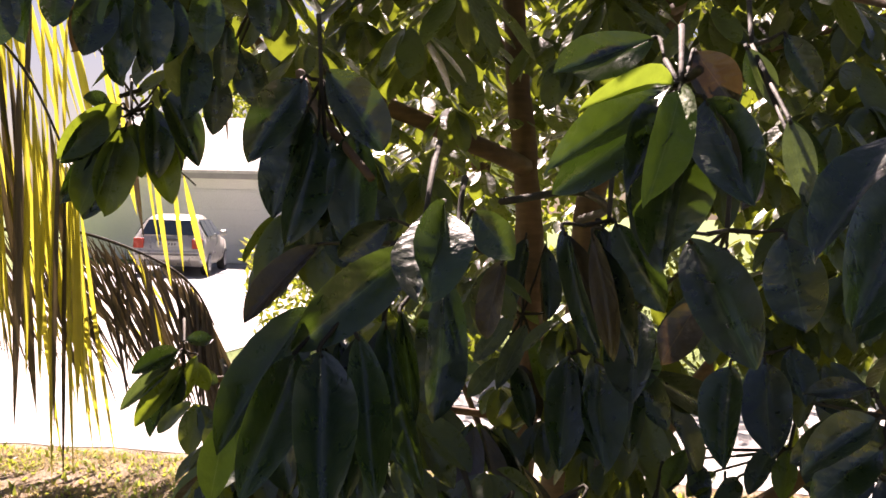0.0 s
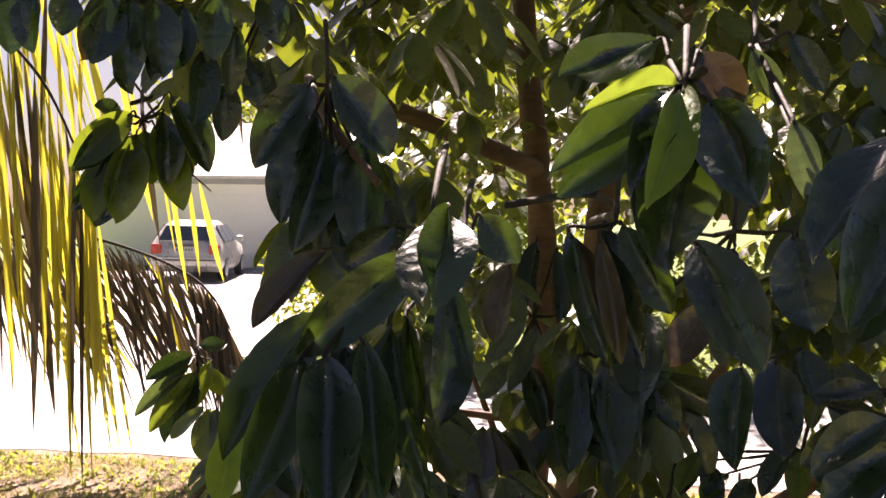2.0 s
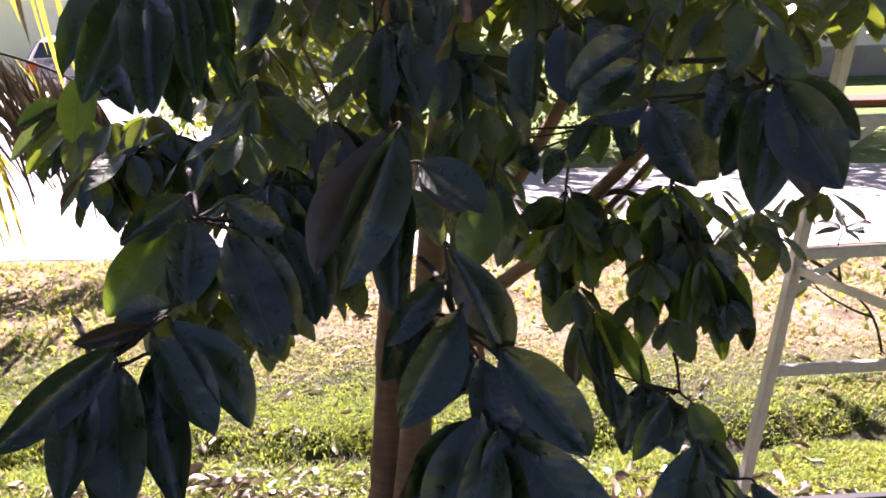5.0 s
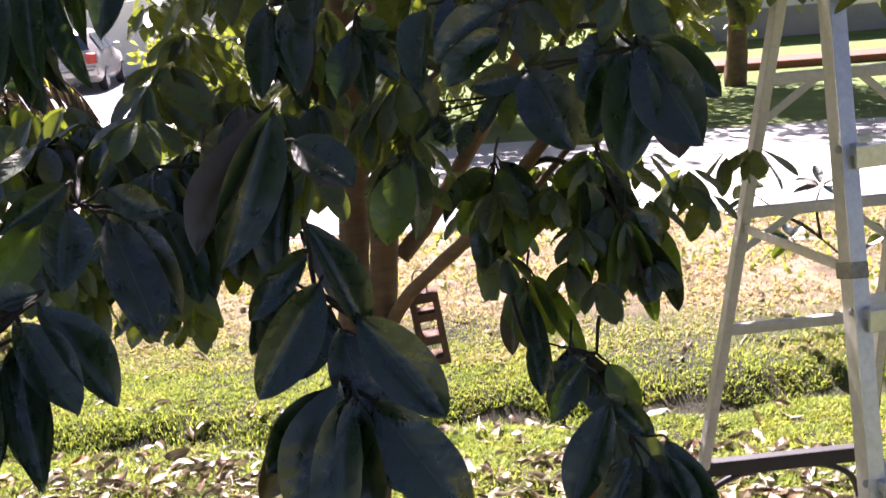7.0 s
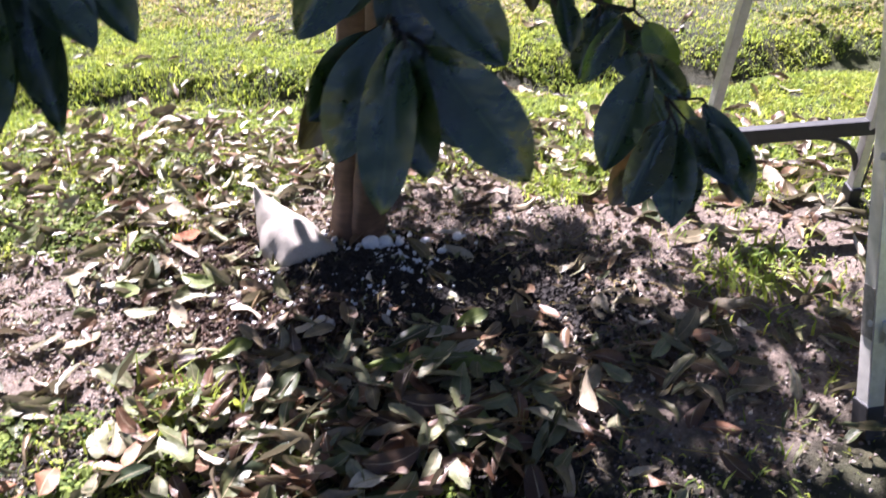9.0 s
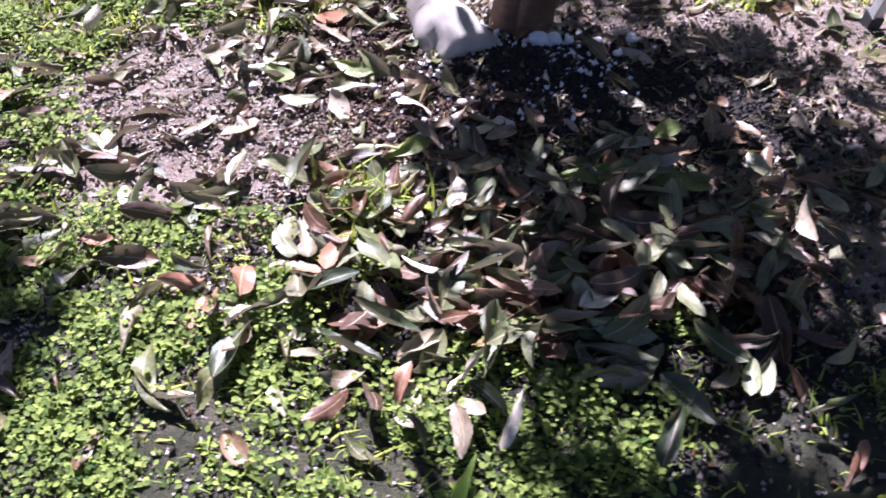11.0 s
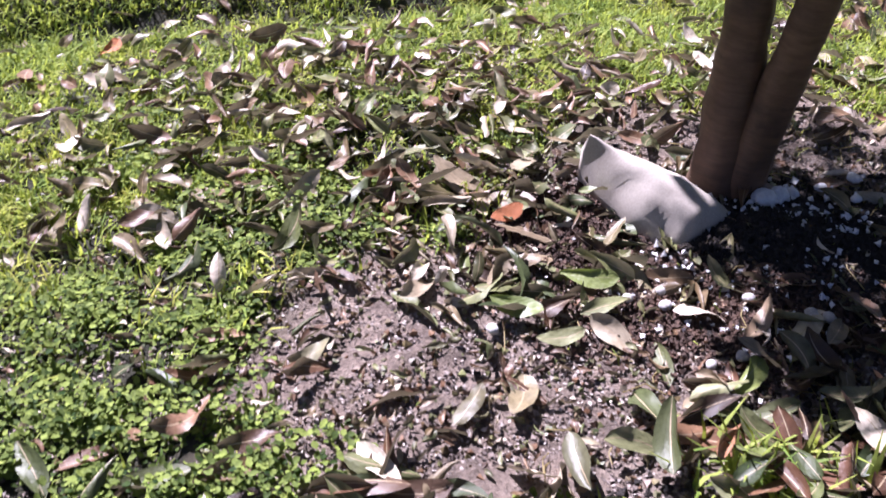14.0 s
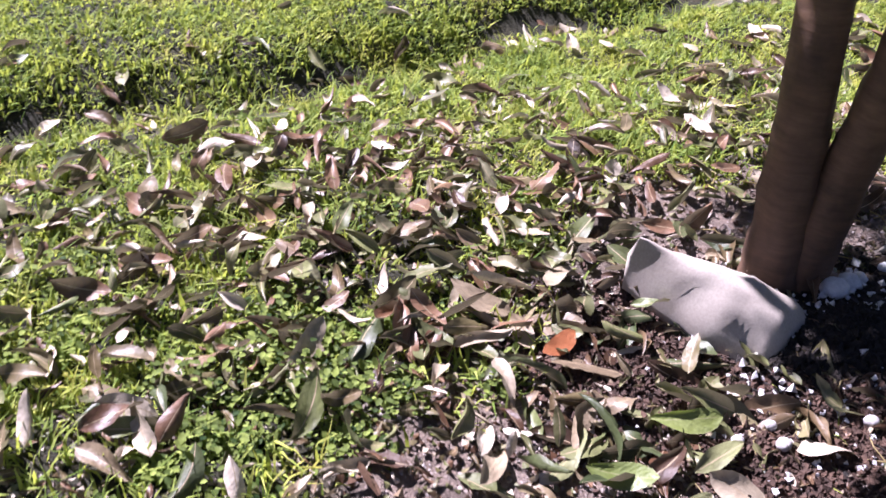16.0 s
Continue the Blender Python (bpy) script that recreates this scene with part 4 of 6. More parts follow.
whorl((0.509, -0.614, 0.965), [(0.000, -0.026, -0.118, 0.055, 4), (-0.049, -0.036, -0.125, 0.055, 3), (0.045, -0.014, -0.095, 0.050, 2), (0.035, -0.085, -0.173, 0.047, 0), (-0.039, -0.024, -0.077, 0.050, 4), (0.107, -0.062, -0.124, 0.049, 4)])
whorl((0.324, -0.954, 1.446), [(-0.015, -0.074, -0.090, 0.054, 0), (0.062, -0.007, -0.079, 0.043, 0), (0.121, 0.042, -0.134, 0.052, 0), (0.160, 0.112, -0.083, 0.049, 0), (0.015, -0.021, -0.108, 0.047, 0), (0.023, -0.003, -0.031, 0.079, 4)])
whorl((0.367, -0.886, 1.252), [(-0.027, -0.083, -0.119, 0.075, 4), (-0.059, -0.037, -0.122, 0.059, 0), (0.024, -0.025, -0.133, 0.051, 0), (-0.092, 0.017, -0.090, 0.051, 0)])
clump((0.00, -0.86, 1.42), 7, 0.134)
clump((0.03, -0.76, 1.35), 8, 0.135)
clump((0.13, -0.73, 1.32), 8, 0.126)
clump((0.17, -0.62, 1.36), 7, 0.134)
clump((-0.04, -0.67, 1.46), 7, 0.134)
clump((0.26, -0.70, 1.29), 7, 0.118)
clump((-0.19, -0.48, 1.97), 8, 0.150)
clump((-0.12, -0.36, 1.93), 7, 0.148)
clump((-0.31, -0.61, 1.90), 6, 0.123)
clump((0.03, -1.34, 1.24), 8, 0.119)
clump((0.06, -1.24, 1.21), 8, 0.128)
clump((0.07, -1.08, 1.18), 8, 0.134)
clump((0.14, -1.07, 1.17), 7, 0.119)
clump((-0.05, -0.93, 1.06), 8, 0.108)
clump((0.01, -0.92, 1.05), 7, 0.099)
clump((-0.11, -1.07, 1.33), 8, 0.134)
clump((-0.13, -0.87, 1.33), 8, 0.143)
clump((0.10, -1.15, 1.41), 7, 0.126)
clump((0.10, -1.20, 1.37), 6, 0.121)
clump((0.02, -0.53, 1.97), 7, 0.142)
clump((0.20, -0.59, 1.89), 7, 0.125)
clump((0.30, -0.78, 1.85), 7, 0.119)
clump((-0.05, -0.35, 1.83), 6, 0.126)
clump((0.02, -1.09, 1.30), 8, 0.125)
clump((0.09, -1.03, 1.28), 8, 0.130)
clump((0.08, -1.10, 1.22), 7, 0.111)
clump((0.28, -1.09, 1.28), 7, 0.128)
clump((0.16, -1.04, 1.17), 6, 0.115)
clump((0.61, -1.00, 1.41), 8, 0.121)
clump((0.69, -1.04, 1.42), 8, 0.123)
clump((0.56, -0.95, 1.47), 7, 0.118)
clump((0.71, -1.23, 1.48), 8, 0.128)
clump((0.64, -0.57, 1.20), 7, 0.114)
clump((0.55, -0.55, 1.13), 8, 0.117)
clump((0.59, -0.61, 1.01), 6, 0.104)
clump((0.34, -0.74, 1.19), 6, 0.108)
clump((-0.30, -0.92, 1.94), 8, 0.150)
clump((-0.22, -0.80, 1.96), 8, 0.143)
clump((-0.07, -0.45, 1.94), 7, 0.130)
clump((0.12, -0.41, 1.95), 8, 0.140)
clump((0.22, -0.48, 1.97), 7, 0.142)
clump((0.33, -0.66, 1.93), 7, 0.126)
clump((0.45, -0.53, 1.95), 7, 0.134)
clump((0.56, -0.50, 1.93), 7, 0.134)
clump((0.63, -0.59, 1.95), 8, 0.135)
clump((0.56, -0.71, 1.79), 7, 0.119)
clump((0.63, -0.70, 1.80), 7, 0.126)
clump((0.55, -0.82, 1.66), 8, 0.140)
clump((0.60, -0.82, 1.57), 8, 0.133)
clump((0.54, -0.73, 1.50), 7, 0.126)
clump((0.12, -0.83, 1.55), 7, 0.119)
clump((0.22, -0.71, 1.48), 7, 0.126)
clump((0.37, -0.67, 1.55), 7, 0.135)
clump((0.19, -0.72, 1.33), 7, 0.118)
clump((0.07, -0.65, 1.29), 7, 0.108)
clump((0.07, -0.44, 1.33), 6, 0.100)
clump((0.49, -0.64, 1.49), 7, 0.126)
clump((0.03, -0.85, 1.69), 7, 0.119)
clump((-0.14, -0.98, 1.30), 8, 0.143)
clump((-0.10, -0.87, 1.28), 8, 0.143)
clump((0.05, -0.95, 1.29), 8, 0.143)
clump((0.17, -1.02, 1.32), 8, 0.142)
clump((0.05, -1.08, 1.20), 7, 0.119)
clump((0.08, -0.98, 1.18), 7, 0.126)
clump((-0.02, -1.20, 1.21), 7, 0.125)
clump((-0.05, -0.93, 1.06), 7, 0.108)
clump((-0.04, -0.84, 0.99), 6, 0.085)
clump((0.47, -0.65, 1.15), 7, 0.127)
clump((0.66, -0.62, 1.11), 7, 0.127)
clump((0.73, -0.69, 1.02), 7, 0.104)
clump((0.48, -0.68, 1.04), 6, 0.117)
clump((0.66, -0.92, 0.83), 8, 0.148)
clump((0.71, -0.92, 0.79), 7, 0.139)
clump((-0.22, -0.89, 1.36), 8, 0.115)
clump((-0.15, -0.92, 1.37), 8, 0.115)
clump((-0.21, -0.95, 1.32), 7, 0.115)
clump((-0.14, -0.97, 1.33), 8, 0.115)
clump((-0.29, -0.88, 1.35), 7, 0.115)
clump((-0.08, -1.00, 1.35), 7, 0.115)
clump((0.07, -1.25, 1.24), 8, 0.115)
clump((0.13, -1.25, 1.18), 8, 0.110)
clump((0.03, -1.28, 1.19), 8, 0.115)
clump((0.09, -1.17, 1.29), 8, 0.110)
clump((0.11, -1.12, 1.22), 7, 0.105)
clump((0.61, -0.66, 1.08), 8, 0.115)
clump((0.68, -0.60, 1.09), 8, 0.115)
clump((0.73, -0.67, 1.02), 7, 0.110)
clump((0.64, -0.73, 1.00), 7, 0.110)
clump((0.57, -0.60, 1.14), 8, 0.110)
# the rest of the crown
crown_rng = np.random.default_rng(21)


def crown_whorls(count, centre, radii, size, droop, keep=lambda p: True):
    mats = []
    c, r = np.array(centre), np.array(radii)
    made = 0
    while made < count:
        q = crown_rng.normal(size=3)
        q = q / np.linalg.norm(q) * crown_rng.uniform(0.35, 1.0) ** 0.6
        p = c + q * r
        if not keep(p):
            continue
        made += 1
        a0 = crown_rng.uniform(0, 6.28)
        k = int(crown_rng.integers(5, 9))
        for j in range(k):
            a = a0 + j * 6.283 / k + crown_rng.uniform(-0.35, 0.35)
            dr = droop + crown_rng.uniform(-0.45, 0.45)
            d = np.array([math.cos(a), math.sin(a), -dr])
            d /= np.linalg.norm(d)
            ln = size * crown_rng.uniform(0.55, 1.05)
            face = Vector((-d[0] * 0.2 + crown_rng.uniform(-0.3, 0.3), -d[1] * 0.2 + crown_rng.uniform(-0.3, 0.3) - 0.2, 1.0))
            if abs(d[2]) > 0.75:
                face = Vector((math.cos(a), math.sin(a), 0.4))
            b = Vector(p) + Vector(d) * 0.02
            mats.append(leaf_pose(b, b + Vector(d) * ln, ln * crown_rng.uniform(0.36, 0.46), face))
    return mats


def shaded_gap(p):
    """Loose spots in the crown, through which sun flecks reach the leaf heap and the soil."""
    sx_, sy_ = p[0] + 0.391 * p[2], p[1] - 0.848 * p[2]
    thin = -0.07 if sx_ > 0.45 and sy_ < -0.45 else 0.0
    return -0.35 < sx_ < 1.2 and -1.3 < sy_ < 0.3 and noise.noise(Vector((sx_ * 5.5, sy_ * 5.5, 3.7))) > thin


def off_window(p):
    """Keeps the open side towards the street, the stems and the room round the lens clear of leaves."""
    x, y, z = p
    ahead = y + 2.3
    if ahead < 1.15 and z < 1.95:
        return False
    if x < 0.42 - 0.42 * ahead and (z - 1.63) < 0.14 * ahead:
        return False
    if x < 0.42 - 0.62 * ahead and (z - 1.63) < 0.26 * ahead:
        return False
    if z < 1.34 and -0.08 < x < 0.26 and y < 0.2:
        return False
    if shaded_gap(p):
        return False
    # a gap over the street between the lower boughs
    g = 2.2 / (y + 2.3)
    if y < 1.0 and 0.40 < 0.42 + (x - 0.42) * g < 0.58 and 1.13 < 1.63 + (z - 1.63) * g < 1.24:
        return False
    # the long limb towards the street stays in sight
    q = 2.25 / (y + 2.3)
    lx, lz = 0.42 + (x - 0.42) * q, 1.63 + (z - 1.63) * q
    if y < -0.15 and -0.45 < lx < 0.02 and abs(lz - 1.80 + 0.36 * lx) < 0.13:
        return False
    s = (y + 2.3) / 2.49
    if y < 0.15 and z < 2.2 and abs(x - 0.42 + 0.41 * s) < 0.04 + 0.09 * s:
        return False
    if x > 0.35 and y < 0.35 and 1.18 < z < 1.46:
        return False
    return z > 1.02


crown = crown_whorls(235, (0.30, 0.15, 1.75), (0.95, 0.85, 0.70), 0.115, 0.9, off_window)
crown += crown_whorls(210, (0.25, 0.35, 2.25), (1.15, 1.05, 0.60), 0.12, 0.7, off_window)
crown += crown_whorls(44, (-0.05, 0.95, 1.75), (0.75, 0.45, 0.45), 0.12, 0.8, lambda p: p[0] > -0.75 and not shaded_gap(p))
crown += crown_whorls(84, (-0.05, -0.72, 2.02), (0.72, 0.45, 0.22), 0.12, 1.1, off_window)
crown += crown_whorls(54, (0.85, -0.55, 1.62), (0.40, 0.48, 0.38), 0.115, 0.9, off_window)
crown += crown_whorls(26, (0.62, -0.35, 1.22), (0.36, 0.30, 0.22), 0.10, 1.0, off_window)
# sets added behind the crown to cast shade on the leaf heap and soil
crown += crown_whorls(46, (-0.40, 0.60, 1.42), (0.36, 0.42, 0.40), 0.12, 0.8, lambda p: p[2] > 1.05 and not shaded_gap(p))
crown += crown_whorls(20, (-0.45, 0.35, 1.28), (0.20, 0.25, 0.18), 0.115, 0.9)
crown += crown_whorls(14, (-0.80, 1.98, 2.47), (0.22, 0.24, 0.16), 0.13, 0.8)
crown += crown_whorls(20, (-0.70, 1.96, 2.50), (0.30, 0.28, 0.18), 0.13, 0.8)
crown += crown_whorls(25, (-0.05, 1.5, 2.32), (0.30, 0.25, 0.24), 0.13, 0.8)
# three sets added above the view, only to shade the leaves below them
crown += crown_whorls(12, (0.22, -1.18, 2.32), (0.26, 0.28, 0.07), 0.13, 0.6)
crown += crown_whorls(80, (0.10, -0.65, 2.55), (0.75, 0.60, 0.28), 0.13, 0.6, off_window)
crown += crown_whorls(85, (0.15, 0.42, 2.90), (1.0, 0.80, 0.28), 0.13, 0.6)
near = crown_whorls(9, (0.06, -1.00, 1.30), (0.20, 0.20, 0.09), 0.12, 1.6)
near += crown_whorls(5, (-0.08, -1.02, 1.30), (0.10, 0.15, 0.05), 0.11, 1.3)
near += crown_whorls(9, (0.30, -0.55, 1.33), (0.25, 0.22, 0.10), 0.115, 1.4, off_window)
near += crown_whorls(5, (0.58, -0.60, 1.46), (0.16, 0.22, 0.14), 0.115, 1.4, off_window)
near += crown_whorls(7, (-0.10, -0.80, 1.72), (0.14, 0.24, 0.12), 0.12, 1.6, off_window)
near += crown_whorls(6, (0.45, -0.70, 1.66), (0.14, 0.20, 0.16), 0.12, 1.3)
crown += crown_whorls(95, (0.4, 1.05, 2.55), (1.5, 0.45, 0.75), 0.13, 0.7, lambda p: p[0] > -0.5 and p[2] > 1.9)
crown += crown_whorls(70, (1.30, 0.65, 1.95), (0.75, 0.50, 0.55), 0.12, 0.8, lambda p: p[2] > 1.5)
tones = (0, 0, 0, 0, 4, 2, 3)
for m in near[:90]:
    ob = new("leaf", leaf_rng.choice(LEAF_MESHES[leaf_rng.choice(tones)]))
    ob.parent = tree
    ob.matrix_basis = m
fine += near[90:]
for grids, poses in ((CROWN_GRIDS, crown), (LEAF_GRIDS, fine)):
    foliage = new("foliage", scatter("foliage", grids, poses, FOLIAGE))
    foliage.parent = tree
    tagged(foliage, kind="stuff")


# ---- the stepladder ----
LAD_LF, LAD_RF = Vector((1.126, -0.690, 0.0)), Vector((0.815, 0.200, -0.01))
LAD_W = Vector((0.936, 0.353, 0.0))
REAR_W = Vector((0.972, 0.215, 0.0))
LAD_TOP = 1.74


def ladder():
    root = empty("stepladder", LAD_LF, "open cream stepladder with aluminium steps standing beside the tree", "ladder")
    inv = Matrix.Translation(-LAD_LF)
    d = (LAD_RF - LAD_LF)
    d.z = 0
    up = Vector((0, 0, 1))

    def front(s, z):
        """A point of the front rails: s 0 to 1 across, at height z."""
        k = z / LAD_TOP
        wide = 0.50 - 0.19 * k
        return LAD_LF + d * (0.46 * k) + LAD_W * (0.25 + (s - 0.5) * wide) + up * z

    def rear(s, z):
        k = z / LAD_TOP
        wide = 0.46 - 0.19 * k
        return LAD_RF - d * (0.42 * k) + REAR_W * (0.23 + 0.035 * k + (s - 0.5) * wide) + up * (z - 0.01)

    def beam(name, a, b, across, w, t, mat_, parent=root, label="", bevel=0.003):
        a, b = Vector(a), Vector(b)
        y = (b - a)
        ln = y.length
        y.normalize()
        x = (Vector(across) - y * y.dot(Vector(across))).normalized()
        m = Matrix((x, y, x.cross(y))).transposed().to_4x4()
        m.translation = a
        return part(name, box((-w / 2, 0, -t / 2), (w / 2, ln, t / 2), inv @ m, bevel), mat_, parent, label)
    for s in (0, 1):
        a, b = front(s, 0.02), front(s, LAD_TOP)
        rail = beam("rail", a, b, d, 0.046, 0.026, RAIL)
        sgn = -1 if s == 0 else 1
        # the pale lip on the front edge, and the foot
        off = -d.normalized() * 0.024
        beam("lip", a + off, b + off, LAD_W, 0.032, 0.006, ALU, rail, "bright aluminium lip", 0.001)
        beam("foot", front(s, 0.0) , front(s, 0.07), d, 0.056, 0.036, BLACK, rail, "black plastic foot", 0.004)
        for z in (0.235, 0.545, 0.850, 1.140, 1.430):
            p = front(s, z) + off * 0.55 + LAD_W * (sgn * 0.0145)
            bm = bmesh.new()
            bmesh.ops.create_uvsphere(bm, u_segments=8, v_segments=5, radius=0.0075, matrix=inv @ Matrix.Translation(p) @ Matrix.Diagonal((1, 1, 1, 1)))
            part("rivet", bm, GREYED, rail, smooth_shade=True)
    for z in (0.235, 0.545, 0.850, 1.140, 1.430):
        a, b = front(0, z), front(1, z)
        step = beam("step", a, b, d, 0.085, 0.022, ALU, label="ribbed aluminium step", bevel=0.003)
        lip = -d.normalized() * 0.045
        beam("step_edge", a + lip - up * 0.012, b + lip - up * 0.012, up, 0.042, 0.008, ALU, step, bevel=0.002)
    for s in (0, 1):
        leg = beam("rear_leg", rear(s, 0.02), rear(s, LAD_TOP - 0.05), d, 0.030, 0.024, GREYED, label="slim weathered rear leg")
        beam("foot", rear(s, -0.005), rear(s, 0.06), d, 0.042, 0.034, BLACK, leg, "black plastic foot", 0.004)
    for z in (0.655, 0.955, 1.26, 1.52):
        beam("rear_bar", rear(0, z), rear(1, z), up, 0.026, 0.018, GREYED)
    for z in (0.955, 1.26):
        for s, q in ((0, 0.34), (1, 0.66)):
            beam("brace", rear(s, z - 0.10), rear(q, z - 0.008), up, 0.016, 0.008, GREYED, bevel=0.001)
    low = beam("rear_bar", rear(-0.04, 0.255), rear(1.04, 0.255), up, 0.040, 0.030, BLACK, label="black bottom crossbar")
    for s, q in ((0, 0.45), (1, 0.55)):
        pts = [inv @ rear(s, 0.10), inv @ rear(s + (q - s) * 0.18, 0.185), inv @ rear(s + (q - s) * 0.55, 0.228), inv @ rear(q, 0.238)]
        part("arch", tube(spline(pts, 4), 0.0085, 6), BLACK, low, "curved black brace", True)
    for s in (0, 1):
        a, b = front(s, 0.92), rear(s, 0.92)
        beam("spreader", a, b, up, 0.020, 0.005, GREYED, bevel=0.001)
    # a rubbed-off sticker low on the side of the rail, and the spreader's hinge clips
    for s, z0, z1, lab in ((0, 0.20, 0.30, "grey rubbed-off sticker"),):
        side = -LAD_W * 0.0142
        beam("sticker", front(s, z0) + side, front(s, z1) + side, d, 0.036, 0.003, WORN, label=lab, bevel=0.0005)
    for s in (0, 1):
        p = front(s, 0.905)
        beam("clip", p, front(s, 0.935), d, 0.056, 0.034, WORN, label="dull metal hinge clip", bevel=0.002)
    pts = [inv @ (rear(1, z) + REAR_W * (0.022 + 0.006 * math.sin(9 * z))) for z in (1.45, 1.2, 0.95, 0.7, 0.45, 0.2, 0.03)]
    part("cord", tube(spline(pts, 3), 0.0035, 6), BLACK, root, "thin black cord", True)
    a, b = front(0, LAD_TOP), front(1, LAD_TOP)
    m = Matrix((LAD_W, d.normalized(), up)).transposed().to_4x4()
    m.translation = (a + b) / 2
    part("top_cap", box((-0.21, -0.10, 0.0), (0.21, 0.14, 0.045), inv @ m, 0.008), RAIL, root, "moulded cream top cap")
    return root


ladder()


# ---- cored brick on a wire ----
def hanging_brick():
    root = empty("brick", (0.182, 0.10, 0.66), "faded red cored clay brick hung on wire below a branch", "brick")
    m = pose(0, 0, 0, 4, -6, 12)
    bm = bmesh.new()
    L, W, D, t = 0.096, 0.038, 0.030, 0.017
    for x in (-W, W - t):
        add_box(bm, (x, -D, -L), (x + t, D, L), m, 0.0015)
    for z in (-L, -L * 0.40, L * 0.28, L - t * 1.2):
        add_box(bm, (-W + t * 0.9, -D + 0.0008, z), (W - t * 0.9, D - 0.0008, z + t * 1.2), m, 0.0015)
    part("body", bm, BRICK, root)
    part("wire", tube(spline([(-0.012, 0, 0.088), (-0.030, -0.01, 0.12), (-0.020, -0.03, 0.155), (0.004, -0.06, 0.165), (0.012, -0.03, 0.15), (0.0, 0.0, 0.088)], 5), 0.0022, 6), WIRE, root, "thin galvanised wire", True)
    return root


hanging_brick()


# ---- bag and spilled potting soil ----
def soil_bag():
    root = empty("bag", (-0.215, -0.06, -0.002), "small cream cloth bag lying on its side, spilling soil", "bag")
    axis = Vector((0.20, -0.185, -0.035))
    ln = 0.325
    y = axis.normalized()
    x = Vector((y.y, -y.x, 0)).normalized()
    z = x.cross(y)
    bm = bmesh.new()
    rings = []
    NS, NR = 18, 22
    for i in range(NS + 1):
        t = i / NS
        wide = 0.072 * min(1.0, 0.03 + 1.85 * t) * (1 + 0.06 * t)
        tall = 0.064 * (1.0 - 0.10 * t - 0.30 * t ** 3) * (1 - 0.4 * max(0, t - 0.9) / 0.1)
        ring = []
        for k in range(NR):
            a = 2 * math.pi * k / NR
            cx, cz = math.cos(a), math.sin(a)
            sz = math.copysign(abs(cz) ** 0.55, cz) * tall
            sx = math.copysign(abs(cx) ** 0.55, cx) * wide * (1.0 - 0.50 * max(-0.4, sz / tall))
            sz = max(sz, -0.72 * tall)
            p = x * sx + y * ((t - 0.5) * ln - t ** 3 * (0.030 + 0.030 * sx / wide)) + z * (sz + tall * 0.8)
            w = noise.noise(Vector((sx * 22, t * 6, sz * 22))) * 0.010 + noise.noise(Vector((sx * 60, t * 22, sz * 60 + 5))) * 0.0035
            w *= min(1.0, 6 * t)
            ring.append(bm.verts.new(p + (x * cx + z * cz) * w))
        rings.append(ring)
    for a, b in zip(rings, rings[1:]):
        for k in range(NR):
            bm.faces.new((a[k], a[(k + 1) % NR], b[(k + 1) % NR], b[k]))
    # far end gathered shut; near end left open with an inward hem
    tail = bm.verts.new(y * (-0.5 * ln - 0.010) + z * 0.076)
    for k in range(NR):
        bm.faces.new((rings[0][(k + 1) % NR], rings[0][k], tail))
    inner = [bm.verts.new(v.co * 0.90 - y * 0.03 + z * 0.004) for v in rings[-1]]
    deep = [bm.verts.new(v.co * 0.62 - y * 0.03) for v in rings[-1]]
    for r0, r1 in ((rings[-1], inner), (inner, deep)):
        for k in range(NR):
            bm.faces.new((r0[k], r0[(k + 1) % NR], r1[(k + 1) % NR], r1[k]))
    bm.faces.new(deep)
    rim_pts = [v.co.copy() for v in rings[-1] + rings[-1][:1]]
    bmesh.ops.recalc_face_normals(bm, faces=bm.faces)
    part("body", bm, CLOTH, root, smooth_shade=True)
    bm = bmesh.new()
    add_tube(bm, rim_pts, 0.0028, 6)
    part("hem", bm, CLOTH, root, "rolled hem round the open mouth", True)
    return root


soil_bag()
soil_rng = np.random.default_rng(11)
a = soil_rng.uniform(0, 6.283, 5200)
r = np.abs(soil_rng.normal(0, 1, 5200)) ** 0.8
sx, sy = -0.02 + 0.15 * r * np.cos(a), -0.15 + 0.085 * r * np.sin(a)


def grains(name, xs, ys, zs, size, material, rng_):
    """Small angular lumps in one mesh."""
    base = np.array([(1, 0, 0), (-0.5, 0.87, -0.1), (-0.5, -0.87, 0.1), (0.1, 0.1, 0.9), (0, 0, -0.8)])
    tri = np.array([(0, 1, 3), (1, 2, 3), (2, 0, 3), (1, 0, 4), (2, 1, 4), (0, 2, 4)])
    n = len(xs)
    s = size * rng_.uniform(0.45, 1.3, (n, 1, 1))
    q = rng_.normal(size=(n, 3, 3))
    q, _ = np.linalg.qr(q)
    v = np.einsum("nij,kj->nki", q, base) * s * rng_.uniform(0.7, 1.2, (n, 1, 3))
    v += np.stack([xs, ys, zs], -1)[:, None, :]
    f = (tri[None] + (np.arange(n) * 5)[:, None, None]).reshape(-1, 3)
    return new(name, arrays(name, v.reshape(-1, 3), f, material, smooth_shade=False))


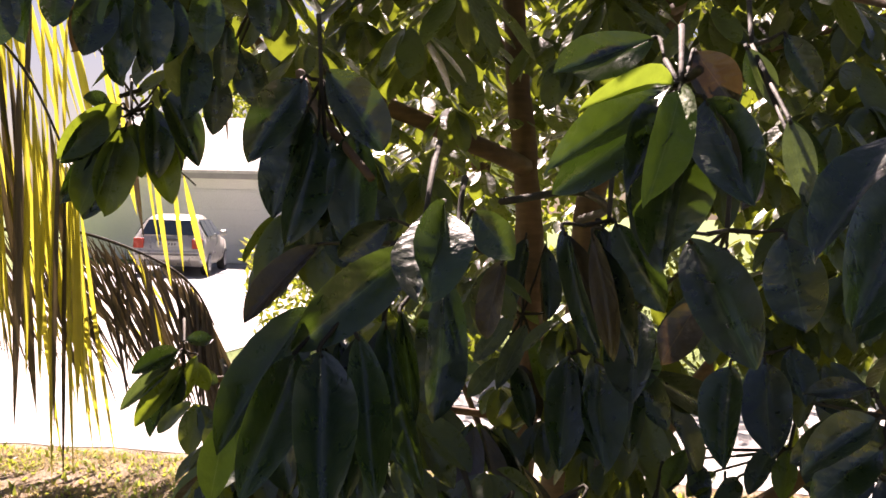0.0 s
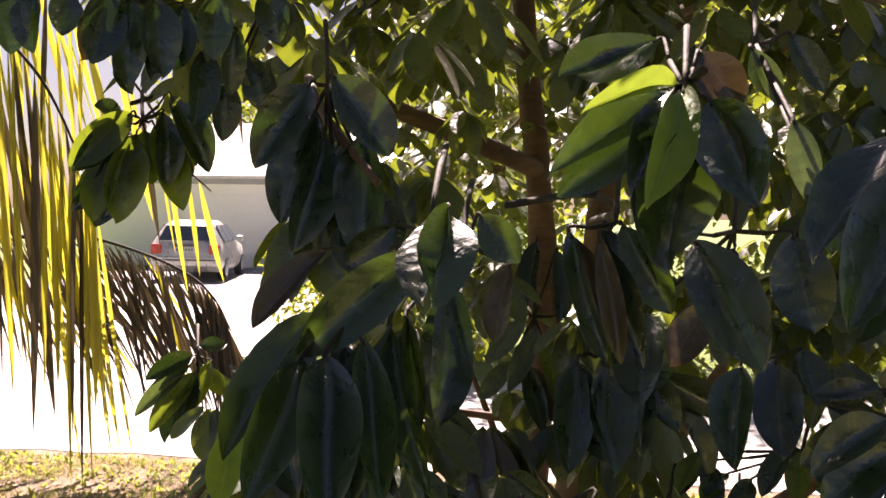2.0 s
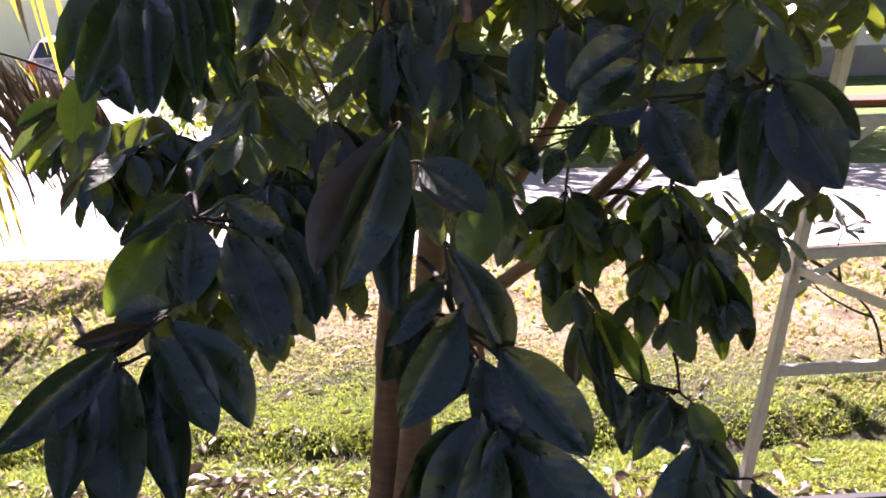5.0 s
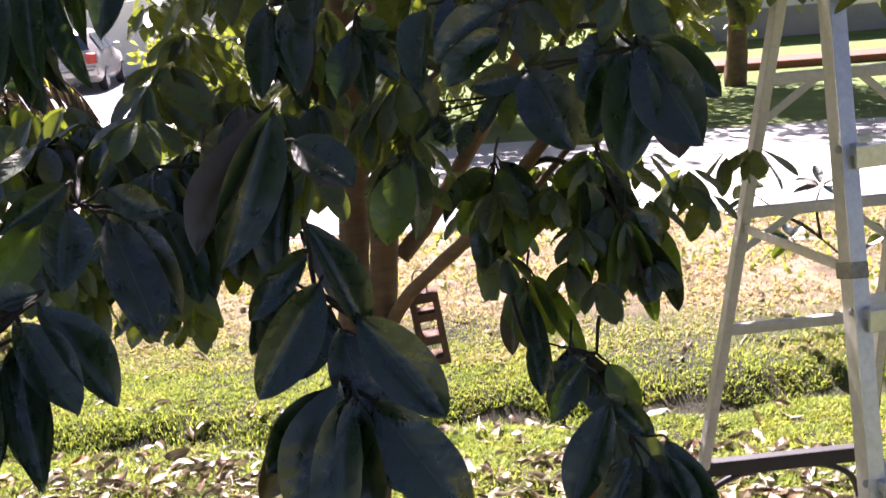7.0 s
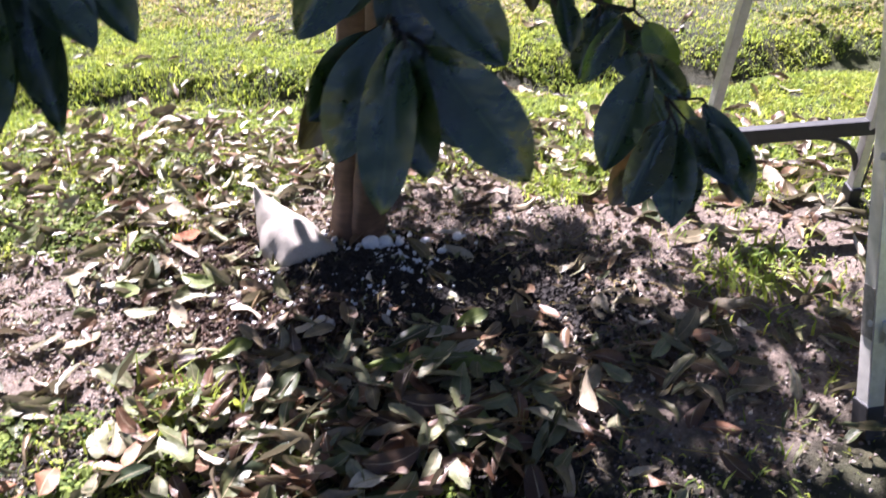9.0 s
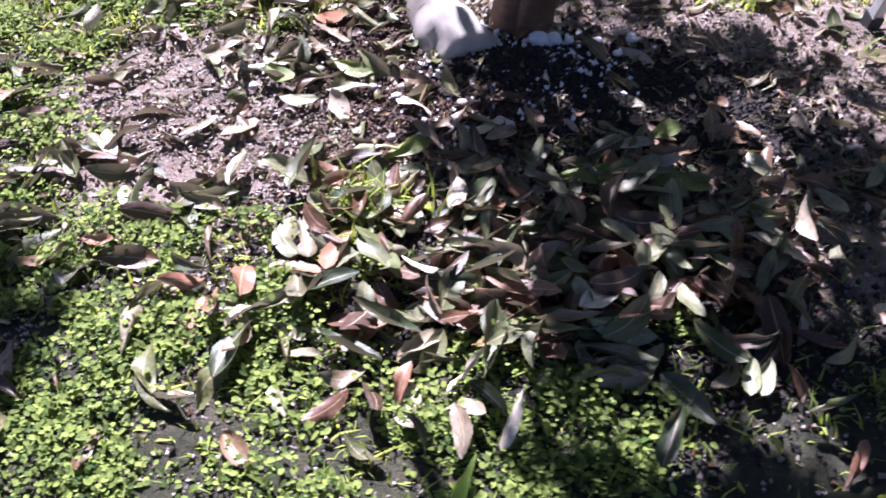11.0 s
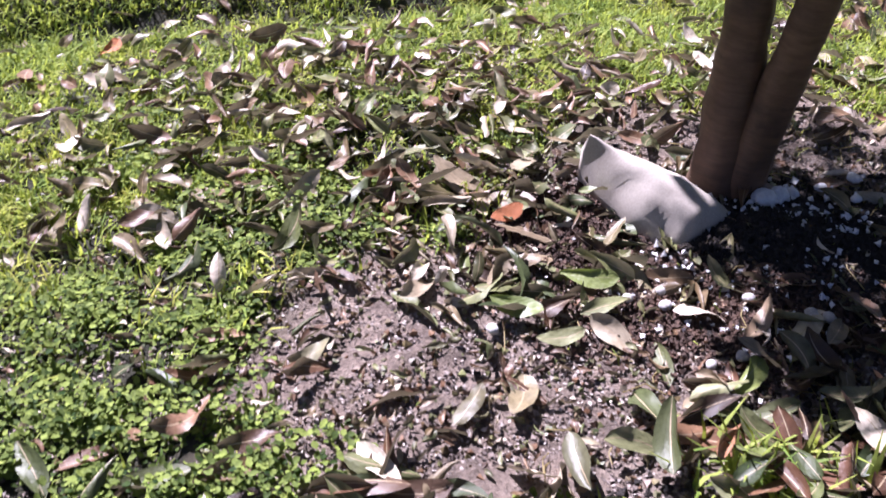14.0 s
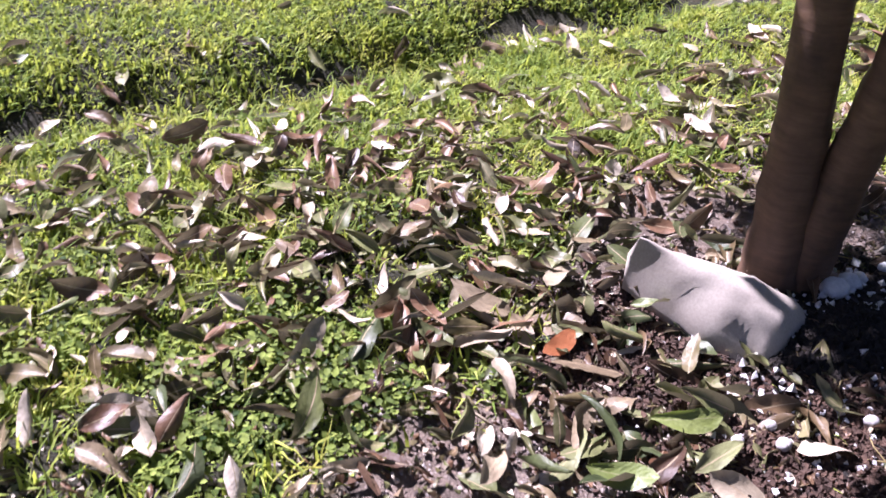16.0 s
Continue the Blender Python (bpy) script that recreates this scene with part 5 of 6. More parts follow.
a2 = soil_rng.uniform(0, 6.283, 9000)
r2 = np.abs(soil_rng.normal(0, 1, 9000)) ** 0.8
sx, sy = np.concatenate([sx, 0.27 + 0.21 * r2 * np.cos(a2)]), np.concatenate([sy, -0.28 + 0.12 * r2 * np.sin(a2)])
heap = 0.024 * np.exp(-((sx + 0.02) / 0.2) ** 2 - ((sy + 0.18) / 0.1) ** 2)
soil = grains("potting_soil", sx, sy, height(sx, sy) + heap * soil_rng.uniform(0.1, 1.0, len(sx)) + 0.004, 0.011, SOIL, soil_rng)
tagged(soil, "dark crumbly potting soil spilled at the foot of the tree", "soil", kind="stuff")
a = soil_rng.uniform(0, 6.283, 230)
r = np.abs(soil_rng.normal(0, 1, 230))
px_, py_ = 0.04 + 0.16 * r * np.cos(a), -0.14 + 0.10 * r * np.sin(a)
bits = grains("perlite", px_, py_, height(px_, py_) + 0.020, 0.0085, PERLITE, soil_rng)
tagged(bits, "white perlite crumbs scattered over the soil", "perlite", kind="stuff")


# near-black grains paint the shade between heaped leaves, over leaf mould
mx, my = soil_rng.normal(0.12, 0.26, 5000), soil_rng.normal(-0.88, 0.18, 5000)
mould = grains("leaf_mould_shade", mx, my, height(mx, my) + 0.004, 0.010, SOIL, soil_rng)
tagged(mould, "leaf mould blackened as painted shade under the heap of leaves", "soil", kind="stuff")


# brown rotted bark round the bag, with a few pale crumbs in it
bark_rng = np.random.default_rng(23)
bx = np.concatenate([bark_rng.normal(-0.17, 0.13, 7600), bark_rng.normal(-0.38, 0.11, 2400)])
by = np.concatenate([bark_rng.normal(-0.30, 0.10, 7600), bark_rng.normal(-0.08, 0.08, 2400)])
mulch = grains("bark_mulch", bx, by, height(bx, by) + bark_rng.uniform(0.002, 0.012, len(bx)), 0.0075, BARK_MULCH, bark_rng)
tagged(mulch, "brown rotted bark mulch on the bare earth", "mulch", kind="stuff")
cx_, cy_ = bark_rng.normal(-0.14, 0.12, 170), bark_rng.normal(-0.28, 0.12, 170)
crumbs_ = grains("perlite", cx_, cy_, height(cx_, cy_) + 0.013, 0.0070, PERLITE, bark_rng)
tagged(crumbs_, "white perlite crumbs among the brown mulch", "perlite", kind="stuff")


def pebble(x, y, s, flat):
    bm = bmesh.new()
    bmesh.ops.create_icosphere(bm, subdivisions=2, radius=s)
    for v in bm.verts:
        v.co *= 1 + 0.35 * noise.noise(v.co * 60 + Vector((x * 9, y * 9, 0)))
        v.co.z *= flat
    ob = part("pebble", bm, PERLITE if x > 0 else PALE_STONE, smooth_shade=True)
    ob.location = (x, y, float(height(x, y)) + 0.012 + s * flat * 0.6)
    return tagged(ob, "pale rounded pebble on bare earth", "pebble", "pebbles under the tree")


for x, y, s, fl in ((0.015, -0.075, 0.026, 0.7), (0.050, -0.070, 0.022, 0.8), (0.085, -0.060, 0.014, 0.8), (0.150, -0.050, 0.013, 0.7), (0.230, -0.030, 0.015, 0.6), (0.200, -0.100, 0.012, 0.7), (-0.280, -0.340, 0.012, 0.7), (-0.275, -0.300, 0.010, 0.8), (-0.20, -0.49, 0.012, 0.7), (-0.26, -0.50, 0.010, 0.8), (-0.040, -0.410, 0.014, 0.6), (-0.015, -0.425, 0.013, 0.7),
                    (-0.13, -0.35, 0.013, 0.7), (-0.34, -0.31, 0.010, 0.7), (-0.60, -0.37, 0.012, 0.7)):
    pebble(x, y, s, fl)


# ---- fallen leaves, grass and weeds ----
def dry_leaf(seed, cup, twist):
    """A dead leaf of unit length: cupped, twisted, bent sideways and crumpled. Same axes as leaf_grid, but its depth is true to its length."""
    r = random.Random(seed)
    nl, nw, half = 10, 4, 0.19
    sick, arch, lop, ph = r.uniform(-0.5, 0.5), r.uniform(-0.6, 0.9), r.uniform(-0.5, 0.5), r.uniform(0, 9)
    v, uv = [], []
    for i in range(nl + 1):
        t = i / nl
        w = half * max(0.06, (1 - abs(2 * t ** 1.15 - 1) ** 2.5) ** 0.6)
        k = max(0.05, cup * (0.75 + 0.5 * math.sin(2.4 * t + ph)))
        tw = twist * (t - 0.5) + 0.25 * math.sin(5 * t + ph)
        for j in range(nw + 1):
            q = j / nw * 2 - 1
            kk = k * (1 + lop * q)
            x, z = w * math.sin(kk * q) / kk, w * (1 - math.cos(kk * q)) / kk
            z += 0.035 * noise.noise(Vector((q * 1.6 + ph, t * 6, seed))) * (0.4 + abs(q))
            x, z = x * math.cos(tw) - z * math.sin(tw), x * math.sin(tw) + z * math.cos(tw)
            v.append(((x + sick * (t - 0.5) ** 2) / (2 * half), t, z + arch * (t - 0.5) ** 2))
            uv.append((0.5 + 0.5 * q, t))
    f = [(i * (nw + 1) + j, i * (nw + 1) + j + 1, (i + 1) * (nw + 1) + j + 1, (i + 1) * (nw + 1) + j) for i in range(nl) for j in range(nw)]
    return np.array(v), np.array(f), np.array(uv)


LITTER_GRIDS = [dry_leaf(40 + k, cup, tw) for k, (cup, tw) in enumerate(((1.0, 0.8), (1.6, -0.9), (2.4, 0.4), (1.2, 1.6), (2.0, -1.3), (0.8, -0.6), (2.9, 0.5), (1.5, 1.2), (2.6, 0.0)))]
lit_rng = np.random.default_rng(3)


def litter_leaf(x, y, ln, wd, lift=0.0, steep=0.35):
    a = lit_rng.uniform(0, 6.283)
    up = lit_rng.normal(0, steep)
    d = Vector((math.cos(a), math.sin(a), math.sin(up) * 0.6)).normalized()
    face = Vector((lit_rng.normal(0, 0.65), lit_rng.normal(0, 0.65), 1.0 if lit_rng.random() < 0.75 else -1.0))
    c = Vector((x, y, float(height(x, y)) + 0.008 + lift + abs(d.z) * ln * 0.30))
    return leaf_pose(c - d * ln / 2, c + d * ln / 2, wd, face, 1.0)


def litter_patch(count, cx, cy, rx, ry, lo=0.060, hi=0.118, pile=0.0, steep=0.35):
    out = []
    for _ in range(count):
        x, y = lit_rng.normal(cx, rx), lit_rng.normal(cy, ry)
        ln = lit_rng.uniform(lo, hi)
        out.append(litter_leaf(x, y, ln, ln * lit_rng.uniform(0.30, 0.44), pile * lit_rng.random(), steep))
    return out


heaped = litter_patch(340, 0.06, -0.89, 0.27, 0.16, 0.080, 0.135, pile=0.045, steep=0.5)
heaped += litter_patch(60, 0.15, -0.60, 0.28, 0.10, 0.075, 0.125, pile=0.02, steep=0.5)
heaped += litter_patch(26, 0.78, -0.50, 0.10, 0.08, 0.070, 0.115, pile=0.02, steep=0.5)
FRESH = {"rust brown": [(0.0, (0.065, 0.030, 0.015)), (0.5, (0.145, 0.074, 0.040)), (1.0, (0.24, 0.135, 0.078))],
         "grey green": [(0.0, (0.075, 0.090, 0.038)), (0.5, (0.13, 0.145, 0.062)), (1.0, (0.25, 0.26, 0.13))],
         # top stop raised so the colour carries the brightness of sunlit leaves
         "pale tan": [(0.0, (0.15, 0.115, 0.070)), (0.5, (0.30, 0.245, 0.165)), (1.0, (0.60, 0.54, 0.43))],
         "dark olive": [(0.0, (0.026, 0.042, 0.017)), (0.5, (0.060, 0.078, 0.030)), (1.0, (0.12, 0.14, 0.05))],
         "dark brown": [(0.0, (0.026, 0.016, 0.011)), (0.5, (0.062, 0.036, 0.023)), (1.0, (0.12, 0.072, 0.045))]}
HEAP_GRIDS = [dry_leaf(60 + k, cup, tw) for k, (cup, tw) in enumerate(((1.1, 0.7), (2.4, -0.5), (1.9, 1.2), (1.5, -1.5), (3.0, 0.3), (1.8, 0.2), (0.9, -0.9), (2.7, 1.0)))]
loose = sorted(heaped, key=lambda m: -m.translation.z)[:190]
for cx_, cy_, k_ in ((-0.81, -0.68, 9), (-0.90, -0.73, 7), (-0.65, -0.79, 7), (-1.09, -0.39, 4), (-1.27, -0.63, 5), (-0.32, -0.63, 8), (-1.05, -0.83, 3), (-0.85, -0.92, 4), (-0.64, -0.27, 5), (-0.46, -0.37, 9), (-0.68, 0.08, 9)):
    loose += litter_patch(k_, cx_, cy_, 0.055, 0.045, 0.085, 0.130, pile=0.02, steep=0.5)
loose += litter_patch(34, -0.42, 0.02, 0.22, 0.14, 0.070, 0.120, pile=0.015, steep=0.5)
loose += litter_patch(12, -1.10, -0.20, 0.25, 0.20, 0.075, 0.120, pile=0.015, steep=0.5)
heap_meshes = {k: [arrays("fallen_leaf", v, f, litter_mat("fallen leaf " + k, FRESH[k], False), u) for v, f, u in HEAP_GRIDS] for k in FRESH}
loose_rng = random.Random(12)
for m in loose:
    hue = loose_rng.choice(("rust brown", "grey green", "grey green", "pale tan", "dark olive", "dark olive", "dark brown"))
    ob = new("fallen_leaf", loose_rng.choice(heap_meshes[hue]))
    ob.matrix_world = m
    tagged(ob, hue + " fallen leaf, dry and curled, on the ground", "fallen leaf", "fallen leaves round the tree")
heaped = [m for m in heaped if m not in loose]
heap_ob = new("leaf_litter", scatter("leaf_litter", HEAP_GRIDS, heaped, PILE))
tagged(heap_ob, "heap of large curled leaves, rust brown and grey green, before the stems", "fallen leaves", kind="stuff")
fallen = []
fallen += litter_patch(90, 0.20, -0.42, 0.38, 0.13)
fallen += litter_patch(420, -0.66, 0.22, 0.48, 0.24, lo=0.045, hi=0.105, pile=0.030, steep=0.6)
fallen += litter_patch(360, -0.40, 0.62, 0.70, 0.26, lo=0.045, hi=0.105, pile=0.026, steep=0.6)
fallen += litter_patch(190, 0.55, 0.55, 0.55, 0.24, steep=0.3)
fallen += litter_patch(190, 1.05, 0.55, 0.38, 0.32, steep=0.3)
fallen += litter_patch(50, -0.32, -0.18, 0.22, 0.12)
fallen += litter_patch(60, 0.9, -0.5, 0.35, 0.25)
fallen += litter_patch(55, -0.85, -1.0, 0.4, 0.28, 0.075, 0.13, pile=0.02, steep=0.4)
fallen += litter_patch(110, -0.3, 1.25, 1.3, 0.35)
fallen += litter_patch(60, 0.2, 2.6, 2.0, 0.7)
fallen += litter_patch(900, -0.65, 0.35, 0.60, 0.40, lo=0.018, hi=0.050, pile=0.008, steep=0.6)
fallen += litter_patch(500, 0.15, -0.45, 0.45, 0.28, lo=0.016, hi=0.045, pile=0.006, steep=0.5)
fallen += litter_patch(800, -0.85, -0.40, 0.42, 0.42, lo=0.012, hi=0.036, pile=0.006, steep=0.5)
litter = new("leaf_litter", scatter("leaf_litter", LITTER_GRIDS, fallen, LITTER))
tagged(litter, "curled fallen leaves in brown, olive and tan on the ground", "fallen leaves", kind="stuff")
n_bits = 9000
bx, by = lit_rng.normal(-0.1, 0.75, n_bits), lit_rng.normal(-0.35, 0.45, n_bits)
crumbs = grains("leaf_crumbs", bx, by, height(bx, by) + 0.003, 0.0075, LITTER, lit_rng)
tagged(crumbs, "broken leaf crumbs and bark chips on the bare earth", "leaf crumbs", kind="stuff")
n_bits = 26000
bx, by = lit_rng.normal(0.10, 0.60, n_bits), lit_rng.normal(-0.35, 0.36, n_bits)
bx, by = np.concatenate([bx, lit_rng.normal(-0.85, 0.6, 16000)]), np.concatenate([by, lit_rng.normal(-0.75, 0.45, 16000)])
clods = grains("earth_crumbs", bx, by, height(bx, by) + 0.001, 0.0048, EARTH, lit_rng)
tagged(clods, "small grey earth clods over the bare ground", "earth", kind="stuff")
ORANGE = surface("orange leaf", (0.42, 0.12, 0.035), (0.55, 0.20, 0.06), 25, 0.6, 0.4, 90)
GREENLEAF = leaf_mat("green fallen leaf", (0.14, 0.19, 0.045), (0.21, 0.25, 0.07), (0.3, 0.3, 0.14), (0.3, 0.4, 0.06), 0.2, 0.45)


def marked_leaf(x, y, ln, a, material, label, tilt=0.25):
    v, f, u = LITTER_GRIDS[int(abs(x * 97 + y * 31)) % len(LITTER_GRIDS)]
    ob = new("fallen_leaf", arrays("fallen_leaf", v, f, material, u))
    d = Vector((math.cos(radians(a)), math.sin(radians(a)), tilt * 0.3))
    c = Vector((x, y, float(height(x, y)) + 0.03))
    ob.matrix_world = leaf_pose(c - d * ln / 2, c + d * ln / 2, ln * 0.44, (0.2, -0.5, 1), 0.5)
    return tagged(ob, label, "fallen leaf", "fallen leaves that stand out")


marked_leaf(-1.31, 0.87, 0.085, 60, ORANGE, "rust orange fallen leaf on green grass")
marked_leaf(-0.50, -0.05, 0.075, 20, ORANGE, "reddish orange fallen leaf among brown ones")
for x, y, ln, a in ((0.31, -0.40, 0.10, 40), (0.29, -0.56, 0.11, 10), (0.37, -0.57, 0.09, -40), (0.16, -0.57, 0.14, 5), (-0.22, -0.55, 0.12, 40), (-0.40, -0.26, 0.11, -20),
                    (0.37, -0.76, 0.12, -70), (-0.06, -0.90, 0.14, 50), (-0.30, -0.74, 0.10, 35), (0.05, -0.80, 0.12, -60), (-0.55, -0.33, 0.10, -35)):
    marked_leaf(x, y, ln, a, GREENLEAF, "olive green fallen leaf, freshly dropped")


def blades(name, xs, ys, length, material, rng_, width=0.0035, lean=0.6):
    """Grass: each blade a bent strip of two quads."""
    n = len(xs)
    a = rng_.uniform(0, 6.283, n)
    ln = length * rng_.uniform(0.5, 1.35, n)
    le = lean * rng_.uniform(0.3, 1.5, n)
    z0 = height(xs, ys) - 0.004
    dx, dy = np.cos(a), np.sin(a)
    wx, wy = -dy * width * rng_.uniform(0.6, 1.4, n), dx * width * rng_.uniform(0.6, 1.4, n)
    V, U = [], []
    for t, w in ((0.0, 1.0), (0.55, 0.8), (1.0, 0.12)):
        hx, hz = ln * le * t * t, ln * t * (1 - 0.35 * le * t)
        for s in (-1, 1):
            V.append(np.stack([xs + dx * hx + s * wx * w, ys + dy * hx + s * wy * w, z0 + hz], -1))
            U.append(np.tile([[0.5 + 0.5 * s, t]], (n, 1)))
    v = np.stack(V, 1).reshape(-1, 3)
    u = np.stack(U, 1).reshape(-1, 2)
    q = np.array([(0, 1, 3, 2), (2, 3, 5, 4)])
    f = (q[None] + (np.arange(n) * 6)[:, None, None]).reshape(-1, 4)
    return new(name, arrays(name, v, f, material, u))


g_rng = np.random.default_rng(9)


def bare(x, y):
    """How bare the earth is, 0 to 1."""
    a_ = np.hypot((x - 0.40) / 1.15, (y + 0.22) / 0.62)
    b_ = np.minimum(np.hypot((x + 0.64) / 0.40, (y + 0.50) / 0.40), np.hypot((x + 1.12) / 0.16, (y + 0.90) / 0.13))
    w = 0.16 * np.sin(5 * x + 2) * np.sin(6 * y) + 0.1 * np.sin(13 * x - 7 * y)
    return np.clip((1.05 - np.minimum(a_, b_) + w) / 0.25, 0, 1)


def sown(count, x0, x1, y0, y1, weight):
    x, y = g_rng.uniform(x0, x1, count), g_rng.uniform(y0, y1, count)
    keep = g_rng.random(count) < weight(x, y)
    return x[keep], y[keep]


def rim(x, y):
    """Fades the close sward out towards the rest of the yard."""
    w = 0.35 * np.sin(2.3 * x + 1.0) * np.sin(1.9 * y + 0.4)
    return np.clip((3.1 - np.hypot(x + 0.2, (y - 0.7) * 1.05) + w) / 0.9, 0.0, 1)


def clumpy(x, y):
    """Fine clumps of turf, and none in the ditch."""
    c_ = 0.5 + 0.5 * np.sin(17 * x + 3 * np.sin(9 * y)) * np.sin(19 * y + 3 * np.sin(11 * x))
    return np.clip(0.42 + c_, 0, 1) * ((y - ridge_y(x) < -0.06) | (y - ridge_y(x) > 0.05 + 0.04 * np.sin(9 * x)))


def patchy(x, y, s=1.0):
    return 0.5 + 0.5 * np.sin(2.7 * s * x + 1.3 * np.sin(3.1 * s * y)) * np.cos(2.3 * s * y + 1.1 * np.sin(2.2 * s * x))


x, y = sown(520000, -3.2, 3.2, 0.05, 3.0, lambda x, y: (1 - bare(x, y)) * clumpy(x, y) * np.clip(0.25 + 0.9 * patchy(x, y, 1.4), 0, 1) * np.clip(1.15 - np.maximum(y - 1.3, 0) / 1.1, 0.04, 1) * rim(x, y))
grass = blades("grass", x, y, 0.024, GRASS, g_rng, 0.0028, 0.8)
tagged(grass, "short patchy sunlit green lawn grass", "grass", kind="stuff")
x, y = sown(170000, -5.5, 4.5, 1.8, 4.75, lambda x, y: np.clip(-0.1 + 1.0 * patchy(x, y, 1.5), 0.03, 1) * clumpy(x, y) * (y < 4.55 + 0.085 * x))
dry = blades("dry_grass", x, y, 0.030, DRY_GRASS, g_rng, 0.005, 1.1)
tagged(dry, "sparse straw-coloured dried grass near the street", "grass", kind="stuff")
x, y = sown(30000, -2.4, 1.6, -1.7, 0.2, lambda x, y: np.clip((2.0 + y + 0.3 * np.sin(3 * x)) / 0.5, 0, 1) * (1 - bare(x, y)) * 0.6 * patchy(x + 3, y, 2.0) + 0.012)
tuft = blades("grass", x, y, 0.032, GRASS, g_rng, 0.0026, 0.9)
tagged(tuft, "thin green grass tufts between weeds and fallen leaves", "grass", kind="stuff")
x, y = sown(52000, -2.4, 0.7, -0.3, 1.4, lambda x, y: (1 - bare(x, y)) * np.clip(1.6 * clumpy(x * 0.8, y * 0.8) - 0.6, 0, 1) * patchy(x, y, 3.0))
tuft3 = blades("grass", x, y, 0.044, GRASS, g_rng, 0.0026, 0.8)
tagged(tuft3, "taller grass clumps growing up between fallen leaves", "grass", kind="stuff")
x, y = sown(5000, 0.5, 1.5, -0.55, 0.35, lambda x, y: np.exp(-(((x - 0.98) / 0.13) ** 2 + ((y + 0.12) / 0.13) ** 2)))
tuft2 = blades("grass", x, y, 0.05, GRASS, g_rng, 0.004, 0.8)
tagged(tuft2, "small green grass tuft growing in bare earth", "grass", kind="stuff")


x, y = sown(3000, -0.6, 0.2, -1.0, -0.5, lambda x, y: np.exp(-(((x + 0.26) / 0.09) ** 2 + ((y + 0.74) / 0.06) ** 2)))
tuft4 = blades("grass", x, y, 0.075, GRASS, g_rng, 0.004, 0.7)
tagged(tuft4, "green grass tuft growing up through the leaf heap", "grass", kind="stuff")
x, y = sown(90000, -9.0, 9.0, -9.0, 4.4, lambda x, y: (1 - rim(x, y)) * np.clip(0.2 + 0.9 * patchy(x, y, 0.9), 0, 1) * (y < 4.5 + 0.085 * x) * (np.hypot(x, y) < 9))
yard = blades("grass", x, y, 0.055, GRASS, g_rng, 0.011, 1.0)
tagged(yard, "thin lawn grass over the rest of the yard", "grass", kind="stuff")


def weeds(name, cx, cy, each):
    """Low weeds: little mounds of small pointed-oval leaves, thick on top and thin at the rim."""
    n = len(cx) * each
    rad = np.repeat(g_rng.uniform(0.025, 0.095, len(cx)), each)
    tall = rad * np.repeat(g_rng.uniform(0.20, 0.75, len(cx)), each)
    a_, q = g_rng.uniform(0, 6.283, n), np.sqrt(g_rng.random(n)) * g_rng.uniform(0.7, 1.5, n)
    xs, ys = np.repeat(cx, each) + rad * q * np.cos(a_), np.repeat(cy, each) + rad * q * np.sin(a_)
    hz = height(xs, ys) + 0.003 + tall * np.clip(1 - q * q, 0.05, 1) * g_rng.uniform(0.35, 1.0, n)
    size = g_rng.uniform(0.006, 0.0165, n)
    rot = a_ + g_rng.normal(0, 1.2, n)
    tilt = g_rng.normal(0.10, 0.40, n)
    V, U = [], []
    for ex, ey in ((0.0, 0.0), (0.35, 0.36), (0.75, 0.28), (1.0, 0.0), (0.75, -0.28), (0.35, -0.36)):
        ex_, ey_ = ex * size, ey * size
        V.append(np.stack([xs + ex_ * np.cos(rot) - ey_ * np.sin(rot), ys + ex_ * np.sin(rot) + ey_ * np.cos(rot), hz + ex_ * tilt + 0.35 * np.abs(ey_)], -1))
        U.append(np.tile([[0.25 + 0.2 * ey, ex]], (n, 1)))
    v = np.stack(V, 1).reshape(-1, 3)
    u = np.stack(U, 1).reshape(-1, 2)
    f = (np.array([[0, 1, 2, 3], [0, 3, 4, 5]])[None] + (np.arange(n) * 6)[:, None, None]).reshape(-1, 4)
    return new(name, arrays(name, v, f, CLOVER, u))


x, y = sown(1800, -2.3, 1.3, -1.75, 0.55, lambda x, y: (1 - bare(x, y)) * np.clip(0.12 + 0.88 * patchy(x, y + 2, 3.4), 0, 1) * np.clip(np.maximum((-0.25 - x) / 0.4, (-0.78 - y) / 0.25), 0.02, 1) * np.clip((1.35 - np.hypot(x + 0.6, (y + 0.75) * 1.1)) / 0.4, 0.12, 1))
wd = weeds("clover", x, y, 150)
tagged(wd, "low bright green clover-like weeds in small mounds", "weeds", kind="stuff")
twig_rng = random.Random(8)
bm = bmesh.new()
for _ in range(260):
    x, y = twig_rng.gauss(0.35, 0.5), twig_rng.gauss(-0.35, 0.32)
    a, ln = twig_rng.uniform(0, 6.28), twig_rng.uniform(0.03, 0.11)
    z = float(height(x, y)) + 0.007
    add_tube(bm, [(x, y, z), (x + math.cos(a) * ln * 0.5, y + math.sin(a) * ln * 0.5, z + twig_rng.uniform(0.002, 0.012)), (x + math.cos(a + 0.3) * ln, y + math.sin(a + 0.3) * ln, z)], 0.0012, 4)
straw = part("straw", bm, DRY_GRASS)
tagged(straw, "dry stalks and straw strewn over the bare earth", "straw", kind="stuff")


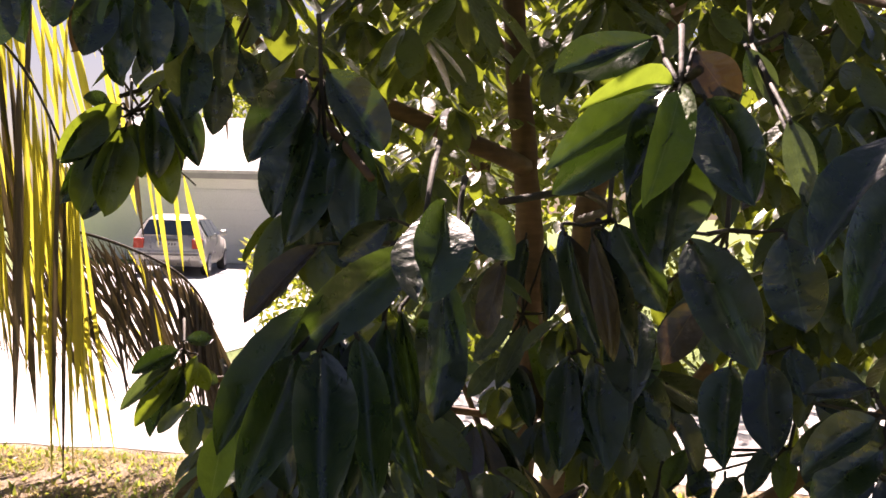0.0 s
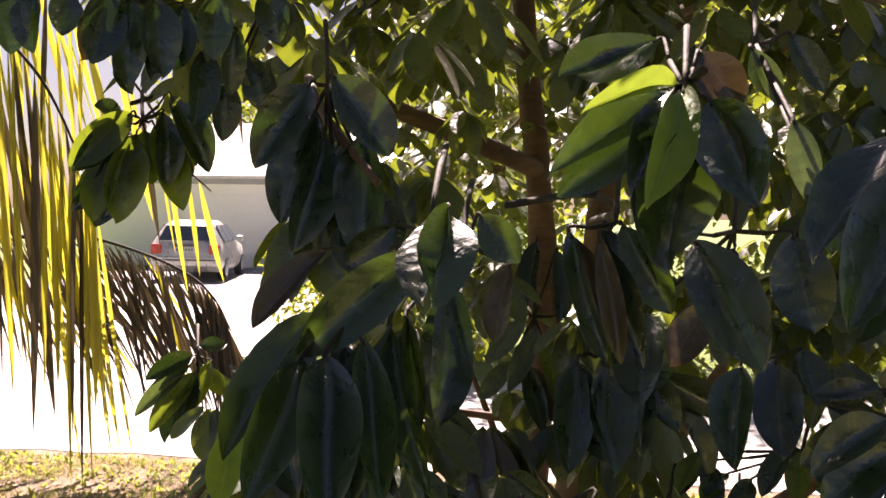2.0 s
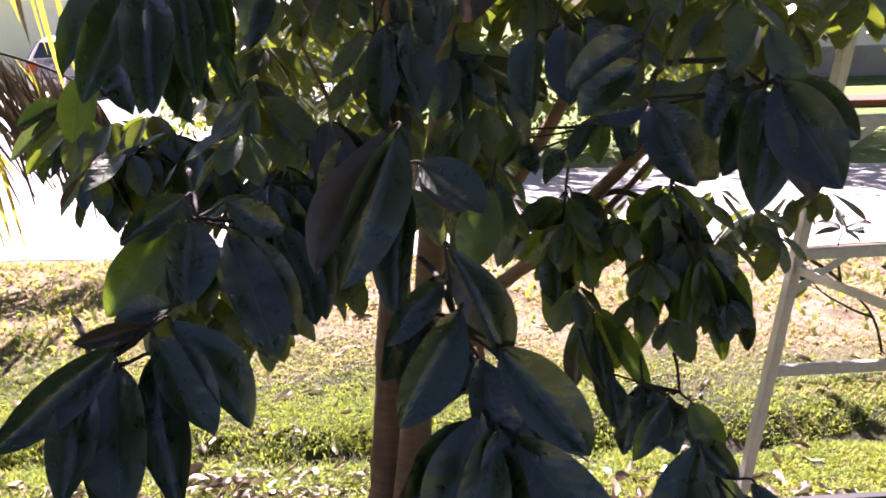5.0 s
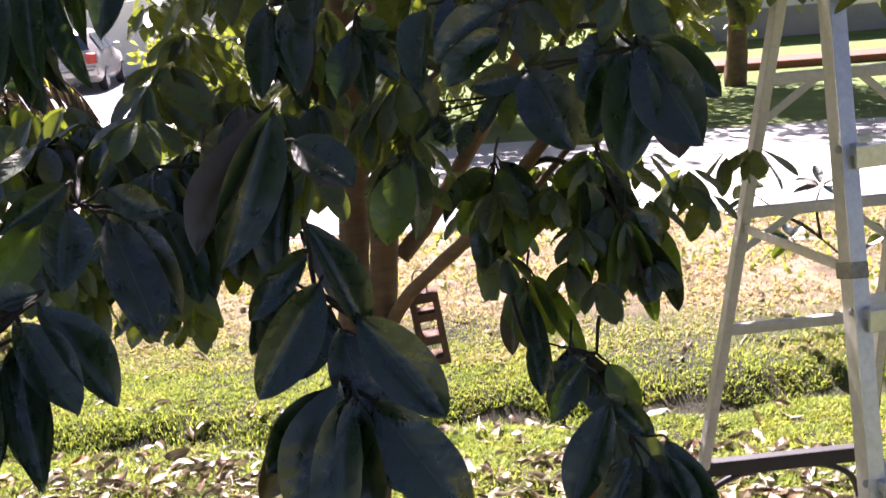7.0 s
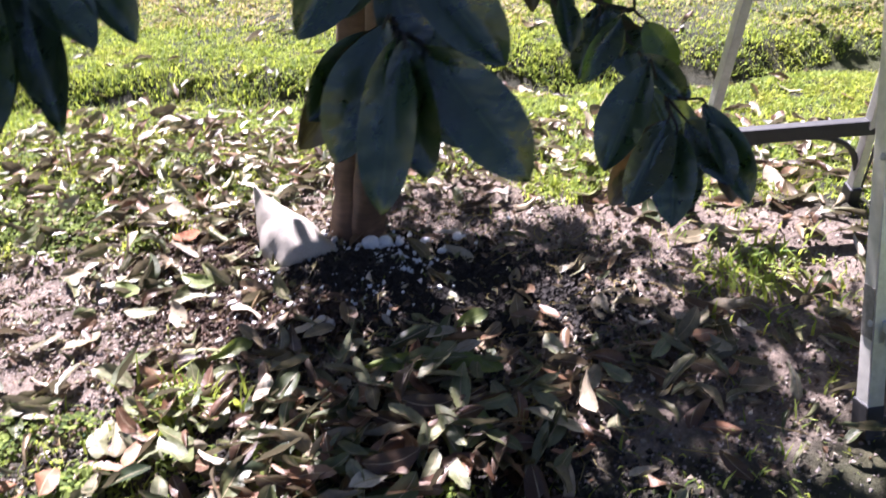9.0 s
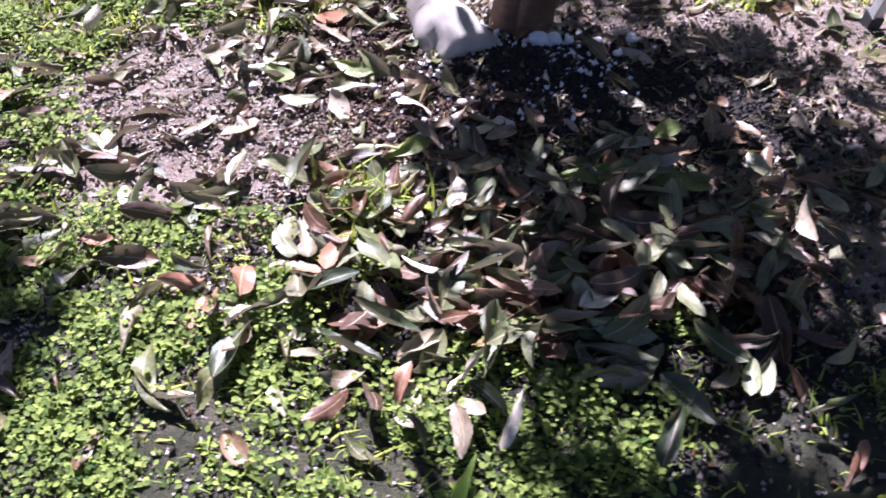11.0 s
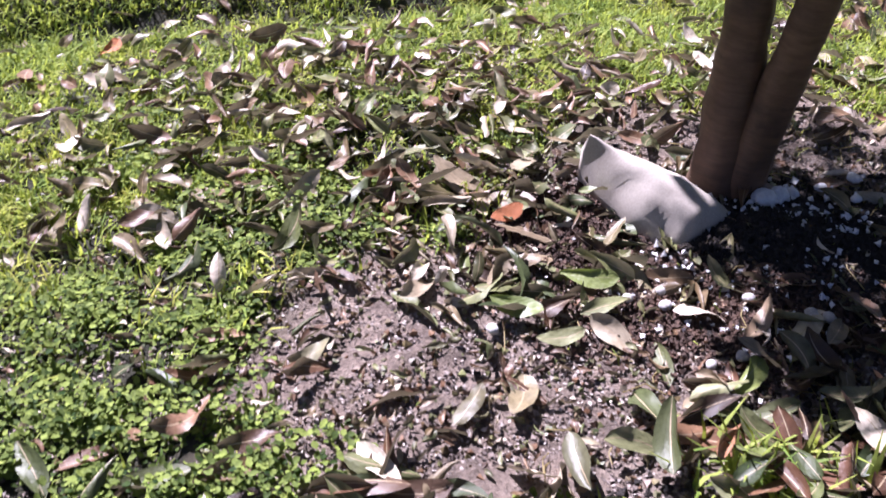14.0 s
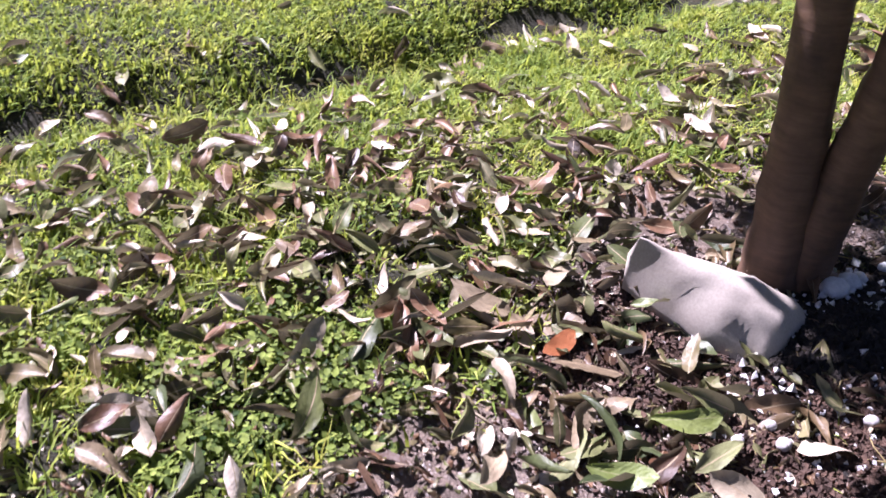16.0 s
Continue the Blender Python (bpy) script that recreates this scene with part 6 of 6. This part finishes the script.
# ---- palm beside the lawn ----
def palm():
    root = empty("palm", (-5.1, 4.0, -0.1), "palm with long drooping fronds, yellow-green in the sun", "palm tree")
    ring = [(0.0, 0.0, -0.05)] + [(0.03 * math.sin(i), 0.02 * math.cos(i), 0.28 * (i + 1)) for i in range(8)]
    part("trunk", tube(spline(ring, 3), [0.11 - 0.002 * i for i in range(60)][:len(spline(ring, 3))], 12, rough=0.25), BARK, root, "grey ringed palm trunk", True)
    grid_ = leaf_grid(8, 2, 0.9, 0.35, 0.0, 0.4, seed=6, blunt=False)
    meshes = [arrays("leaflet", *grid_[:2], PALM_LEAF, grid_[2]), arrays("leaflet", *grid_[:2], PALM_DRY_SHADED, grid_[2])]
    rnd = random.Random(4)

    def frond(pts, count, ln, dry_, drop, torn=0.0):
        p = spline(pts, 10)
        k = len(p) - 1
        fr = part("frond", tube(p, [0.020 - 0.015 * i / k for i in range(k + 1)], 6), TWIG, root, "brown drooping frond" if dry_ else "yellow-green drooping frond", True)
        for i in range(count):
            t = 0.10 + 0.88 * i / count
            q = p[int(t * k)]
            tan = (p[min(int(t * k) + 1, k)] - p[max(int(t * k) - 1, 0)]).normalized()
            across = tan.cross(Vector((0, 0, 1))).normalized()
            for s in (-1, 1):
                if t > 0.62 and rnd.random() < torn:
                    continue
                l_ = ln * (0.55 + 0.6 * math.sin(math.pi * min(1, t * 0.8 + 0.12))) * rnd.uniform(0.8, 1.15)
                d = across * (s * (0.35 + rnd.uniform(-0.30, 0.30))) + tan * ((0.75 if dry_ else 0.70) + rnd.uniform(-0.3, 0.35)) - Vector((0, 0, drop * rnd.uniform(0.85, 1.2)))
                d.normalize()
                # some green-frond leaflets take the dark copy, their shade in the colour
                ob = new("leaflet", meshes[1 if (dry_ and rnd.random() < 0.92) or rnd.random() < 0.24 else 0])
                ob.parent = fr
                ob.matrix_basis = leaf_pose(q, q + d * l_, (0.032 if dry_ else 0.056) * rnd.uniform(0.55, 1.25), Vector((rnd.uniform(-0.9, 0.9), -0.7, 0.5)), 0.045)
        return fr
    o = Vector((-5.1, 4.0, -0.1))

    def rel(*pts):
        return [Vector(q) - o for q in pts]
    top = (-5.1, 4.0, 2.3)
    frond(rel(top, (-4.74, 4.0, 1.75), (-4.2, 4.0, 1.44), (-3.77, 4.0, 1.45), (-3.35, 4.0, 1.37), (-2.94, 4.0, 1.22), (-2.74, 4.0, 1.06), (-2.62, 4.0, 0.86)), 88, 1.0, True, 1.15)
    frond(rel(top, (-4.9, 3.9, 3.2), (-4.6, 3.8, 3.55), (-4.09, 3.8, 3.25), (-3.63, 3.8, 2.88), (-3.17, 3.8, 2.38), (-2.89, 3.8, 1.95), (-2.67, 3.8, 1.75)), 30, 1.0, False, 2.4, 0.82)
    frond(rel(top, (-5.0, 3.7, 2.9), (-4.68, 3.5, 2.95), (-4.1, 3.5, 2.79), (-3.69, 3.5, 2.44), (-3.41, 3.5, 1.96), (-3.25, 3.5, 1.6)), 30, 2.1, False, 3.6)
    frond(rel(top, (-5.0, 4.2, 3.3), (-4.5, 4.5, 3.9), (-3.8, 4.7, 3.7), (-3.2, 4.8, 3.2), (-2.9, 4.9, 2.6)), 18, 1.0, False, 2.4, 0.9)
    # frond added above the view to throw shade on the near weeds
    frond(rel(top, (-4.6, 3.3, 3.5), (-3.9, 2.7, 3.95), (-2.9, 1.85, 3.9), (-2.18, 1.38, 3.4), (-1.83, 1.0, 2.9)), 84, 0.8, False, 1.6)
    frond(rel(top, (-5.4, 4.3, 3.2), (-5.9, 4.5, 3.7), (-6.6, 4.8, 3.5), (-7.1, 5.0, 2.9)), 30, 0.9, False, 1.2)
    frond(rel(top, (-5.2, 3.4, 3.2), (-5.4, 2.8, 3.7), (-5.6, 2.2, 3.5), (-5.8, 1.7, 2.8)), 30, 0.9, False, 1.2)
    return root


palm()


# ---- parked car ----
def car():
    root = empty("car", (-11.95, 20.75, -0.074), "pale beige estate car parked facing the garage", "car")
    root.rotation_euler = (0, 0, radians(17.5))
    # sections along the car, rear at y 0, nose at y 4.4: (y, floor, belt, roof, half width low, half width roof)
    secs = [(0.0, 0.42, 0.62, 0.63, 0.72, 0.70), (0.05, 0.30, 0.86, 0.88, 0.82, 0.74), (0.16, 0.24, 0.92, 0.95, 0.85, 0.72), (0.42, 0.22, 0.93, 1.38, 0.86, 0.58),
            (0.9, 0.22, 0.93, 1.44, 0.86, 0.58), (1.7, 0.22, 0.92, 1.46, 0.86, 0.59), (2.35, 0.22, 0.91, 1.38, 0.86, 0.57), (2.95, 0.22, 0.90, 0.95, 0.86, 0.70),
            (3.7, 0.23, 0.82, 0.85, 0.85, 0.68), (4.2, 0.28, 0.68, 0.70, 0.80, 0.62), (4.4, 0.40, 0.55, 0.56, 0.66, 0.55)]
    bm = bmesh.new()
    rings = []
    for y, fl, be, ro, wl, wr in secs:
        half = [(wl * 0.9, fl), (wl, fl + 0.14), (wl + 0.015, (fl + be) / 2), (wl - 0.02, be), (wr, ro - 0.05), (wr - 0.09, ro)]
        pts = half + [(-a, b) for a, b in half[::-1]]
        rings.append([bm.verts.new((a, y, b)) for a, b in pts])
    k = len(rings[0])
    for a, b in zip(rings, rings[1:]):
        for j in range(k):
            bm.faces.new((a[j], a[(j + 1) % k], b[(j + 1) % k], b[j]))
    bm.faces.new(rings[0])
    bm.faces.new(rings[-1][::-1])
    bmesh.ops.recalc_face_normals(bm, faces=bm.faces)
    bevel_edges = [e for e in bm.edges if len(e.link_faces) == 2 and e.calc_face_angle(0) > 0.5]
    bmesh.ops.bevel(bm, geom=bevel_edges, offset=0.03, segments=2, affect="EDGES")
    part("body", bm, CAR_PAINT, root, "pale beige metallic paint", True)

    def sheet(name, pts, mat_, thick=0.012, label=""):
        b_ = bmesh.new()
        f = b_.faces.new([b_.verts.new(p) for p in pts])
        ex = bmesh.ops.extrude_face_region(b_, geom=[f])
        f.normal_update()
        bmesh.ops.translate(b_, verts=[g for g in ex["geom"] if isinstance(g, bmesh.types.BMVert)], vec=f.normal * thick)
        bmesh.ops.recalc_face_normals(b_, faces=b_.faces)
        return part(name, b_, mat_, root, label)
    sheet("rear_window", [(-0.66, 0.160, 0.985), (0.66, 0.160, 0.985), (0.52, 0.385, 1.33), (-0.52, 0.385, 1.33)], CAR_GLASS, 0.02, "dark tinted rear window")
    for s in (-1, 1):
        o = 0.02 * s
        for y0, y1, y2, y3 in ((0.50, 1.18, 0.62, 1.20), (1.24, 1.95, 1.26, 1.95), (2.01, 2.75, 2.01, 2.36)):
            pts = [(0.852 * s, y0, 0.955), (0.852 * s, y1, 0.950), (0.612 * s, y3, 1.345), (0.612 * s, y2, 1.35)]
            sheet("side_window", pts if s < 0 else pts[::-1], CAR_GLASS, 0.012 if s < 0 else 0.012)
        part("tail_light", box((0.56 * s, -0.02, 0.66), (0.80 * s, 0.10, 0.90), None, 0.02), LAMP_RED, root, "red tail light")
        part("mirror", box((0.86 * s, 2.42, 0.93), (1.03 * s, 2.54, 1.07), None, 0.03), CAR_PAINT, root)
        for yy in (0.78, 3.50):
            b_ = bmesh.new()
            for r0, r1, w in ((0.0, 0.31, 0.19),):
                bmesh.ops.create_cone(b_, cap_ends=True, segments=28, radius1=0.31, radius2=0.31, depth=0.19, matrix=Matrix.Translation((0.78 * s, yy, 0.31)) @ Matrix.Rotation(radians(90), 4, "Y"))
            bmesh.ops.bevel(b_, geom=[e for e in b_.edges if len(e.link_faces) == 2 and e.calc_face_angle(0) > 1], offset=0.03, segments=2, affect="EDGES")
            wheel = part("wheel", b_, BLACK, root, "black tyre", False)
            b_ = bmesh.new()
            bmesh.ops.create_cone(b_, cap_ends=True, segments=24, radius1=0.20, radius2=0.18, depth=0.02, matrix=Matrix.Translation((0.880 * s, yy, 0.31)) @ Matrix.Rotation(radians(90 * s), 4, "Y"))
            for q in range(5):
                add_box(b_, (-0.025, 0.03, -0.012), (0.025, 0.18, 0.012), Matrix.Translation((0.888 * s, yy, 0.31)) @ Matrix.Rotation(radians(72 * q), 4, "X") @ Matrix.Rotation(radians(90), 4, "Y"))
            part("rim", b_, ALU, wheel, "spoked alloy rim")
    part("bumper", box((-0.80, -0.09, 0.36), (0.80, 0.08, 0.60), None, 0.04), CAR_PAINT, root)
    part("bumper_strip", box((-0.74, -0.10, 0.50), (0.74, -0.085, 0.545), None, 0.004), CAR_TRIM, root, "dark rubbing strip")
    plate_ = part("number_plate", box((-0.26, -0.012, 0.70), (0.26, 0.035, 0.83), None, 0.005), PLATE, root, "pale plate")
    for i in range(6):
        part("bar", box((-0.20 + 0.07 * i, -0.016, 0.735), (-0.16 + 0.07 * i, -0.0125, 0.795)), CAR_TRIM, plate_)
    part("handle", box((0.30, 0.02, 0.86), (-0.30, 0.06, 0.895), None, 0.01), CAR_TRIM, root)
    return root


car()


# ---- houses over the road ----
def garage():
    root = empty("garage", (-11, 27.2, -0.08), "white stucco garage with a long grey eave", "house")
    o = Vector((-11, 27.2, -0.08))
    part("wall", box((-7.5, 0, 0), (4.6, 0.25, 2.55), None, 0.01), STUCCO, root)
    part("wall", box((4.35, 0.25, 0), (4.6, 8.0, 2.55), None, 0.01), STUCCO, root)
    part("wall", box((-7.5, 0.25, 0), (-7.25, 8.0, 2.55), None, 0.01), STUCCO, root)
    part("fascia", box((-7.9, -0.45, 2.50), (5.0, -0.40, 2.66), None, 0.01), TRIM, root, "grey fascia board")
    part("soffit", box((-7.9, -0.40, 2.555), (5.0, 0.3, 2.60)), STUCCO, root)
    bm = bmesh.new()
    v = [bm.verts.new(q) for q in ((-7.9, -0.45, 2.665), (5.0, -0.45, 2.665), (5.0, 4.2, 4.6), (-7.9, 4.2, 4.6), (-7.9, 8.4, 2.665), (5.0, 8.4, 2.665))]
    bm.faces.new((v[0], v[1], v[2], v[3]))
    bm.faces.new((v[3], v[2], v[5], v[4]))
    ex = bmesh.ops.extrude_face_region(bm, geom=bm.faces[:])
    bmesh.ops.translate(bm, verts=[g for g in ex["geom"] if isinstance(g, bmesh.types.BMVert)], vec=(0, 0, 0.09))
    bmesh.ops.recalc_face_normals(bm, faces=bm.faces)
    part("roof", bm, ROOF, root, "pale low-pitched roof")
    door_ = part("garage_door", box((-5.6, -0.05, 0.02), (-0.6, -0.004, 2.2), None, 0.01), STUCCO, root, "white panelled garage door")
    for i in range(4):
        part("panel", box((-5.5, -0.066, 0.08 + 0.53 * i), (-0.7, -0.054, 0.54 + 0.53 * i), None, 0.008), STUCCO, door_)
    return root


garage()


def house_far():
    root = empty("house", (9.0, 22.0, -0.1), "pale house behind a lawn across the street", "house")
    part("wall", box((-7.5, 0, 0), (7.0, 0.25, 2.7), None, 0.01), STUCCO, root)
    part("plinth", box((-7.52, -0.06, 0), (7.02, -0.003, 0.65), None, 0.01), TRIM, root, "grey base course")
    for x_ in (-5.2, -1.6, 3.2):
        w_ = part("window", box((x_, -0.04, 1.0), (x_ + 1.5, 0.0, 2.1), None, 0.01), RAIL, root, "white window")
        part("pane", box((x_ + 0.08, -0.05, 1.08), (x_ + 0.72, -0.042, 2.02)), CAR_GLASS, w_)
        part("pane", box((x_ + 0.78, -0.05, 1.08), (x_ + 1.42, -0.042, 2.02)), CAR_GLASS, w_)
    bm = bmesh.new()
    v = [bm.verts.new(q) for q in ((-8, -0.6, 2.7), (7.6, -0.6, 2.7), (7.6, 4.5, 4.7), (-8, 4.5, 4.7), (-8, 9, 2.7), (7.6, 9, 2.7))]
    bm.faces.new((v[0], v[1], v[2], v[3]))
    bm.faces.new((v[3], v[2], v[5], v[4]))
    ex = bmesh.ops.extrude_face_region(bm, geom=bm.faces[:])
    bmesh.ops.translate(bm, verts=[g for g in ex["geom"] if isinstance(g, bmesh.types.BMVert)], vec=(0, 0, 0.12))
    bmesh.ops.recalc_face_normals(bm, faces=bm.faces)
    part("roof", bm, ROOF, root)
    return root


house_far()
bm = bmesh.new()
add_box(bm, (2.0, 14.6, -0.11), (16.0, 15.6, 0.03), None, 0.04)
bed = part("flower_bed", bm, BED)
tagged(bed, "reddish mulched bed along the far lawn", "flower bed", kind="structure")


# ---- trees and shrubs over the road ----
far_rng = np.random.default_rng(31)
FAR_GRIDS = [leaf_grid(2, 2, 0.3, 0.3, 0, 0, seed=1)]


def far_tree(x, y, trunk_h, crown_c, crown_r, count, leaf, label):
    root = empty("tree", (x, y, -0.1), label, "tree", "trees over the road")
    b_ = bmesh.new()
    add_tube(b_, spline([(0, 0, -0.1), (0.05, 0, trunk_h * 0.5), (0, 0.1, trunk_h), (0.1, 0, trunk_h * 1.5)], 4), [0.16 - 0.008 * i for i in range(13)], 10, rough=0.2)
    for i in range(7):
        a_ = i * 0.9
        add_tube(b_, spline([(0, 0.05, trunk_h * (0.8 + 0.08 * i)), (0.5 * math.cos(a_), 0.5 * math.sin(a_), trunk_h * (1.0 + 0.1 * i)),
                             (crown_r[0] * 0.7 * math.cos(a_), crown_r[1] * 0.7 * math.sin(a_), crown_c + 0.2 * (i - 3))], 3), [0.06 - 0.006 * j for j in range(7)], 6)
    part("trunk", b_, BARK, root, smooth_shade=True)
    mats = []
    clumps = []
    while len(clumps) < max(8, count // 70):
        q = far_rng.normal(size=3)
        q = q / np.linalg.norm(q) * far_rng.uniform(0.3, 1.0)
        clumps.append((q * np.array(crown_r) + np.array([0, 0, crown_c]), far_rng.uniform(0.16, 0.34)))
    for i in range(count):
        c_, s_ = clumps[far_rng.integers(len(clumps))]
        p = c_ + far_rng.normal(0, s_ * np.mean(crown_r) * 0.55, 3)
        d = far_rng.normal(size=3) + np.array([0, 0, -0.5])
        d /= np.linalg.norm(d)
        mats.append(leaf_pose(Vector(p), Vector(p) + Vector(d) * leaf * far_rng.uniform(0.6, 1.3), leaf * 0.5, Vector(far_rng.normal(size=3)) + Vector((0, 0, 0.8))))
    cr = new("crown", scatter("crown", FAR_GRIDS, mats, FAR_LEAF))
    cr.parent = root
    return root


far_tree(-2.6, 12.0, 1.8, 3.6, (2.6, 1.8, 2.6), 9000, 0.19, "leafy tree with yellow-green sunlit crown")
far_tree(2.2, 12.6, 1.8, 3.6, (2.8, 1.8, 2.7), 9000, 0.19, "leafy tree with yellow-green sunlit crown")
far_tree(6.6, 12.2, 1.8, 4.0, (2.6, 1.8, 2.6), 7000, 0.19, "leafy tree with yellow-green sunlit crown")
far_tree(-19.5, 17.0, 2.0, 4.0, (3.6, 2.2, 2.8), 5200, 0.22, "leafy tree with yellow-green sunlit crown")
far_tree(-16.0, 38.0, 3.0, 6.0, (6.0, 3.0, 3.5), 4200, 0.35, "tall leafy tree behind the garage")


def hedge(x0, x1, y0, y1, h, count, label):
    mats = []
    for _ in range(count):
        p = Vector((far_rng.uniform(x0, x1), far_rng.uniform(y0, y1), -0.1 + h * far_rng.random() ** 0.7))
        d = Vector(far_rng.normal(size=3)).normalized()
        mats.append(leaf_pose(p, p + d * 0.13 * far_rng.uniform(0.6, 1.3), 0.06, Vector(far_rng.normal(size=3)) + Vector((0, 0, 0.8))))
    ob = new("hedge", scatter("hedge", FAR_GRIDS, mats, FAR_LEAF))
    return tagged(ob, label, "hedge")


hedge(-5.0, 1.6, 9.6, 10.6, 1.35, 5200, "loose leafy hedge along the street")
hedge(-26.0, -15.8, 15.0, 16.2, 1.2, 3600, "loose leafy hedge beside the driveway")


def small_palm(x, y, s, label):
    root = empty("shrub_palm", (x, y, -0.08), label, "shrub")
    rnd = random.Random(int(x * 10))
    g_ = leaf_grid(5, 2, 0.6, 1.2, 0, 0, seed=3, blunt=False)
    me = arrays("leaf", *g_[:2], PALM_LEAF, g_[2])
    for i in range(26):
        a_ = rnd.uniform(0, 6.28)
        b_ = Vector((0.05 * math.cos(a_), 0.05 * math.sin(a_), 0.1))
        d = Vector((math.cos(a_), math.sin(a_), rnd.uniform(0.5, 1.8))).normalized()
        ob = new("leaf", me)
        ob.parent = root
        ob.matrix_basis = leaf_pose(b_, b_ + d * s * rnd.uniform(0.7, 1.1), 0.07 * s, Vector((0, 0, 1)), 0.12)
    part("stem", tube([(0, 0, -0.1), (0, 0, 0.12)], 0.07, 8), BARK, root, smooth_shade=True)
    return root


small_palm(-8.75, 20.5, 1.5, "small spiky palm shrub beside the driveway")
small_palm(-8.5, 18.9, 0.9, "low grassy shrub beside the driveway")


# ---- sapling behind the ladder ----
def sapling():
    root = empty("sapling", (1.74, 2.38, -0.1), "thin leaning sapling with a few leaves on the lawn", "sapling")
    twigs = [[(0, 0, -0.03), (-0.06, 0.00, 0.21), (-0.21, -0.02, 0.38), (-0.37, -0.05, 0.50), (-0.56, -0.10, 0.66)],
             [(-0.21, -0.02, 0.38), (-0.30, -0.03, 0.46), (-0.44, 0.00, 0.51), (-0.63, 0.00, 0.51)],
             [(-0.06, 0.00, 0.21), (-0.16, -0.05, 0.26), (-0.28, -0.05, 0.33), (-0.34, -0.05, 0.39)],
             [(-0.21, -0.02, 0.38), (-0.23, -0.03, 0.53), (-0.21, -0.03, 0.62)],
             [(0, 0, 0.02), (0.05, 0.00, 0.18), (0.08, 0.00, 0.38)]]
    rnd = random.Random(2)
    for t_ in twigs:
        k = 4 * (len(t_) - 1)
        part("branch", tube(spline(t_, 4), [0.0075 - 0.005 * i / k for i in range(k + 1)], 6), TWIG, root, smooth_shade=True)
        e = Vector(t_[-1])
        for i in range(7):
            a_ = rnd.uniform(0, 6.28)
            d = Vector((math.cos(a_), 0.5 * math.sin(a_), rnd.uniform(-0.6, 0.6))).normalized()
            ob = new("leaf", LEAF_MESHES[rnd.choice((0, 2, 3))][i % 5])
            ob.parent = root
            ob.matrix_basis = leaf_pose(e + d * 0.01, e + d * rnd.uniform(0.09, 0.14), 0.05, Vector((rnd.uniform(-0.4, 0.4), -0.6, 1)))
    return root


sapling()
